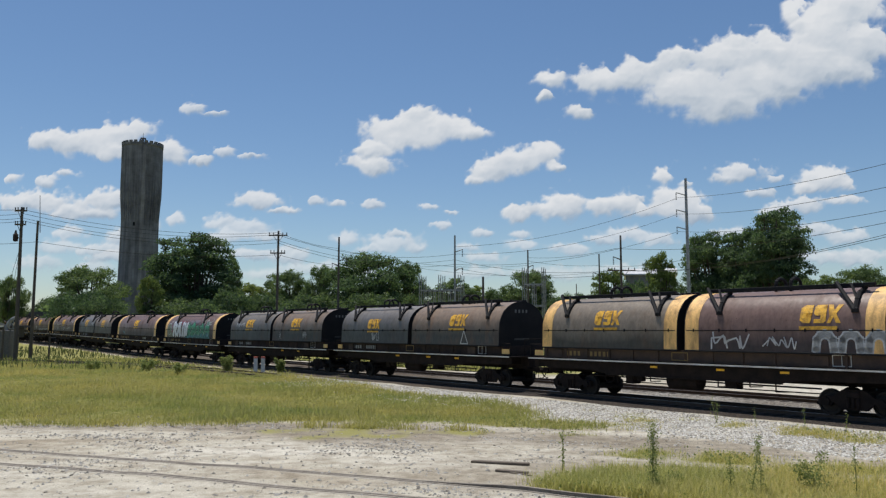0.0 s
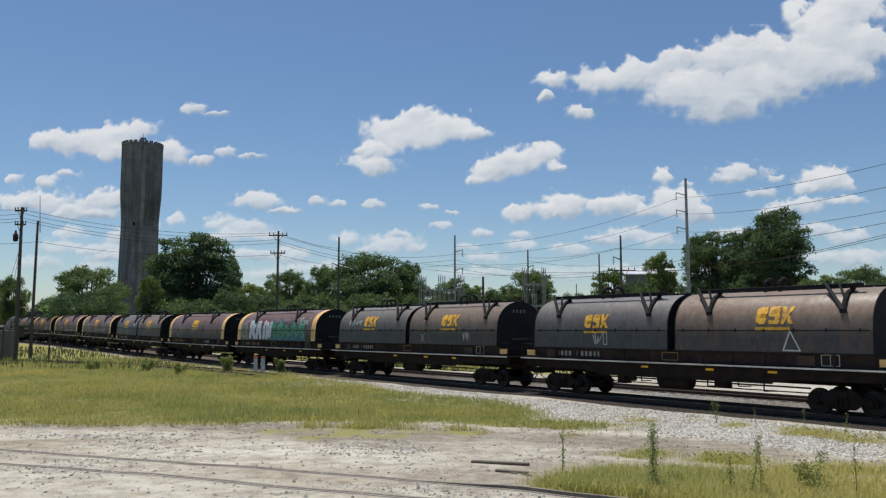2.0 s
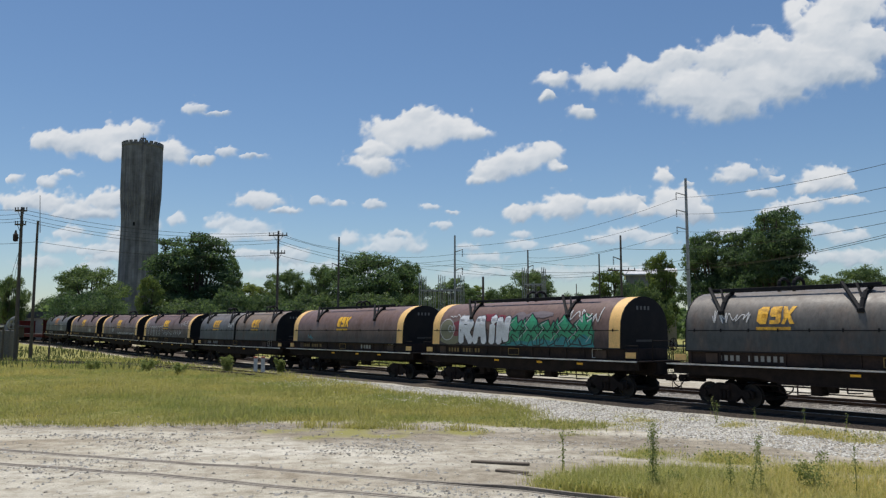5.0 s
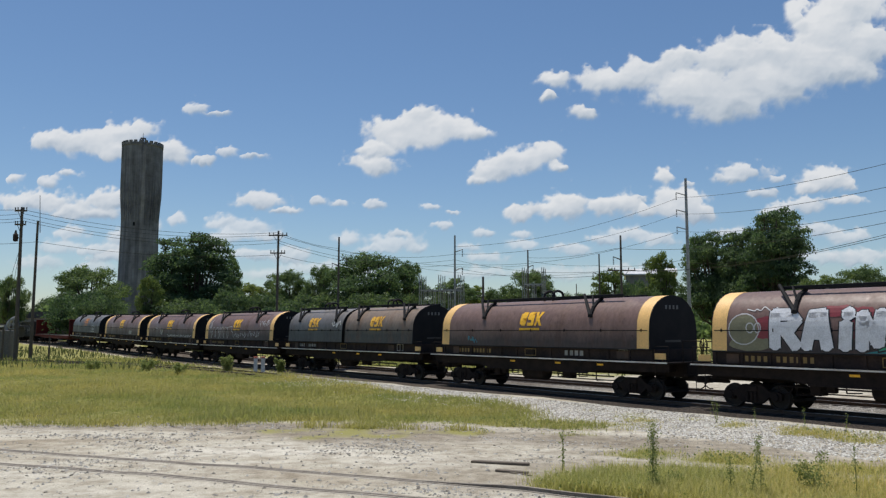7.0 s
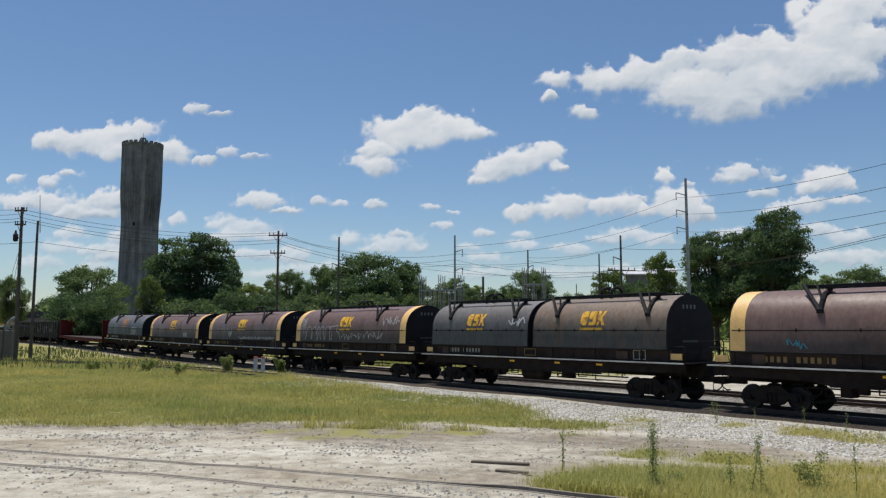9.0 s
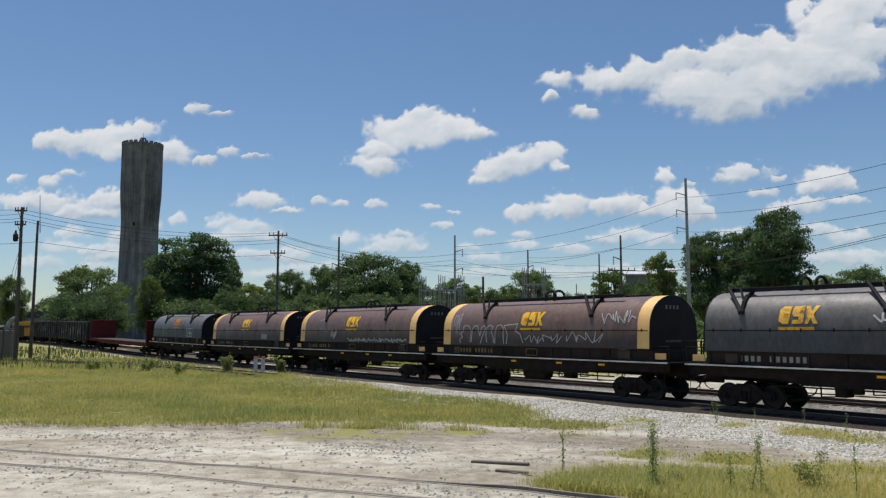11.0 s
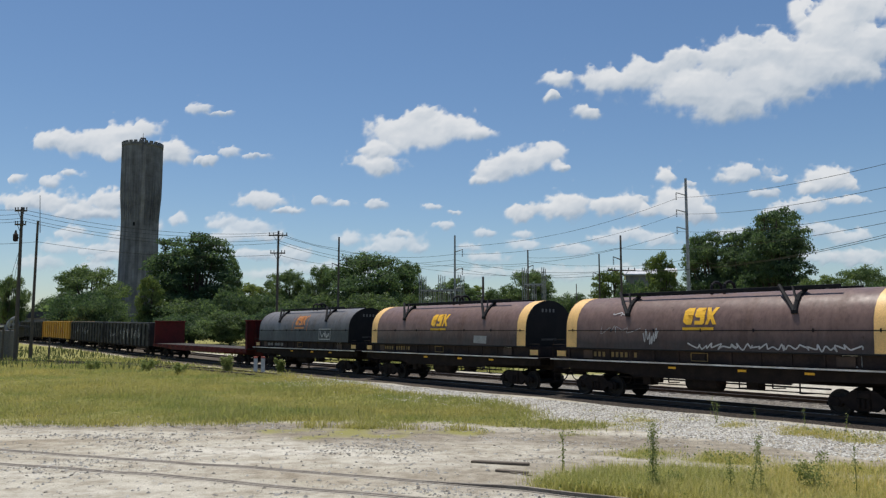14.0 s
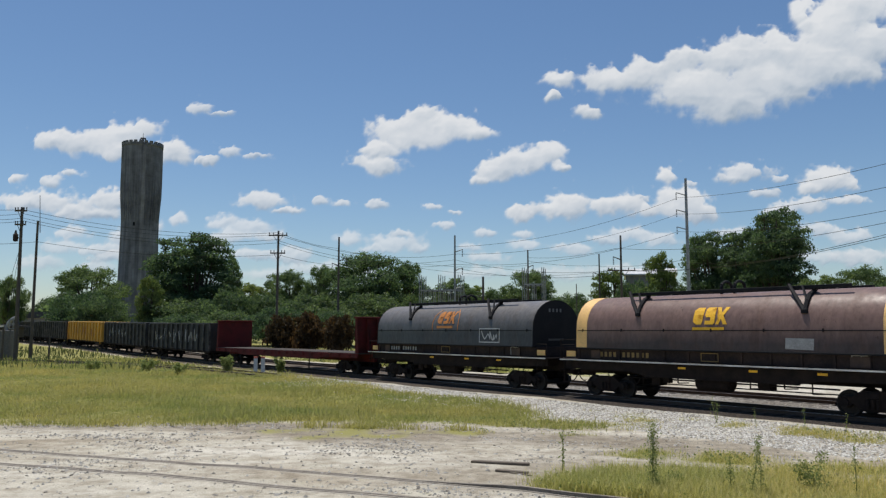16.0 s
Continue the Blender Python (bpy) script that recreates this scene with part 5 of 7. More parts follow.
power_line((-37.29, 60, 11.72), (-38.07, 72, 13.06), 0.3)
power_line((-37.27, 60, 11.41), (-38.05, 72, 12.8), 0.3)
power_line((-38.05, 72, 12.8), (-17.58, 85, 12.21), 1.0)
power_line((-35.87, 60, 9.4), (-40.7, 80, 11.78), 0.1)
power_line((-40.7, 80, 11.78), (-17.56, 85, 10.94), 0.7)
power_line((-17.6, 85, 13.31), (-13.03, 100, 13.14), 0.3)
power_line((-17.6, 85, 13.06), (1.41, 95, 11.96), 1.2)
power_line((-17.59, 85, 12.46), (1.41, 95, 11.28), 1.2)
power_line((-17.58, 85, 12.21), (1.41, 95, 10.74), 1.2)
power_line((-17.56, 85, 10.94), (-13.0, 100, 11.01), 0.2)
power_line((-13.02, 100, 13.0), (11.66, 110, 11.82), 1.0)
power_line((-13.02, 100, 12.57), (22.4, 115, 11.25), 1.5)
power_line((1.41, 95, 12.83), (27.27, 92, 18.25), 1.2)
power_line((1.41, 95, 11.96), (27.21, 92, 16.34), 1.3)
power_line((1.41, 95, 10.74), (27.15, 92, 14.29), 1.3)
power_line((1.41, 95, 11.28), (18.84, 85, 9.32), 0.8)
power_line((1.41, 95, 10.34), (18.83, 85, 8.96), 0.8)
power_line((27.27, 92, 18.25), (32.85, 50, 14.67), 0.7)
power_line((27.21, 92, 16.34), (32.75, 50, 13.07), 0.8)
power_line((27.15, 92, 14.29), (32.64, 50, 11.44), 0.8)
power_line((11.67, 110, 12.91), (18.41, 85, 11.61), 0.4)
power_line((18.41, 85, 11.61), (32.59, 50, 10.68), 1.0)
power_line((20.16, 85, 9.2), (32.55, 50, 10.0), 1.0)
power_line((18.84, 85, 9.32), (32.57, 50, 10.25), 1.2)
power_line((11.66, 110, 12.44), (22.42, 115, 12.22), 0.3)
power_line((22.42, 115, 12.06), (27.9, 92, 11.02), 0.3)
power_line((27.89, 92, 10.63), (37.13, 80, 10.64), 0.4)
substation(-0.14, 98, 4.8, 9.32, 4, 'pale galvanised substation frames behind the railway')
substation(11.37, 100, 2.4, 10.44, 2, 'pale galvanised substation tower behind the railway')
long_roof(-85.04, 175, 9.5, 6.84, 'long low building with a dark grey roof')
warehouse(36.17, 140, 8, 12, 13.45, 'low beige building with a bright metal roof')
# ---------------------------------------------------------------- clouds
CLOUDS = []
FAR = 3600.0


def lattice(seed):
    return np.random.default_rng(seed).random((256, 256))


LAT = lattice(77)


def fbm(x, y, octaves=5):
    out, amp, tot = 0.0, 1.0, 0.0
    for k in range(octaves):
        xi, yi = np.floor(x).astype(int), np.floor(y).astype(int)
        fx, fy = x - xi, y - yi
        fx, fy = fx * fx * (3 - 2 * fx), fy * fy * (3 - 2 * fy)
        a, b = LAT[xi % 256, yi % 256], LAT[(xi + 1) % 256, yi % 256]
        c, d = LAT[xi % 256, (yi + 1) % 256], LAT[(xi + 1) % 256, (yi + 1) % 256]
        out = out + amp * ((a * (1 - fx) + b * fx) * (1 - fy) + (c * (1 - fx) + d * fx) * fy)
        tot += amp
        amp *= 0.55
        x, y = x * 2.03 + 17.3, y * 2.03 + 5.9
    return out / tot


def billow(x, y, octaves=4):
    out, amp, tot = 0.0, 1.0, 0.0
    for k in range(octaves):
        out = out + amp * (1 - np.abs(2 * fbm(x, y, 1) - 1))
        tot += amp
        amp *= 0.55
        x, y = x * 2.1 + 3.1, y * 2.1 + 8.7
    return out / tot


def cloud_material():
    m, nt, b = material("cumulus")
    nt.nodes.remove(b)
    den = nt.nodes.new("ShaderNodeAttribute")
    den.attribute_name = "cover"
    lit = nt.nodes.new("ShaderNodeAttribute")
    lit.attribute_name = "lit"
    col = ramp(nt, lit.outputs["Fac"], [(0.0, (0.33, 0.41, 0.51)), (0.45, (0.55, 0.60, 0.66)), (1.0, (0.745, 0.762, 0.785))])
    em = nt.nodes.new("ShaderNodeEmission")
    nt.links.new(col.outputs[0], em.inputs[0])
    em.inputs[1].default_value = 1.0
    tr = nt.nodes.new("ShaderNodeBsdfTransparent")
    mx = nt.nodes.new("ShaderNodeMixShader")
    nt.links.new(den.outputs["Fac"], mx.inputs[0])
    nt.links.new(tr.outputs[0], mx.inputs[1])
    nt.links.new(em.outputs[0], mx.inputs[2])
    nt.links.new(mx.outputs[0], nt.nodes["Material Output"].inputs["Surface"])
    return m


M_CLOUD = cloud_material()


def cloud(lobes, drift):
    """A heap of vapour from lobes (across, up, half width, half height), in hundredths of its distance."""
    k = len(CLOUDS)
    L = np.array(lobes)
    L[:, 3] *= np.where((L[:, 1] < 15) & (L[:, 3] < 1.0), 1.3, 1.0)     # low heaps stand taller
    lobes = L.tolist()
    step = 0.15
    x0, x1 = (L[:, 0] - L[:, 2]).min() - 2.2, (L[:, 0] + L[:, 2]).max() + 2.2
    z0, z1 = (L[:, 1] - L[:, 3]).min() - 1.8, (L[:, 1] + L[:, 3]).max() + 1.8
    xs, zs = np.arange(x0, x1, step), np.arange(z0, z1, step)
    gx, gz = np.meshgrid(xs, zs, indexing="ij")
    size = min(1.0, L[:, 3].max() / 2.0)
    fr = 1.0 / (0.35 + 0.65 * size)
    wx = gx + 2.0 * (0.4 + 0.6 * size) * (fbm(gx * 0.5 * fr + 7 * k, gz * 0.5 * fr, 4) - 0.5)
    wz = gz + 2.0 * (0.3 + 0.7 * size) * (fbm(gx * 0.5 * fr + 50, gz * 0.5 * fr + 3 * k, 4) - 0.5)
    field, crest, wsum = np.zeros_like(gx), np.zeros_like(gx), np.full(gx.shape, 1e-6)
    for cx, cz, rx, rz in lobes:
        up = np.where(wz > cz, 1.0, 1.3)
        q = ((wx - cx) / rx) ** 2 + ((wz - cz) * up / rz) ** 2
        e = np.exp(-1.1 * q) ** 3
        field = field + e
        crest = crest + e * np.clip((wz - cz) / rz + 0.25 * (cx - wx) / rx, -1.3, 1.3)
        wsum = wsum + e
    crest = crest / wsum
    field = field ** (1 / 3)
    puff = billow(gx * 0.42 * fr + 11 * k, gz * 0.5 * fr + 2 * k, 4)
    wisp = fbm(gx * 0.9 * fr + 3 * k, gz * 0.9 * fr, 6)
    h = field * (1.0 + 0.35 * size) + 0.50 * (puff - 0.62) + 0.55 * (wisp - 0.5)
    low = np.clip((15.0 - L[:, 1].mean()) / 8.0, 0, 1)      # thinner and softer towards the horizon
    under = np.clip(0.35 - crest, 0, 1)
    den = np.clip((h - 0.24) / (0.36 + 0.36 * under + 0.45 * low), 0, 1)
    den = den * den * (3 - 2 * den) * (0.70 + 0.28 * size) * (1 - 0.42 * low)
    thick = np.clip(h, 0, 1.5)
    relief = 0.9 * field + 0.5 * billow(gx * 0.42 * fr + 11 * k, gz * 0.5 * fr + 2 * k, 2)
    gy = np.gradient(relief, step, axis=1)
    gxx = np.gradient(relief, step, axis=0)
    lo = (gz - z0) / (z1 - z0)
    lit = np.clip(0.60 + 0.36 * crest - 0.20 * gy + 0.08 * gxx + 0.45 * (lo - 0.42) + 0.55 * (fbm(gx * 0.3 + 31 * k, gz * 0.35, 4) - 0.5), 0, 1)
    ok = den > 0.012
    keep = ok[:-1, :-1] | ok[1:, :-1] | ok[:-1, 1:] | ok[1:, 1:]
    idx = np.arange(gx.size).reshape(gx.shape)
    faces = np.stack([idx[:-1, :-1][keep], idx[1:, :-1][keep], idx[1:, 1:][keep], idx[:-1, 1:][keep]], 1)
    used = np.unique(faces)
    remap = np.zeros(gx.size, int)
    remap[used] = np.arange(len(used))
    cx, cz = L[:, 0].mean(), L[:, 1].mean()
    s = FAR / 100
    v = np.stack([(gx - cx) * s, -60 * np.sqrt(thick), (gz - cz) * s], -1).reshape(-1, 3)[used]
    me = bpy.data.meshes.new("cloud")
    me.from_pydata(v.tolist(), [], remap[faces].tolist())
    me.polygons.foreach_set("use_smooth", [True] * len(me.polygons))
    me.attributes.new("cover", "FLOAT", "POINT").data.foreach_set("value", den.reshape(-1)[used])
    me.attributes.new("lit", "FLOAT", "POINT").data.foreach_set("value", lit.reshape(-1)[used])
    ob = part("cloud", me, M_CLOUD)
    tagged(ob, "white fair-weather cumulus cloud in a blue sky", "cloud", "clouds in the sky", "structure")
    at = Vector((cx * s, FAR + 12 * k, EYE.z + cz * s))
    ob.location = at
    CLOUDS.append((ob, at, drift * s))


cloud([(13.81, 31.43, 1.88, 1.26), (13.06, 29.21, 1.15, 0.67), (17.35, 27.37, 1.73, 0.88), (20.3, 30.91, 3.47, 2.08), (25.03, 32.03, 3.47, 2.23), (29.78, 33.66, 3.04, 1.94), (30.76, 29.9, 5.4, 3.1), (35.96, 34.26, 4.35, 2.54), (35.0, 28.0, 5.4, 2.8), (41.6, 34.8, 4.4, 2.5), (40.91, 30.9, 6.0, 3.3), (48.4, 37.6, 3.6, 3.8), (47.54, 33.4, 5.4, 3.4), (44.63, 40.27, 1.6, 1.81), (45.43, 38.61, 1.17, 1.2), (52.27, 41.4, 4.38, 3.8), (53.8, 35.75, 3.63, 3.16), (50.42, 32.8, 4.35, 2.24)], 1.05)
cloud([(-3.17, 26.7, 2.16, 1.48), (-6.03, 25.02, 4.31, 1.76), (-0.29, 25.02, 4.67, 1.9), (3.3, 24.65, 2.16, 1.17), (-8.53, 22.46, 2.87, 1.02), (-8.51, 20.49, 2.86, 1.46), (-4.59, 23.92, 4.3, 1.46)], 0.76)
cloud([(6.15, 19.91, 2.86, 1.45), (9.73, 21.0, 3.22, 1.82), (12.97, 22.09, 1.57, 1.83), (14.37, 20.42, 1.29, 0.73), (4.0, 18.82, 1.43, 0.73)], 0.65)
cloud([(-49.44, 23.92, 3.58, 1.46), (-45.48, 23.55, 4.3, 1.76), (-40.14, 24.65, 3.23, 1.76), (-34.67, 22.09, 2.51, 1.46), (-42.57, 22.46, 4.3, 1.31), (-30.7, 21.22, 1.28, 0.51)], 0.73)
cloud([(-32.0, 28.18, 1.59, 0.88), (-29.24, 27.59, 1.87, 0.44)], 0.88)
cloud([(-27.95, 22.6, 1.43, 0.73), (-24.64, 22.02, 2.15, 0.44)], 0.71)
cloud([(-23.43, 16.3, 2.99, 1.29), (-20.2, 15.22, 1.99, 0.5)], 0.5)
cloud([(-16.1, 16.51, 1.14, 0.72), (-13.25, 16.22, 1.29, 0.65)], 0.52)
cloud([(-9.18, 15.94, 1.85, 0.72)], 0.51)
cloud([(0.07, 13.35, 1.56, 0.5)], 0.43)
cloud([(-12.33, 11.49, 2.12, 0.86), (-6.66, 11.07, 3.54, 1.28), (-3.47, 10.35, 1.42, 0.72), (-8.78, 10.21, 2.83, 0.57)], 0.34)
cloud([(-28.7, 13.78, 2.13, 0.72), (-25.13, 13.07, 3.55, 0.86), (-22.98, 11.99, 3.55, 0.72), (-27.93, 11.78, 2.83, 0.86), (-19.73, 9.36, 3.18, 0.99), (-24.33, 9.5, 4.24, 1.0)], 0.37)
cloud([(-53.0, 16.51, 4.99, 1.59), (-47.96, 15.36, 2.85, 1.01), (-43.38, 16.51, 3.56, 1.45), (-41.64, 17.38, 1.78, 1.01), (-45.09, 14.86, 3.56, 1.0), (-55.65, 19.4, 1.0, 0.87)], 0.53)
cloud([(-41.05, 11.64, 3.19, 1.43), (-34.4, 14.14, 1.28, 0.72), (-42.73, 9.5, 3.54, 1.14), (-38.62, 13.07, 2.13, 0.86)], 0.39)
cloud([(-51.71, 19.11, 1.57, 1.02), (-49.27, 20.27, 1.58, 0.58)], 0.62)
cloud([(10.03, 15.2, 2.3, 1.2), (13.6, 15.3, 1.9, 1.4), (16.4, 16.0, 2.3, 1.9), (20.9, 15.9, 1.7, 1.5), (23.4, 16.4, 2.3, 1.9), (26.4, 15.5, 1.5, 1.1), (31.0, 15.9, 3.8, 2.2), (29.2, 19.6, 1.2, 1.3), (33.4, 15.2, 2.2, 1.4)], 0.53)
cloud([(39.41, 20.56, 3.22, 1.31), (37.59, 19.84, 1.86, 0.72)], 0.64)
cloud([(50.45, 19.55, 3.71, 1.89), (47.9, 18.68, 1.86, 1.01), (53.27, 18.97, 1.43, 1.01)], 0.6)
cloud([(47.08, 16.3, 3.56, 1.15), (43.84, 15.58, 2.42, 0.86), (53.17, 17.02, 2.85, 0.72)], 0.52)
cloud([(10.7, 11.07, 2.41, 0.71), (17.42, 10.5, 1.98, 0.85), (15.3, 10.78, 2.12, 0.43)], 0.34)
cloud([(24.55, 12.49, 3.55, 0.93), (28.07, 11.64, 3.55, 0.85), (20.98, 11.64, 2.13, 0.57)], 0.38)
cloud([(53.63, 12.35, 3.55, 1.15), (54.89, 9.5, 4.25, 1.42), (49.41, 13.07, 2.84, 0.71)], 0.37)
cloud([(42.52, 18.1, 2.14, 0.72), (44.4, 20.27, 1.15, 0.58)], 0.61)
cloud([(3.26, 11.07, 1.84, 0.64), (5.38, 9.5, 3.53, 0.71)], 0.33)
cloud([(-51.29, 10.92, 3.54, 1.14), (-54.01, 8.79, 3.54, 1.14), (-46.9, 8.08, 3.53, 0.99)], 0.3)
cloud([(50.65, 9.5, 5.66, 1.14), (45.76, 10.92, 3.54, 0.72)], 0.33)
cloud([(15.25, 7.37, 8.47, 0.85), (4.66, 7.51, 5.65, 0.85), (23.73, 8.08, 5.66, 0.71)], 0.25)
cloud([(-17.24, 8.08, 6.36, 0.99), (-10.16, 7.37, 5.64, 0.85), (-23.58, 7.37, 4.24, 0.85)], 0.24)
cloud([(-1.71, 16.66, 1.43, 0.57), (1.14, 15.94, 1.14, 0.43)], 0.52)
cloud([(-5.96, 13.07, 2.13, 0.57), (5.4, 13.07, 1.7, 0.57)], 0.42)
cloud([(39.47, 13.07, 2.84, 0.71), (35.87, 11.64, 2.84, 0.71)], 0.39)
cloud([(-47.04, 10.92, 4.25, 1.0), (-51.4, 13.07, 2.84, 0.86)], 0.38)
cloud([(10.36, 13.07, 1.57, 0.5)], 0.42)
cloud([(34.04, 20.27, 1.0, 0.51), (26.83, 18.1, 1.28, 0.65)], 0.61)
cloud([(-32.16, 10.92, 2.83, 0.86), (-34.21, 8.79, 2.82, 0.85)], 0.32)
# ---------------------------------------------------------------- grass, weeds, stones
def grass_material(name, low, high, tip):
    m, nt, b = material(name)
    geo = nt.nodes.new("ShaderNodeNewGeometry")
    col = ramp(nt, geo.outputs["Random Per Island"], [(0.0, low), (0.65, high), (1.0, tip)])
    big = noise_tex(nt, 0.16, 5, 0.6)
    k = ramp(nt, big.outputs[0], [(0.34, (0.66, 0.80, 0.70)), (0.52, (1.0, 1.0, 1.0)), (0.66, (1.22, 1.12, 1.10))])
    c = mixed(nt, 1.0, col.outputs[0], k.outputs[0], "MULTIPLY")
    nt.links.new(c, b.inputs["Base Color"])
    b.inputs["Roughness"].default_value = 0.6
    tr = nt.nodes.new("ShaderNodeBsdfTranslucent")
    nt.links.new(c, tr.inputs["Color"])
    mx = nt.nodes.new("ShaderNodeMixShader")
    mx.inputs[0].default_value = 0.58
    nt.links.new(b.outputs[0], mx.inputs[1])
    nt.links.new(tr.outputs[0], mx.inputs[2])
    nt.links.new(mx.outputs[0], nt.nodes["Material Output"].inputs["Surface"])
    return m


M_GRASS = grass_material("sunlit_yellow_green_grass", (0.325, 0.320, 0.085), (0.360, 0.345, 0.105), (0.405, 0.378, 0.140))
M_WEED = grass_material("green_weeds", (0.180, 0.230, 0.065), (0.310, 0.350, 0.110), (0.440, 0.420, 0.180))


M_RANK = grass_material("shaded_rank_grass", (0.060, 0.088, 0.030), (0.115, 0.140, 0.050), (0.180, 0.172, 0.075))
M_STRAW = grass_material("straw_grass", (0.370, 0.360, 0.090), (0.530, 0.480, 0.155), (0.650, 0.560, 0.260))


def blades(name, spots, height, width, rng, lean=0.35):
    """Bent blades, three points up each."""
    n = len(spots)
    a = rng.uniform(0, 2 * math.pi, n)
    side = np.stack([np.cos(a), np.sin(a), 0 * a], 1)
    bend = np.stack([-np.sin(a), np.cos(a), 0 * a], 1) * (rng.normal(0, lean, n) * height)[:, None]
    w = (width * rng.uniform(0.6, 1.3, n))[:, None]
    h = height[:, None] * np.array([0, 0, 1.0])
    v = np.stack([spots - side * w, spots + side * w, spots + h * 0.6 + bend * 0.4 + side * w * 0.7, spots + h * 0.6 + bend * 0.4 - side * w * 0.7, spots + h + bend], 1).reshape(-1, 3)
    i = np.arange(n) * 5
    quad = np.stack([i, i + 1, i + 2, i + 3], 1).tolist()
    tri = np.stack([i + 3, i + 2, i + 4], 1).tolist()
    me = bpy.data.meshes.new(name)
    me.from_pydata(v.tolist(), [], quad + tri)
    return me


def scatter(n, x0, x1, y0, y1, rng, power=1.0, wedge=True):
    out = []
    tries = 0
    while len(out) < n and tries < n * 14:
        tries += 1
        y = y0 + (y1 - y0) * rng.random() ** power
        lim = 0.62 * y + 2
        x = rng.uniform(max(x0, -lim), min(x1, lim)) if wedge else rng.uniform(x0, x1)
        if rng.random() < grassy(x, y):
            out.append((x, y, ground_z(x, y) - 0.02))
    return np.array(out)


rng_g = np.random.default_rng(5)
p_ = scatter(62000, -48, 5, 24, 80, rng_g, 1.5)
p_ = np.repeat(p_, 4, axis=0)                        # tufts of fine blades
p_[:, :2] += rng_g.normal(0, 0.11, (len(p_), 2))
h_ = rng_g.uniform(0.10, 0.24, len(p_)) * np.where(rng_g.random(len(p_)) < 0.08, 1.9, 1.0) * (0.25 + 1.5 * fbm(p_[:, 0] * 0.22 + 90, p_[:, 1] * 0.22 + 90, 3) ** 1.5)
tagged(part("grass", blades("grass", p_, h_, 0.006 + 0.0002 * p_[:, 1], rng_g, 0.85), M_GRASS), "sunlit yellow-green grass field beside the ballast", "grass", kind="stuff")
p_ = scatter(20000, 1, 14, 11.8, 27, rng_g, 1.0)
p_ = np.repeat(p_, 3, axis=0)
p_[:, :2] += rng_g.normal(0, 0.06, (len(p_), 2))
h_ = rng_g.uniform(0.08, 0.34, len(p_)) * np.where(p_[:, 1] > 17.5, 0.55, 1.0)
tagged(part("weedy_grass", blades("weedy_grass", p_, h_, 0.0055 + 0 * h_, rng_g, 0.75), M_STRAW), "straw-tipped weedy grass on the yard edge", "grass", kind="stuff")
q_ = p_[rng_g.random(len(p_)) < 0.10]
tagged(part("low_weeds", quads_mesh("low_weeds", q_ + np.array([0, 0, 0.10]) * rng_g.random((len(q_), 1)) * 2, rng_g.uniform(0.02, 0.055, len(q_)), rng_g), M_WEED), "low green weeds among the straw grass", "weeds", kind="stuff")
p_ = scatter(9000, -20, 70, 40, 110, rng_g, 1.3)
p_ = p_[[plan(q[0], q[1])[1] > 7 for q in p_]]
tagged(part("far_grass", blades("far_grass", p_, rng_g.uniform(0.15, 0.4, len(p_)), 0.06 + 0 * p_[:, 0], rng_g), M_RANK), "green verge behind the second track", "grass", kind="stuff")


p_ = np.array([(x, y, ground_z(x, y) - 0.03) for x, y in zip(rng_g.uniform(-78, -22, 9000), rng_g.uniform(60, 108, 9000)) if not -3.2 < plan(x, y)[1] < 8])
tagged(part("rank_grass", blades("rank_grass", p_, rng_g.uniform(0.15, 0.7, len(p_)) * fbm(p_[:, 0] * 0.2 + 60, p_[:, 1] * 0.2 + 60, 3) * 1.6, 0.05 + 0 * p_[:, 0], rng_g), M_RANK), "rank green grass beyond the siding", "grass", kind="stuff")


def stones(name, spots, size, rng, mat, label):
    n = len(spots)
    base = np.array([(1, 0, 0), (0, 1, 0), (-1, 0, 0), (0, -1, 0), (0, 0, 0.8), (0, 0, -0.8)], float)
    v = base[None] * rng.uniform(0.55, 1.25, (n, 6, 1)) + rng.uniform(-0.2, 0.2, (n, 6, 3))
    a = rng.uniform(0, 6.28, n)
    c, s = np.cos(a)[:, None], np.sin(a)[:, None]
    v = np.stack([v[..., 0] * c - v[..., 1] * s, v[..., 0] * s + v[..., 1] * c, v[..., 2] * 0.75], -1)
    v = v * size[:, None, None] + spots[:, None]
    tri = np.array([(0, 1, 4), (1, 2, 4), (2, 3, 4), (3, 0, 4), (1, 0, 5), (2, 1, 5), (3, 2, 5), (0, 3, 5)])
    f = (np.arange(n)[:, None, None] * 6 + tri[None]).reshape(-1, 3)
    me = bpy.data.meshes.new(name)
    me.from_pydata(v.reshape(-1, 3).tolist(), [], f.tolist())
    tagged(part(name, me, mat), label, "stones", kind="stuff")


def stone_material(name, k):
    m, nt, b = material(name)
    geo = nt.nodes.new("ShaderNodeNewGeometry")
    col = ramp(nt, geo.outputs["Random Per Island"], [(0.0, (0.20 * k, 0.18 * k, 0.15 * k)), (0.4, (0.44 * k, 0.42 * k, 0.375 * k)), (1.0, (0.68 * k, 0.66 * k, 0.61 * k))])
    nt.links.new(col.outputs[0], b.inputs["Base Color"])
    b.inputs["Roughness"].default_value = 0.9
    return m


M_STONE = stone_material("broken_limestone", 1.0)
M_RUBBLE = stone_material("dusty_rubble", 0.68)
BED = [(-30.0, -0.34), (-6.3, -0.34), (-4.2, -0.25), (-1.75, -0.14), (1.75, -0.14), (3.0, -0.40)]


def bed_z(o):
    for (a, za), (b, zb) in zip(BED, BED[1:]):
        if a <= o <= b:
            return za + (zb - za) * (o - a) / (b - a)
    return -0.4


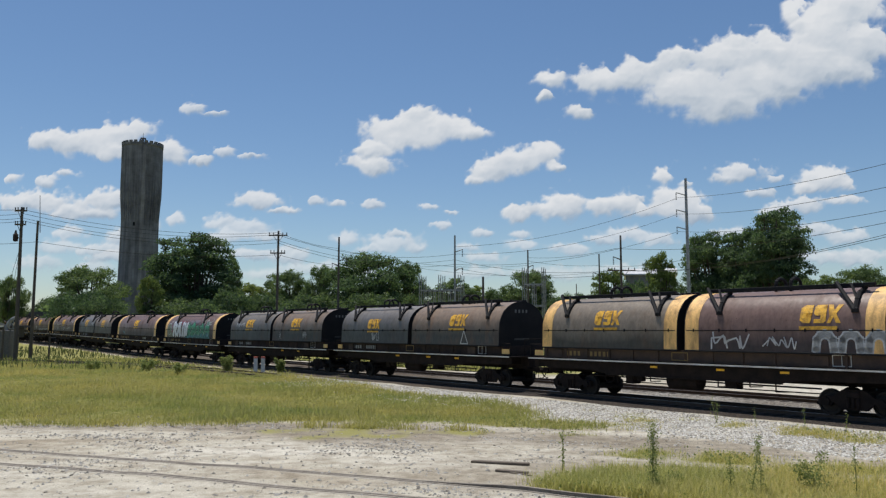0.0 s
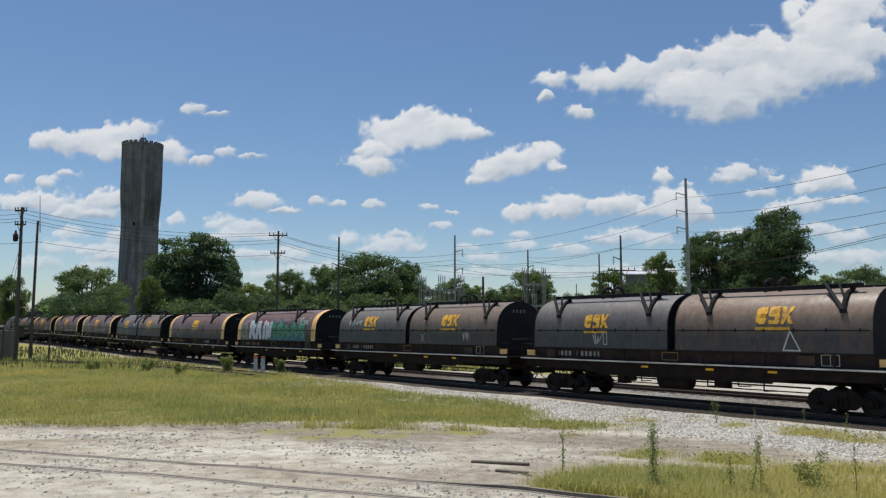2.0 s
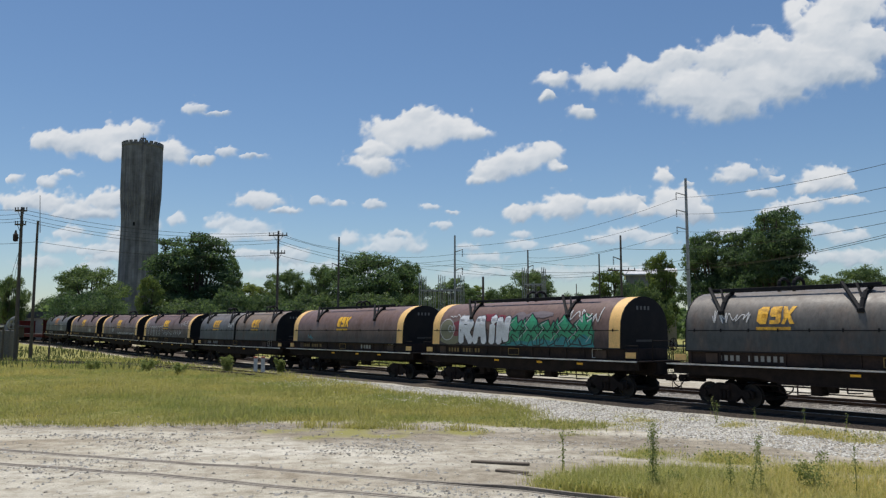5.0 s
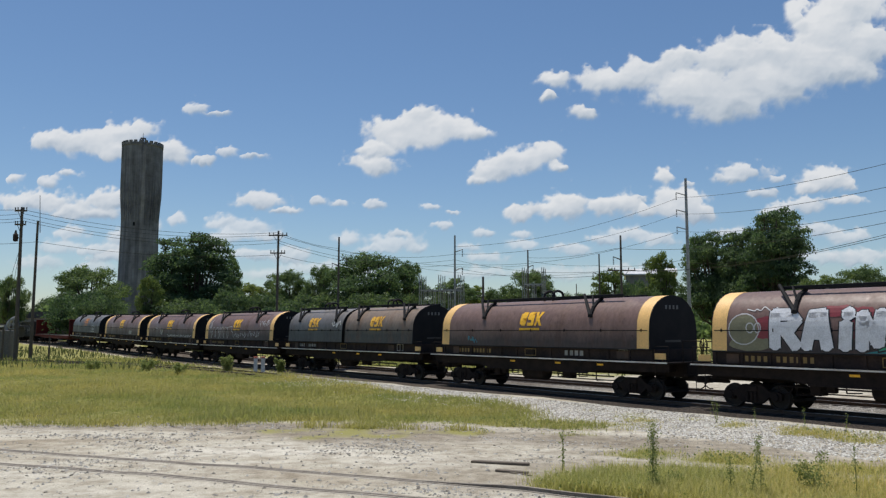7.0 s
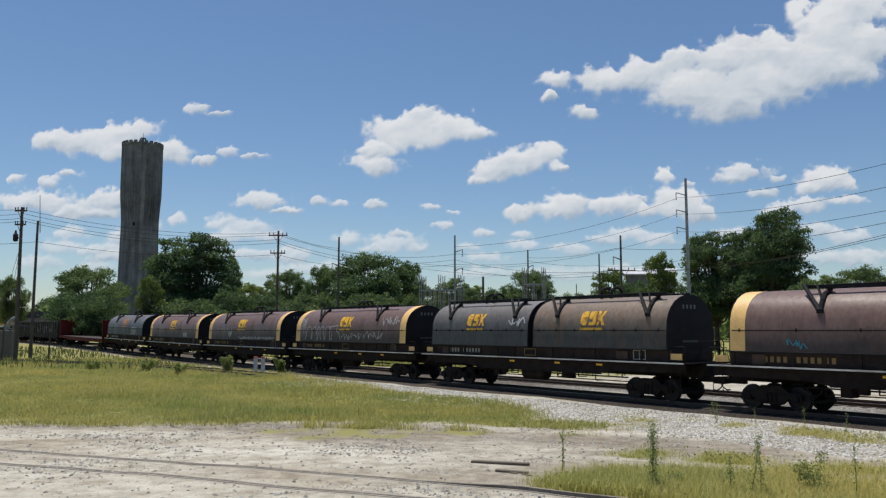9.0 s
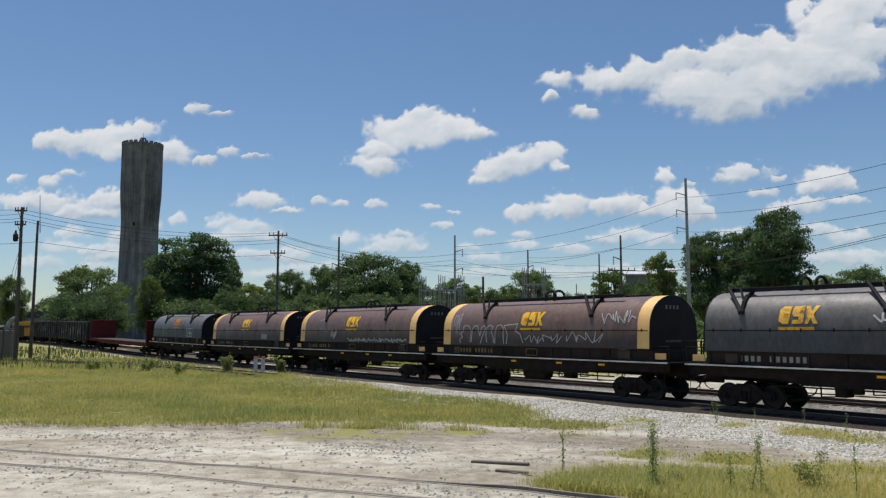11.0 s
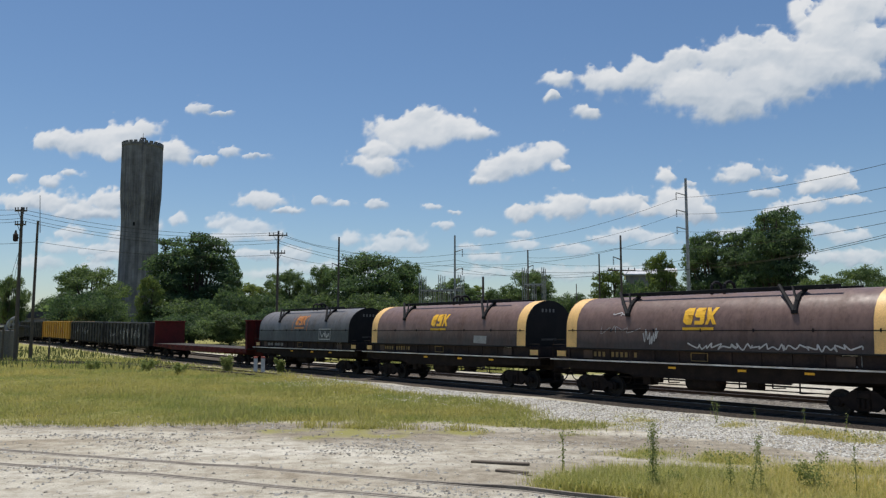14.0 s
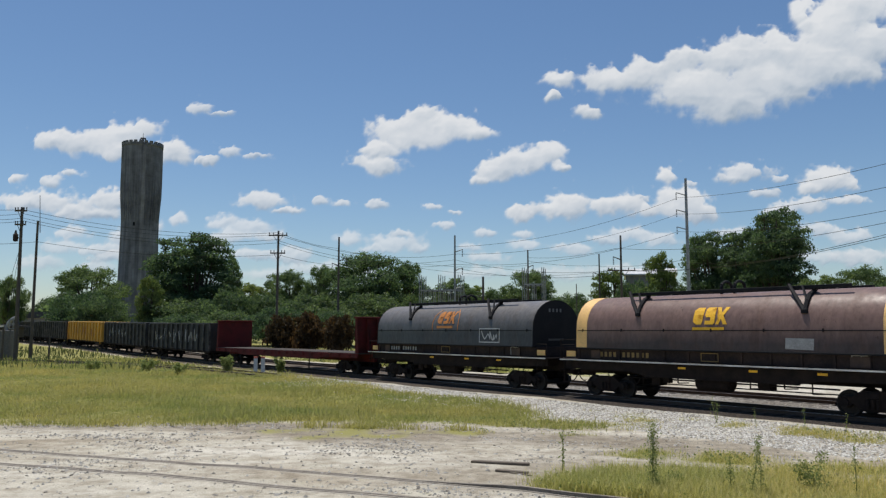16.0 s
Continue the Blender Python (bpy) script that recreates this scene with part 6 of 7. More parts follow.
spots_, sizes_ = [], []
while len(spots_) < 26000:
    s_, o_ = -24 + 76 * rng_g.random() ** 1.3, -2.75 - 5.2 * rng_g.random() ** 1.1
    q = on_line(s_, o_)
    if abs(q.x) > 0.6 * q.y + 1 or rng_g.random() < 0.8 * grassy(q.x, q.y):
        continue
    spots_.append((q.x, q.y, max(RAIL_Z + bed_z(o_), ground_z(q.x, q.y)) + rise(s_) * 0 + 0.004))
    sizes_.append(rng_g.uniform(0.022, 0.052))
stones("ballast_stones", np.array(spots_), np.array(sizes_), rng_g, M_STONE, "loose pale ballast stones on the track shoulder")
spots_, sizes_ = [], []
while len(spots_) < 14000:
    y = 11 + 16 * rng_g.random() ** 0.8
    x = rng_g.uniform(-0.58 * y, 0.58 * y)
    n_ = noise.noise(Vector((x * 0.35, y * 0.8, 2.2))) + 0.5 * noise.noise(Vector((x * 1.3, y * 1.6, 7.7)))
    if rng_g.random() > 0.12 + 1.6 * max(0.0, n_):
        continue
    spots_.append((x, y, ground_z(x, y) + 0.003))
    sizes_.append(0.010 + 0.045 * rng_g.random() ** 3)
stones("yard_gravel", np.array(spots_), np.array(sizes_), rng_g, M_RUBBLE, "scattered gravel and rubble on the yard")


def weed(x, y, height, spread, leaves, seed, label, leaf=0.035, name="weed"):
    rng = np.random.default_rng(seed)
    z0 = ground_z(x, y)
    t = empty(name, pose(x, y, z0 - 0.02))
    tagged(t, label, "weed", "weeds in the yard")
    bm = bmesh.new()
    pts = []
    stems = max(1, int(spread * 9))
    for i in range(stems):
        top = Vector((rng.normal(0, spread * 0.5), rng.normal(0, spread * 0.5), height * rng.uniform(0.6, 1.0) if i else height))
        mid = top * 0.5 + Vector((rng.normal(0, 0.03), rng.normal(0, 0.03), 0.02))
        rod(bm, (0, 0, 0), mid, 0.009, 0.007, 5)
        rod(bm, mid, top, 0.007, 0.003, 5)
        for k in range(leaves // stems):
            u = rng.uniform(0.12, 1.0)
            c = mid * (2 * u) if u < 0.5 else mid.lerp(top, 2 * u - 1)
            r = 0.05 + 0.35 * spread * (1 - 0.6 * u)
            pts.append((c.x + rng.normal(0, r * 0.5), c.y + rng.normal(0, r * 0.5), c.z + rng.normal(0, 0.03)))
    part("stem", bm, M_WEED, t)
    pts = np.array(pts)
    part("leaves", quads_mesh("leaves", pts, rng.uniform(0.6, 1.3, len(pts)) * leaf, rng, stretch=2.2), M_WEED, t)


weed(2.39, 16.43, 0.85, 0.03, 60, 1, "single dry weed stalk in the pale yard")
weed(3.66, 14.37, 1.25, 0.26, 900, 2, "tall bushy green weed in the yard", 0.019)
weed(5.15, 13.8, 1.15, 0.12, 260, 3, "tall thin green weed in the yard", 0.019)
weed(5.38, 13.95, 1.05, 0.10, 200, 4, "tall thin green weed in the yard", 0.019)
weed(4.95, 14.1, 0.75, 0.12, 200, 5, "thin green weed in the yard", 0.019)
weed(6.58, 14.3, 0.75, 0.42, 1100, 6, "low spreading green weed in the yard", 0.022)
weed(6.96, 13.85, 1.0, 0.05, 120, 7, "single thin weed stalk in the yard", 0.019)
weed(4.35, 14.9, 0.35, 0.3, 300, 8, "small leafy weed in the yard", 0.019)
weed(8.9, 26.5, 0.85, 0.25, 130, 9, "dry weed on the ballast shoulder", 0.022)
weed(9.9, 25.8, 0.6, 0.06, 40, 10, "dry weed on the ballast shoulder", 0.022)
weed(10.9, 24.6, 0.7, 0.06, 40, 12, "dry weed on the ballast shoulder", 0.022)
weed(11.6, 23.6, 0.6, 0.06, 40, 13, "dry weed on the ballast shoulder", 0.022)
weed(-15.2, 57.3, 1.25, 0.7, 2200, 14, "leafy green weed beside the track", 0.055)
weed(-11.2, 56.0, 1.1, 0.5, 1500, 15, "leafy green weed beside the track", 0.055)
weed(-17.9, 55.0, 0.8, 0.6, 1500, 16, "leafy green weed beside the siding", 0.055)
weed(-21.5, 58.5, 0.9, 0.8, 1500, 17, "leafy green weed beside the siding", 0.055)
weed(-26.0, 60.0, 0.8, 0.8, 1500, 18, "leafy green weed beside the siding", 0.055)


# ---------------------------------------------------------------- posts, timbers, roadside
def marker_post(x, y):
    z0 = ground_z(x, y)
    t = empty("marker_post", pose(x, y, z0 - 0.05, 0, 0, 12))
    tagged(t, "short white concrete post with a red top", "post", "marker posts")
    bm = bmesh.new()
    box(bm, -0.13, 0.13, -0.11, 0.11, 0, 1.12, 0.02)
    part("shaft", bm, M_POST, t)
    bm = bmesh.new()
    box(bm, -0.134, 0.134, -0.114, 0.114, 1.10, 1.22, 0.02)
    part("cap", bm, M_CAP, t, "faded red top")


M_POST = worn("white_painted_concrete", (0.80, 0.79, 0.76), (0.55, 0.52, 0.48), 0.8, scale=3)
M_CAP = worn("faded_red_paint", (0.60, 0.14, 0.09), (0.45, 0.15, 0.11), 0.7, scale=4)
marker_post(-12.93, 55.9)
marker_post(-12.43, 55.95)


def timber(x0, y0, x1, y1, w, h, label, name="timber"):
    a, b = Vector((x0, y0, 0)), Vector((x1, y1, 0))
    bm = bmesh.new()
    box(bm, -(b - a).length / 2, (b - a).length / 2, -w / 2, w / 2, 0, h, 0.012)
    for v in bm.verts:
        v.co += Vector((noise.noise(v.co * 3.1), noise.noise(v.co * 2.3 + Vector((5, 0, 0))), 0)) * 0.02
    m = (a + b) / 2
    ob = part(name, bm, M_SCRAP, at=pose(m.x, m.y, ground_z(m.x, m.y) - 0.015, 0, 0, math.degrees(math.atan2(b.y - a.y, b.x - a.x))))
    tagged(ob, label, "timber", "scrap timbers in the yard")


timber(0.62, 17.77, 1.83, 17.42, 0.15, 0.07, "broken dark railway sleeper lying in the yard")
timber(1.08, 16.66, 1.70, 16.34, 0.13, 0.06, "short broken sleeper piece lying in the yard")
timber(1.35, 16.42, 1.72, 16.05, 0.05, 0.04, "pale splintered stick lying in the yard", "stick")
timber(-13.6, 26.9, -12.7, 27.9, 0.06, 0.05, "fallen pale branch at the grass edge", "stick")


def roadside():
    """Stand-in shed and bent pipe, signs and posts beyond the far end of the siding."""
    # unclear dark shape with pale lines, built as a shed on a block
    z0 = ground_z(-52, 96)
    t = empty("open_shed", pose(-60.5, 98, z0, 0, 0, 4))
    tagged(t, "long low dark shape with a pale edge, built as a shed", "building")
    bm = bmesh.new()
    box(bm, -9, 8, -2.6, 3, 1.7, 2.9)
    part("wall", bm, M_DARKROOF, t)
    bm = bmesh.new()
    box(bm, -9, 7.6, -2.2, 2.6, 0.0, 1.7)
    part("loading_dock", bm, M_CONCRETE, t, "grey concrete block")
    bm = bmesh.new()
    prism(bm, [(-9.5, 2.9), (8.5, 2.9), (8.5, 3.15), (-9.5, 3.6)], -3.5, 3.5)
    part("roof", bm, M_DARKROOF, t)
    bm = bmesh.new()
    box(bm, -9.5, 8.5, -3.56, -3.50, 2.92, 3.12)
    part("fascia", bm, M_ROOF, t, "pale roof edge")
    for x in (-8.5, -4.5, -0.5, 3.5, 7.5):
        bm = bmesh.new()
        box(bm, x - 0.1, x + 0.1, -3.4, -3.2, 0, 2.9)
        part("post", bm, M_POLE, t)
    # unclear pale curve over a grey block, built as a bent pipe
    x, y = -43.0, 79.5
    z0 = ground_z(x, y)
    d = empty("vent_pipe", pose(x, y, z0))
    tagged(d, "bent pipe standing in for an unclear pale curve, on a grey concrete block", "vent pipe")
    bm = bmesh.new()
    box(bm, -1.2, 0.55, -0.5, 0.5, -0.1, 2.95 - z0, 0.05)
    part("plinth", bm, M_CONCRETE, d)
    bm = bmesh.new()
    arc = [(1.05 - 1.1 * math.cos(q), 0, 2.95 - z0 + 1.25 * math.sin(q)) for q in (0.0, 0.2, 0.4, 0.6, 0.8, 1.0, 1.2, 1.4, 1.57)]
    for p, q in zip(arc, arc[1:]):
        rod(bm, p, q, 0.17, sides=10)
    part("pipe", bm, M_GALV, d)
    # sign on a post
    x, y = -39.0, 74.0
    g = empty("sign_post", pose(x, y, ground_z(x, y), 0, 0, 15))
    tagged(g, "grey post with a square trackside sign frame", "sign")
    bm = bmesh.new()
    rod(bm, (0, 0, 0), (0, 0, 3.9), 0.06, sides=8)
    part("post", bm, M_GALV, g)
    bm = bmesh.new()
    for q in ((-0.75, -0.10, 2.9, 2.98), (-0.75, -0.10, 3.35, 3.43), (-0.75, -0.10, 3.75, 3.83)):
        box(bm, q[0], q[1], -0.04, 0.02, q[2], q[3])
    for xx in (-0.75, -0.45, -0.16):
        box(bm, xx, xx + 0.07, -0.045, 0.025, 2.9, 3.83)
    part("frame", bm, M_GALV, g)
    for x, y, h in ((-40.6, 74.5, 3.1), (-38.0, 78.0, 2.2), (-43.5, 77.0, 2.4)):
        bm = bmesh.new()
        rod(bm, (0, 0, -0.2), (0, 0, h), 0.10, 0.08, 8)
        tagged(part("fence_post", bm, M_POLE, at=pose(x, y, ground_z(x, y))), "dark wooden fence post in the grass", "post", "fence posts")


roadside()


# ---------------------------------------------------------------- graffiti on the covers
def sprayed(name, base, rough=0.45):
    return worn(name, base, tuple(c * 0.72 for c in base), rough, scale=2.5, amount=0.6)


M_CHROME = sprayed("silver_spray_paint", (0.74, 0.76, 0.80), 0.38)
M_GREENSPRAY = sprayed("green_spray_paint", (0.045, 0.34, 0.17))
M_DEEPGREEN = sprayed("deep_green_spray_paint", (0.02, 0.17, 0.11))
M_TEAL = sprayed("teal_spray_paint", (0.03, 0.24, 0.26))
M_INK = sprayed("black_spray_paint", (0.012, 0.012, 0.014))
M_CHALK = sprayed("white_marker_paint", (0.60, 0.60, 0.60))
M_OLIVE = sprayed("olive_spray_paint", (0.21, 0.20, 0.12))
M_CRIMSON = sprayed("crimson_spray_paint", (0.24, 0.035, 0.045))
M_HAZE = sprayed("grey_violet_spray_haze", (0.20, 0.165, 0.175))
M_CYAN = sprayed("cyan_marker_paint", (0.06, 0.32, 0.42))


def ring_of(cx, cz, rx, rz, n=16, wob=0.0, seed=0):
    rr = random.Random(seed)
    return [(cx + rx * math.cos(2 * math.pi * i / n) * (1 + wob * rr.uniform(-1, 1)), cz + rz * math.sin(2 * math.pi * i / n) * (1 + wob * rr.uniform(-1, 1))) for i in range(n)]


def on_car(i):
    return next(c for c in CAR[i].children if c.name.startswith("cover"))


def spray(i, name, shapes, mat, label, lift):
    part(name, paint_on(shapes, lift), mat, on_car(i), label)


def fat(strokes, w):
    out = []
    for s in strokes:
        out += stroke(s, w)
        for p in s:
            out.append(ring_of(p[0], p[1], w / 2, w / 2, 10))
    return out


def letter_strokes(word, x, z, h, w, gap):
    glyph = {"R": [[(0, 0), (0, 1), (0.7, 1), (0.95, 0.78), (0.7, 0.55), (0.1, 0.52)], [(0.4, 0.52), (0.9, 0)]],
             "A": [[(0, 0), (0.3, 0.95), (0.65, 0.98), (0.85, 0)], [(0.2, 0.38), (0.75, 0.38)]],
             "I": [[(0.2, 0), (0.25, 0.6)], [(0.32, 0.98), (0.36, 1.0)]],
             "N": [[(0, 0), (0.05, 0.9), (0.6, 0.12), (0.75, 0.95)]],
             "V": [[(0, 1), (0.4, 0), (0.8, 1)]], "E": [[(0.8, 1), (0.1, 0.9), (0.05, 0.5), (0.6, 0.5)], [(0.05, 0.5), (0.1, 0.05), (0.8, 0)]],
             "T": [[(0, 1), (0.9, 1)], [(0.45, 1), (0.4, 0)]]}
    out = []
    for ch in word:
        out += [[(x + px * w, z + pz * h) for px, pz in s] for s in glyph[ch]]
        x += (w + gap) * (0.62 if ch == "I" else 1.0)
    return out


def scribble(x0, x1, z0, z1, n, seed, w=0.035):
    """A looping tag line that cannot be read."""
    rr = random.Random(seed)
    pts = []
    for i in range(n):
        u = i / (n - 1)
        pts.append(Vector((x0 + (x1 - x0) * u + rr.uniform(-1.6, 1.2) * (x1 - x0) / n, z0 + (z1 - z0) * (rr.random() * 0.45 if i % 2 else 0.5 + 0.5 * rr.random()))))
    out = []
    for i in range(len(pts) - 1):
        p0, p1, p2, p3 = pts[max(0, i - 1)], pts[i], pts[i + 1], pts[min(len(pts) - 1, i + 2)]
        if rr.random() < 0.16:
            continue
        for k in range(5):
            u = k / 4
            out.append(0.5 * ((2 * p1) + (p2 - p0) * u + (2 * p0 - 5 * p1 + 4 * p2 - p3) * u * u + (3 * p1 - p0 - 3 * p2 + p3) * u ** 3))
    return stroke([tuple(q) for q in out], w)


def tags(i, mat, label, *groups, cover=0):
    cov = [c for c in CAR[i].children if c.name.startswith("cover")][cover]
    for g in groups:
        part("graffiti_tag", paint_on(g, 0.012), mat, cov, label)


def graffiti():
    # the silver and green pieces on the fourth car
    word = letter_strokes("RAIN", -4.0, 2.30, 1.0, 0.80, 0.32)
    for k, q in enumerate((ring_of(-4.4, 2.72, 0.5, 0.55, 18, 0.1, 2), ring_of(-1.0, 2.95, 0.5, 0.6, 18, 0.1, 3), ring_of(-1.9, 3.4, 0.7, 0.2, 16, 0.2, 1))):
        spray(3, "graffiti_backing", [q], M_CRIMSON, "red spray cloud", 0.008)
    spray(3, "graffiti_outline", fat(word, 0.50), M_INK, "black graffiti outline", 0.012)
    spray(3, "graffiti_lettering", fat(word, 0.42), M_CHROME, "silver bubble graffiti letters", 0.024)
    spray(3, "graffiti_blob", [ring_of(-5.2, 2.82, 0.56, 0.52, 18, 0.06, 4), ring_of(-4.95, 2.32, 0.85, 0.26, 18, 0.06, 5)], M_OLIVE, "olive graffiti blob", 0.009)
    for q in (ring_of(-5.2, 2.82, 0.59, 0.54, 18) + [(-4.61, 2.82)], ring_of(-4.95, 2.86, 0.15, 0.17, 10) + [(-4.80, 2.86)], ring_of(-4.66, 2.86, 0.12, 0.17, 10) + [(-4.54, 2.86)]):
        spray(3, "graffiti_ring", stroke(q, 0.04), M_CHALK, "white graffiti line", 0.012)
    rr = random.Random(9)
    shards, ink, glint = [], [], []
    base = [(-1.0, 2.06), (5.1, 2.06), (4.9, 2.40), (4.5, 2.62), (3.9, 2.35), (3.2, 2.52), (2.5, 2.30), (1.8, 2.42), (1.0, 2.24), (0.4, 2.30), (-0.4, 2.18)]
    for k in range(5):                          # five interlocked barbed shapes
        x = -0.45 + 1.08 * k
        top = 3.34 + 0.14 * math.sin(k * 2.1)
        form = [(-0.12, 2.12), (0.30, 2.12), (0.42, 2.48), (0.58, 2.12), (1.02, 2.12), (1.16, 2.62), (0.86, 2.72), (1.18, 3.02), (1.00, top), (0.72, top - 0.30), (0.50, top + 0.10), (0.16, top - 0.16), (-0.08, 2.98), (0.20, 2.78), (-0.18, 2.52)]
        if k % 2:
            form = [(1.0 - u, w) for u, w in form][::-1]
        form = [(x + u + rr.uniform(-0.12, 0.12), w + rr.uniform(-0.08, 0.08)) for u, w in form]
        shards.append(form)
        ink += stroke(form + form[:1], 0.05)
        ink += stroke([(x + 0.25, 2.95), (x + 0.55, 2.70), (x + 0.80, 3.0)], 0.045) + stroke([(x + 0.1, 2.3), (x + 0.35, 2.6), (x + 0.72, 2.42)], 0.045)
        glint += stroke([(x + 0.02, 2.60), (x + 0.30, 2.84), (x + 0.12, 3.02), (x + 0.45, top - 0.06)], 0.028) + stroke([(x + 0.74, 2.28), (x + 1.02, 2.58)], 0.024)
    spray(3, "graffiti_haze", [ring_of(0.3, 3.2, 0.6, 0.42, 16, 0.1, 6)], M_HAZE, "pale spray haze", 0.007)
    spray(3, "graffiti_haze", [ring_of(1.6, 3.5, 0.9, 0.16, 16, 0.2, 7)], M_HAZE, "pale spray haze", 0.007)
    spray(3, "graffiti_ground", [[(-0.6, 2.10), (5.0, 2.10), (5.1, 2.75), (4.6, 3.0), (3.9, 2.85), (3.1, 3.1), (2.4, 2.9), (1.6, 3.12), (0.8, 2.9), (0.2, 3.0), (-0.3, 2.6)]], M_DEEPGREEN, "dark green fill behind the barbed letters", 0.0085)
    spray(3, "graffiti_piece", shards, M_GREENSPRAY, "green wildstyle graffiti", 0.010)
    spray(3, "graffiti_base", [base], M_TEAL, "teal lower half of the graffiti", 0.012)
    spray(3, "graffiti_inking", ink, M_INK, "black graffiti outline", 0.015)
    spray(3, "graffiti_highlight", glint, M_CHALK, "pale graffiti highlight", 0.017)
    tags(3, M_CHALK, "white scribbled tag", scribble(-4.9, -3.7, 3.38, 3.62, 9, 31), scribble(3.4, 5.6, 3.1, 3.75, 18, 32, 0.05))
    # white outline letters on the seventh car
    tags(6, M_CHALK, "white outline graffiti", stroke([(-5.3, 2.15), (-5.35, 2.3), (-5.15, 2.45), (-5.3, 2.62), (-5.1, 2.72), (-5.05, 2.95), (-4.85, 3.02), (-4.6, 2.98), (-4.45, 2.7), (-4.50, 2.35), (-4.55, 2.2)], 0.045),
         stroke([(-4.42, 2.2), (-4.35, 2.8), (-4.2, 2.98), (-3.95, 3.0), (-3.85, 2.75), (-3.75, 2.5), (-3.65, 2.9), (-3.45, 3.02), (-3.3, 2.9), (-3.55, 2.5), (-3.7, 2.15)], 0.045),
         stroke([(-3.2, 2.2), (-3.3, 2.55), (-3.2, 2.9), (-3.0, 3.04), (-2.75, 2.95), (-2.9, 2.7), (-2.75, 2.5), (-2.7, 2.2)], 0.045),
         stroke([(-2.6, 2.15), (-2.6, 2.7), (-2.45, 2.98), (-2.2, 3.04), (-2.0, 2.9), (-2.0, 2.5), (-1.95, 2.15)], 0.045),
         stroke([(-1.75, 2.15), (-1.7, 2.6), (-1.95, 3.0), (-0.95, 3.08), (-1.15, 2.75), (-0.8, 2.6), (-0.6, 2.2)], 0.045),
         scribble(-0.4, 1.9, 2.15, 2.62, 19, 41), scribble(2.2, 4.3, 2.25, 2.8, 14, 42), scribble(-6.0, -5.3, 2.5, 3.7, 16, 43, 0.02), scribble(4.2, 6.0, 3.05, 3.6, 18, 44, 0.03))
    tags(0, M_CHALK, "white graffiti tag", scribble(1.4, 2.9, 2.1, 2.75, 11, 53, 0.06), scribble(3.3, 4.7, 2.15, 2.55, 15, 54, 0.045), stroke([(1.35, 2.12), (1.35, 2.5), (1.9, 2.55), (2.0, 2.15)], 0.06), cover=1)
    last = [c for c in CAR[0].children if c.name.startswith("cover")][1]
    word2 = [[(5.3 + 0.85 * k + 0.3 * (1 - math.cos(math.pi * j / 6)), 2.15 + 0.5 * math.sin(math.pi * j / 6) ** 0.6) for j in range(7)] for k in range(3)]
    part("graffiti_outline", paint_on(fat(word2, 0.30), 0.010), M_CHALK, last, "white graffiti outline of bubble shapes")
    part("graffiti_lettering", paint_on(fat(word2, 0.20), 0.013), M_STENCIL, last, "grey graffiti bubble shapes")
    tags(1, M_CHALK, "small white tag", scribble(-4.0, -3.1, 2.1, 2.75, 12, 61, 0.03))
    tags(1, M_CHALK, "small white tag", stroke([(4.6, 2.1), (4.85, 2.75), (5.2, 2.1), (4.6, 2.1)], 0.05), cover=1)
    tags(2, M_CHALK, "white scribbled tag", scribble(-6.6, -4.9, 3.0, 3.5, 21, 62, 0.035))
    tags(2, M_CHALK, "small white tag", stroke([(1.3, 2.15), (1.65, 2.6)], 0.03) + stroke([(1.65, 2.15), (1.3, 2.6)], 0.03), scribble(5.0, 5.5, 2.2, 2.75, 10, 63, 0.03), cover=1)
    tags(4, M_CYAN, "small cyan tag", scribble(-4.6, -3.9, 2.15, 2.5, 12, 64, 0.035))
    tags(5, M_CHALK, "white tag", scribble(-1.5, -0.35, 2.95, 3.4, 11, 65, 0.06))
    tags(7, M_CHALK, "white scribbled tag", scribble(-2.6, -1.9, 2.2, 2.85, 14, 66, 0.04), scribble(-0.4, 6.0, 2.08, 2.32, 56, 67, 0.05), scribble(-5.0, -3.0, 2.6, 3.1, 11, 70, 0.015), scribble(-4.2, -3.5, 3.35, 3.5, 6, 71, 0.03))
    spray(8, "grey_patch", [[(2.9, 2.15), (3.9, 2.12), (3.92, 2.5), (2.92, 2.52)]], M_STENCIL, "faded grey paint patch", 0.010)
    tags(9, M_CHALK, "white boxed tag", scribble(2.9, 4.2, 2.3, 2.75, 12, 68, 0.06) + stroke([(2.8, 2.2), (4.3, 2.2), (4.3, 2.85), (2.8, 2.85), (2.8, 2.2)], 0.05))


graffiti()


def trough_marks():
    for k in range(4):
        bm = bmesh.new()
        box(bm, 2.0 + 0.30 * k, 2.2 + 0.30 * k, -1.374, -1.364, 1.68, 1.90)
        part("painted_bar", bm, M_STENCIL, CAR[4], "grey hand-painted bar")
    for i in range(10):
        for x, w, mat in ((-0.55, 0.75, M_NUMBER), (-6.9 if i < 3 or i == 5 else -6.0, 0.5, M_BROWNFRAME), (5.0, 0.62, M_BROWNFRAME)):
            bm = bmesh.new()
            if mat is M_NUMBER:
                for q in ((x, x + w, 1.62, 1.65), (x, x + w, 1.91, 1.94), (x, x + 0.03, 1.62, 1.94), (x + w - 0.03, x + w, 1.62, 1.94)):
                    box(bm, q[0], q[1], -1.408, -1.400, q[2], q[3])
            else:
                box(bm, x, x + w, -1.412, -1.402, 1.60, 1.94, 0.003)
            part("stencil_frame" if mat is M_NUMBER else "rusty_plate", bm, mat, CAR[i], "dull yellow frame" if mat is M_NUMBER else "rust-brown plate")


trough_marks()


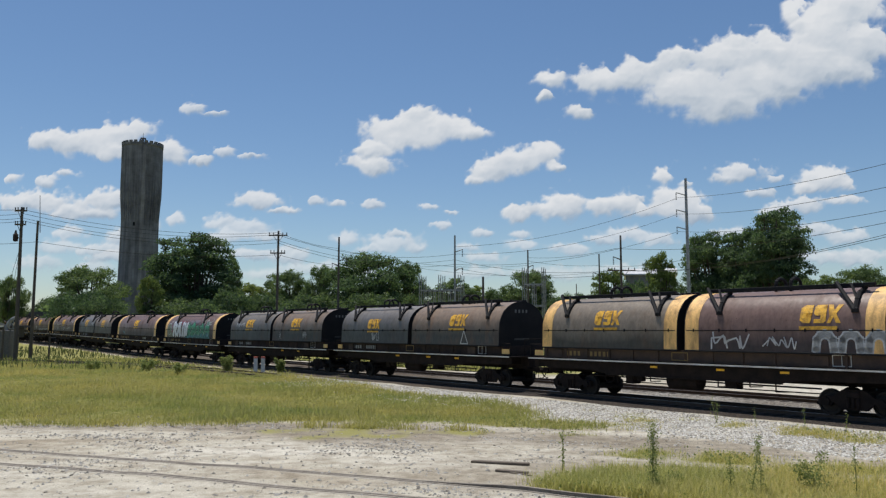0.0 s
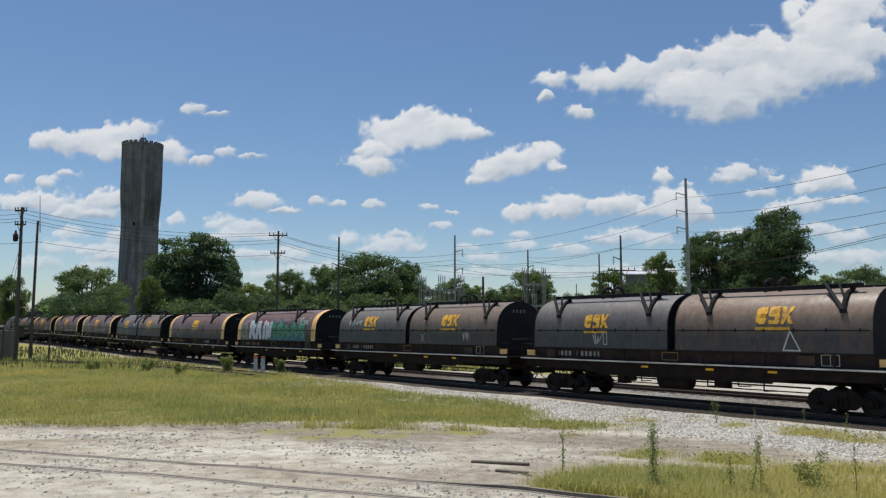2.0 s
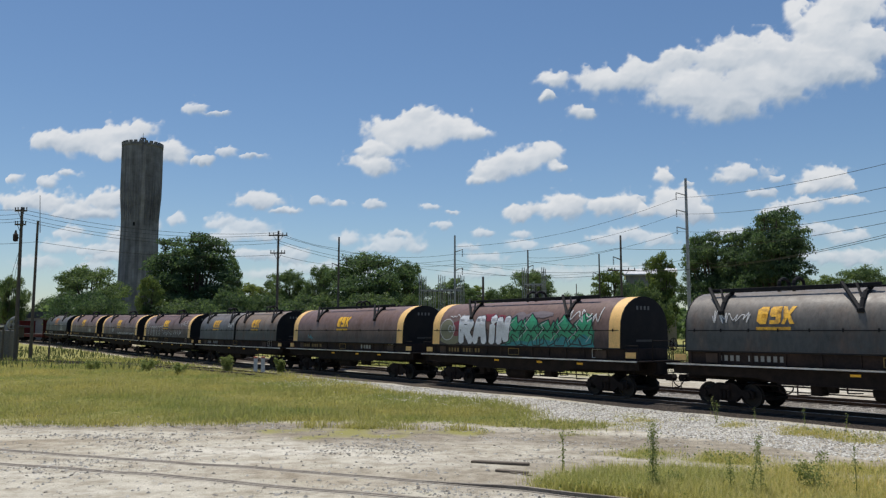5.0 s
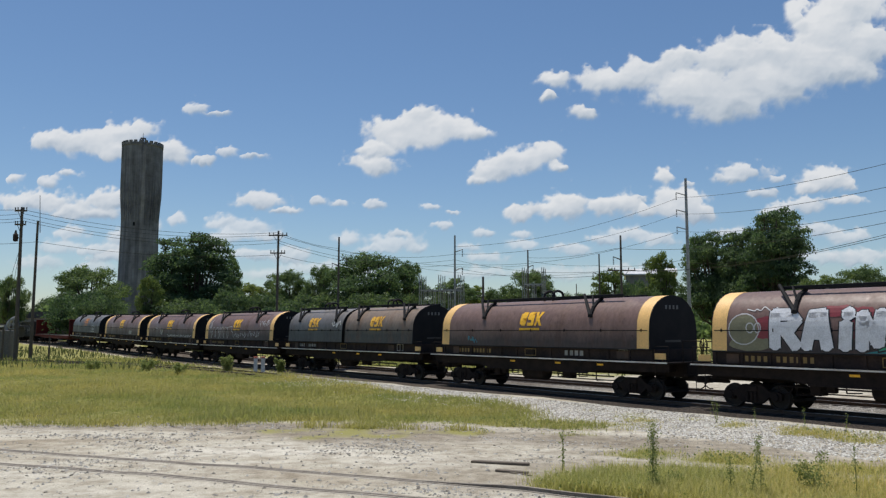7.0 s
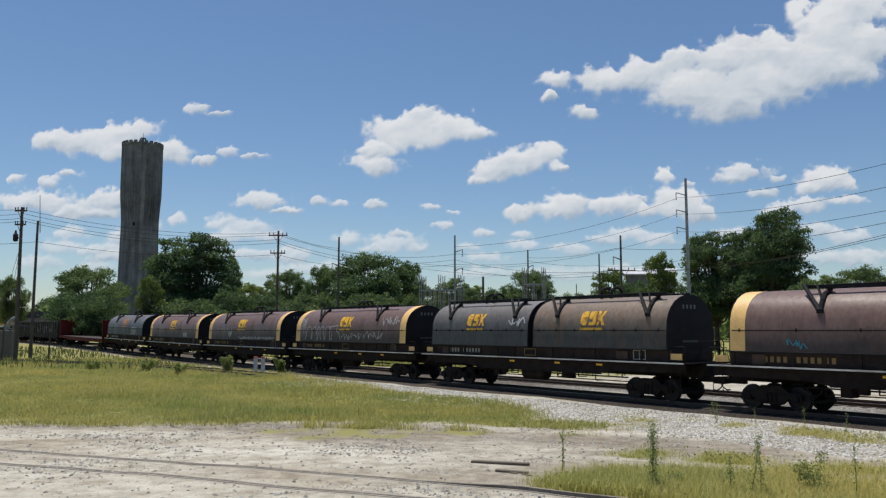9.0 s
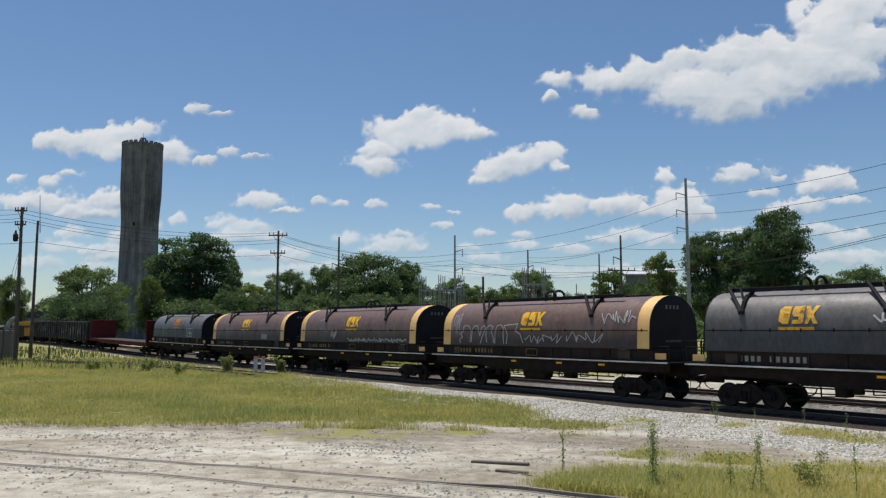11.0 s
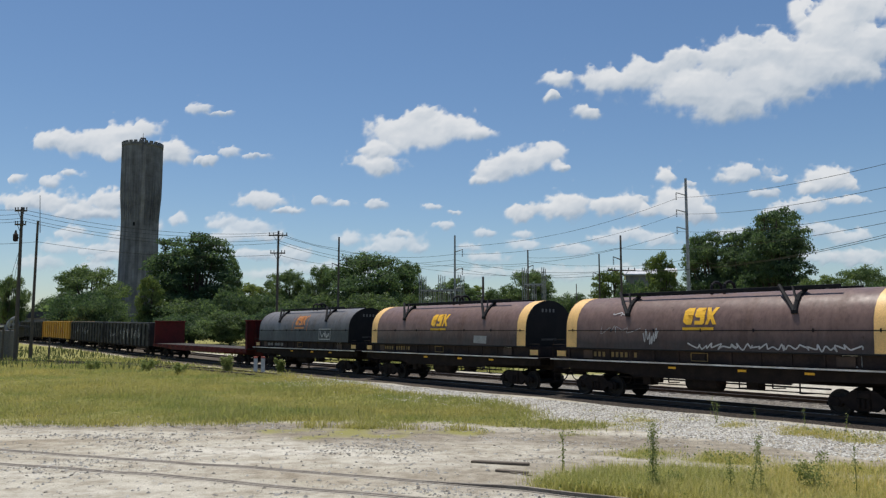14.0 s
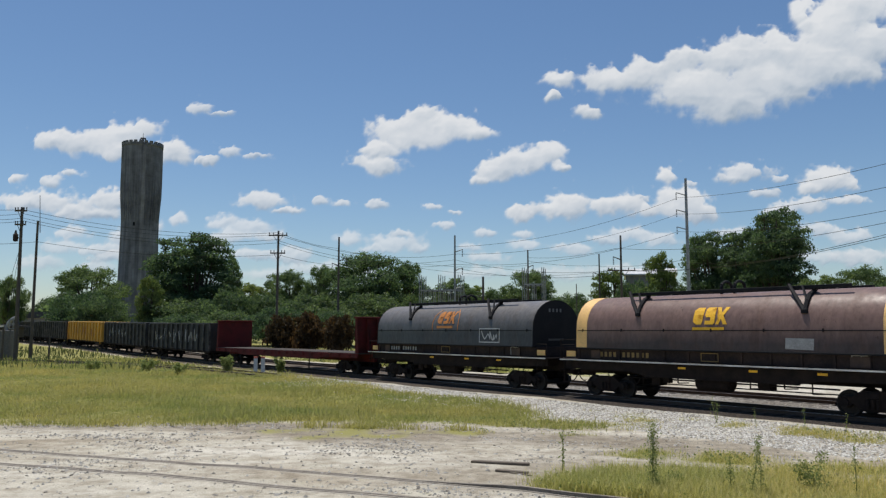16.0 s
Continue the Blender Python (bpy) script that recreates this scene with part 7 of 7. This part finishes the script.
def gondola_tags():
    for i, mat, seeds in ((11, M_CHALK, (81, 82, 83)), (12, M_CHALK, (84, 85)), (13, M_CRIMSON, (86, 87, 88))):
        for k, seed in enumerate(seeds):
            x = -6.5 + 4.3 * k
            bm = bmesh.new()
            for q in scribble(x, x + 2.8, 1.5, 2.9, 15, seed, 0.09):
                bm.faces.new([bm.verts.new((u, -1.508, w)) for u, w in q])
            part("graffiti_tag", bm, mat, CAR[i], "scrawled paint between the ribs")


gondola_tags()


# ---------------------------------------------------------------- sleepers of the tracks
def sleepers():
    bm = bmesh.new()
    box(bm, -0.115, 0.115, -1.3, 1.3, -0.10, 0.0)
    me = mesh_of("sleeper", bm)
    me.materials.append(M_TIE)
    rr = random.Random(4)
    for (t, pts), s0, n, off in ((TRACKS[0], -24, 230, 0.0), (TRACKS[1], -12, 120, 5.2)):
        for i in range(n):
            s = s0 + i * 0.55
            p = on_line(s, off, RAIL_Z + rise(s) - 0.125 + rr.uniform(-0.01, 0.01))
            part("sleeper", me, None, t, at=Matrix.Translation(p) @ pose(0, 0, 0, 0, 0, math.degrees(ALPHA) - 90 + rr.uniform(-1, 1)))
    t, pts = TRACKS[2]
    for a, b in zip(pts, pts[1:]):
        d = (b - a)
        n = max(1, int(d.length / 0.6))
        for k in range(n):
            q = a + d * (k / n)
            part("sleeper", me, None, t, at=pose(q.x, q.y, q.z - 0.115, 0, 0, math.degrees(math.atan2(d.y, d.x))))


sleepers()
# ---------------------------------------------------------------- what moves
def motions():
    turn = math.degrees(ALPHA) - 90
    for car, start in TRAIN:
        rows = []
        for i in range(81):
            t = i * 0.2
            s = start - run(t)
            p = on_line(s, 0, RAIL_Z + rise(s) + 0.003)
            tilt = math.degrees(math.atan2(rise(s + 5) - rise(s - 5), 10))
            rows.append((t, Matrix.Translation(p) @ pose(0, 0, 0, 0, 0, turn) @ pose(0, 0, 0, 0, tilt, 0)))
        walk(car, rows)
    for w, x in WHEELS:
        walk(w, [(i * 2 / FPS, pose(x, 0, 0.415, 0, math.degrees(run(i * 2 / FPS) / 0.415) % 360, 0)) for i in range(241)])

    for ob, at, drift in CLOUDS:
        walk(ob, [(t, Matrix.Translation(at + Vector((drift * t / 16, 0, 0)))) for t in (0.0, 4.0, 8.0, 12.0, 16.0)])


motions()
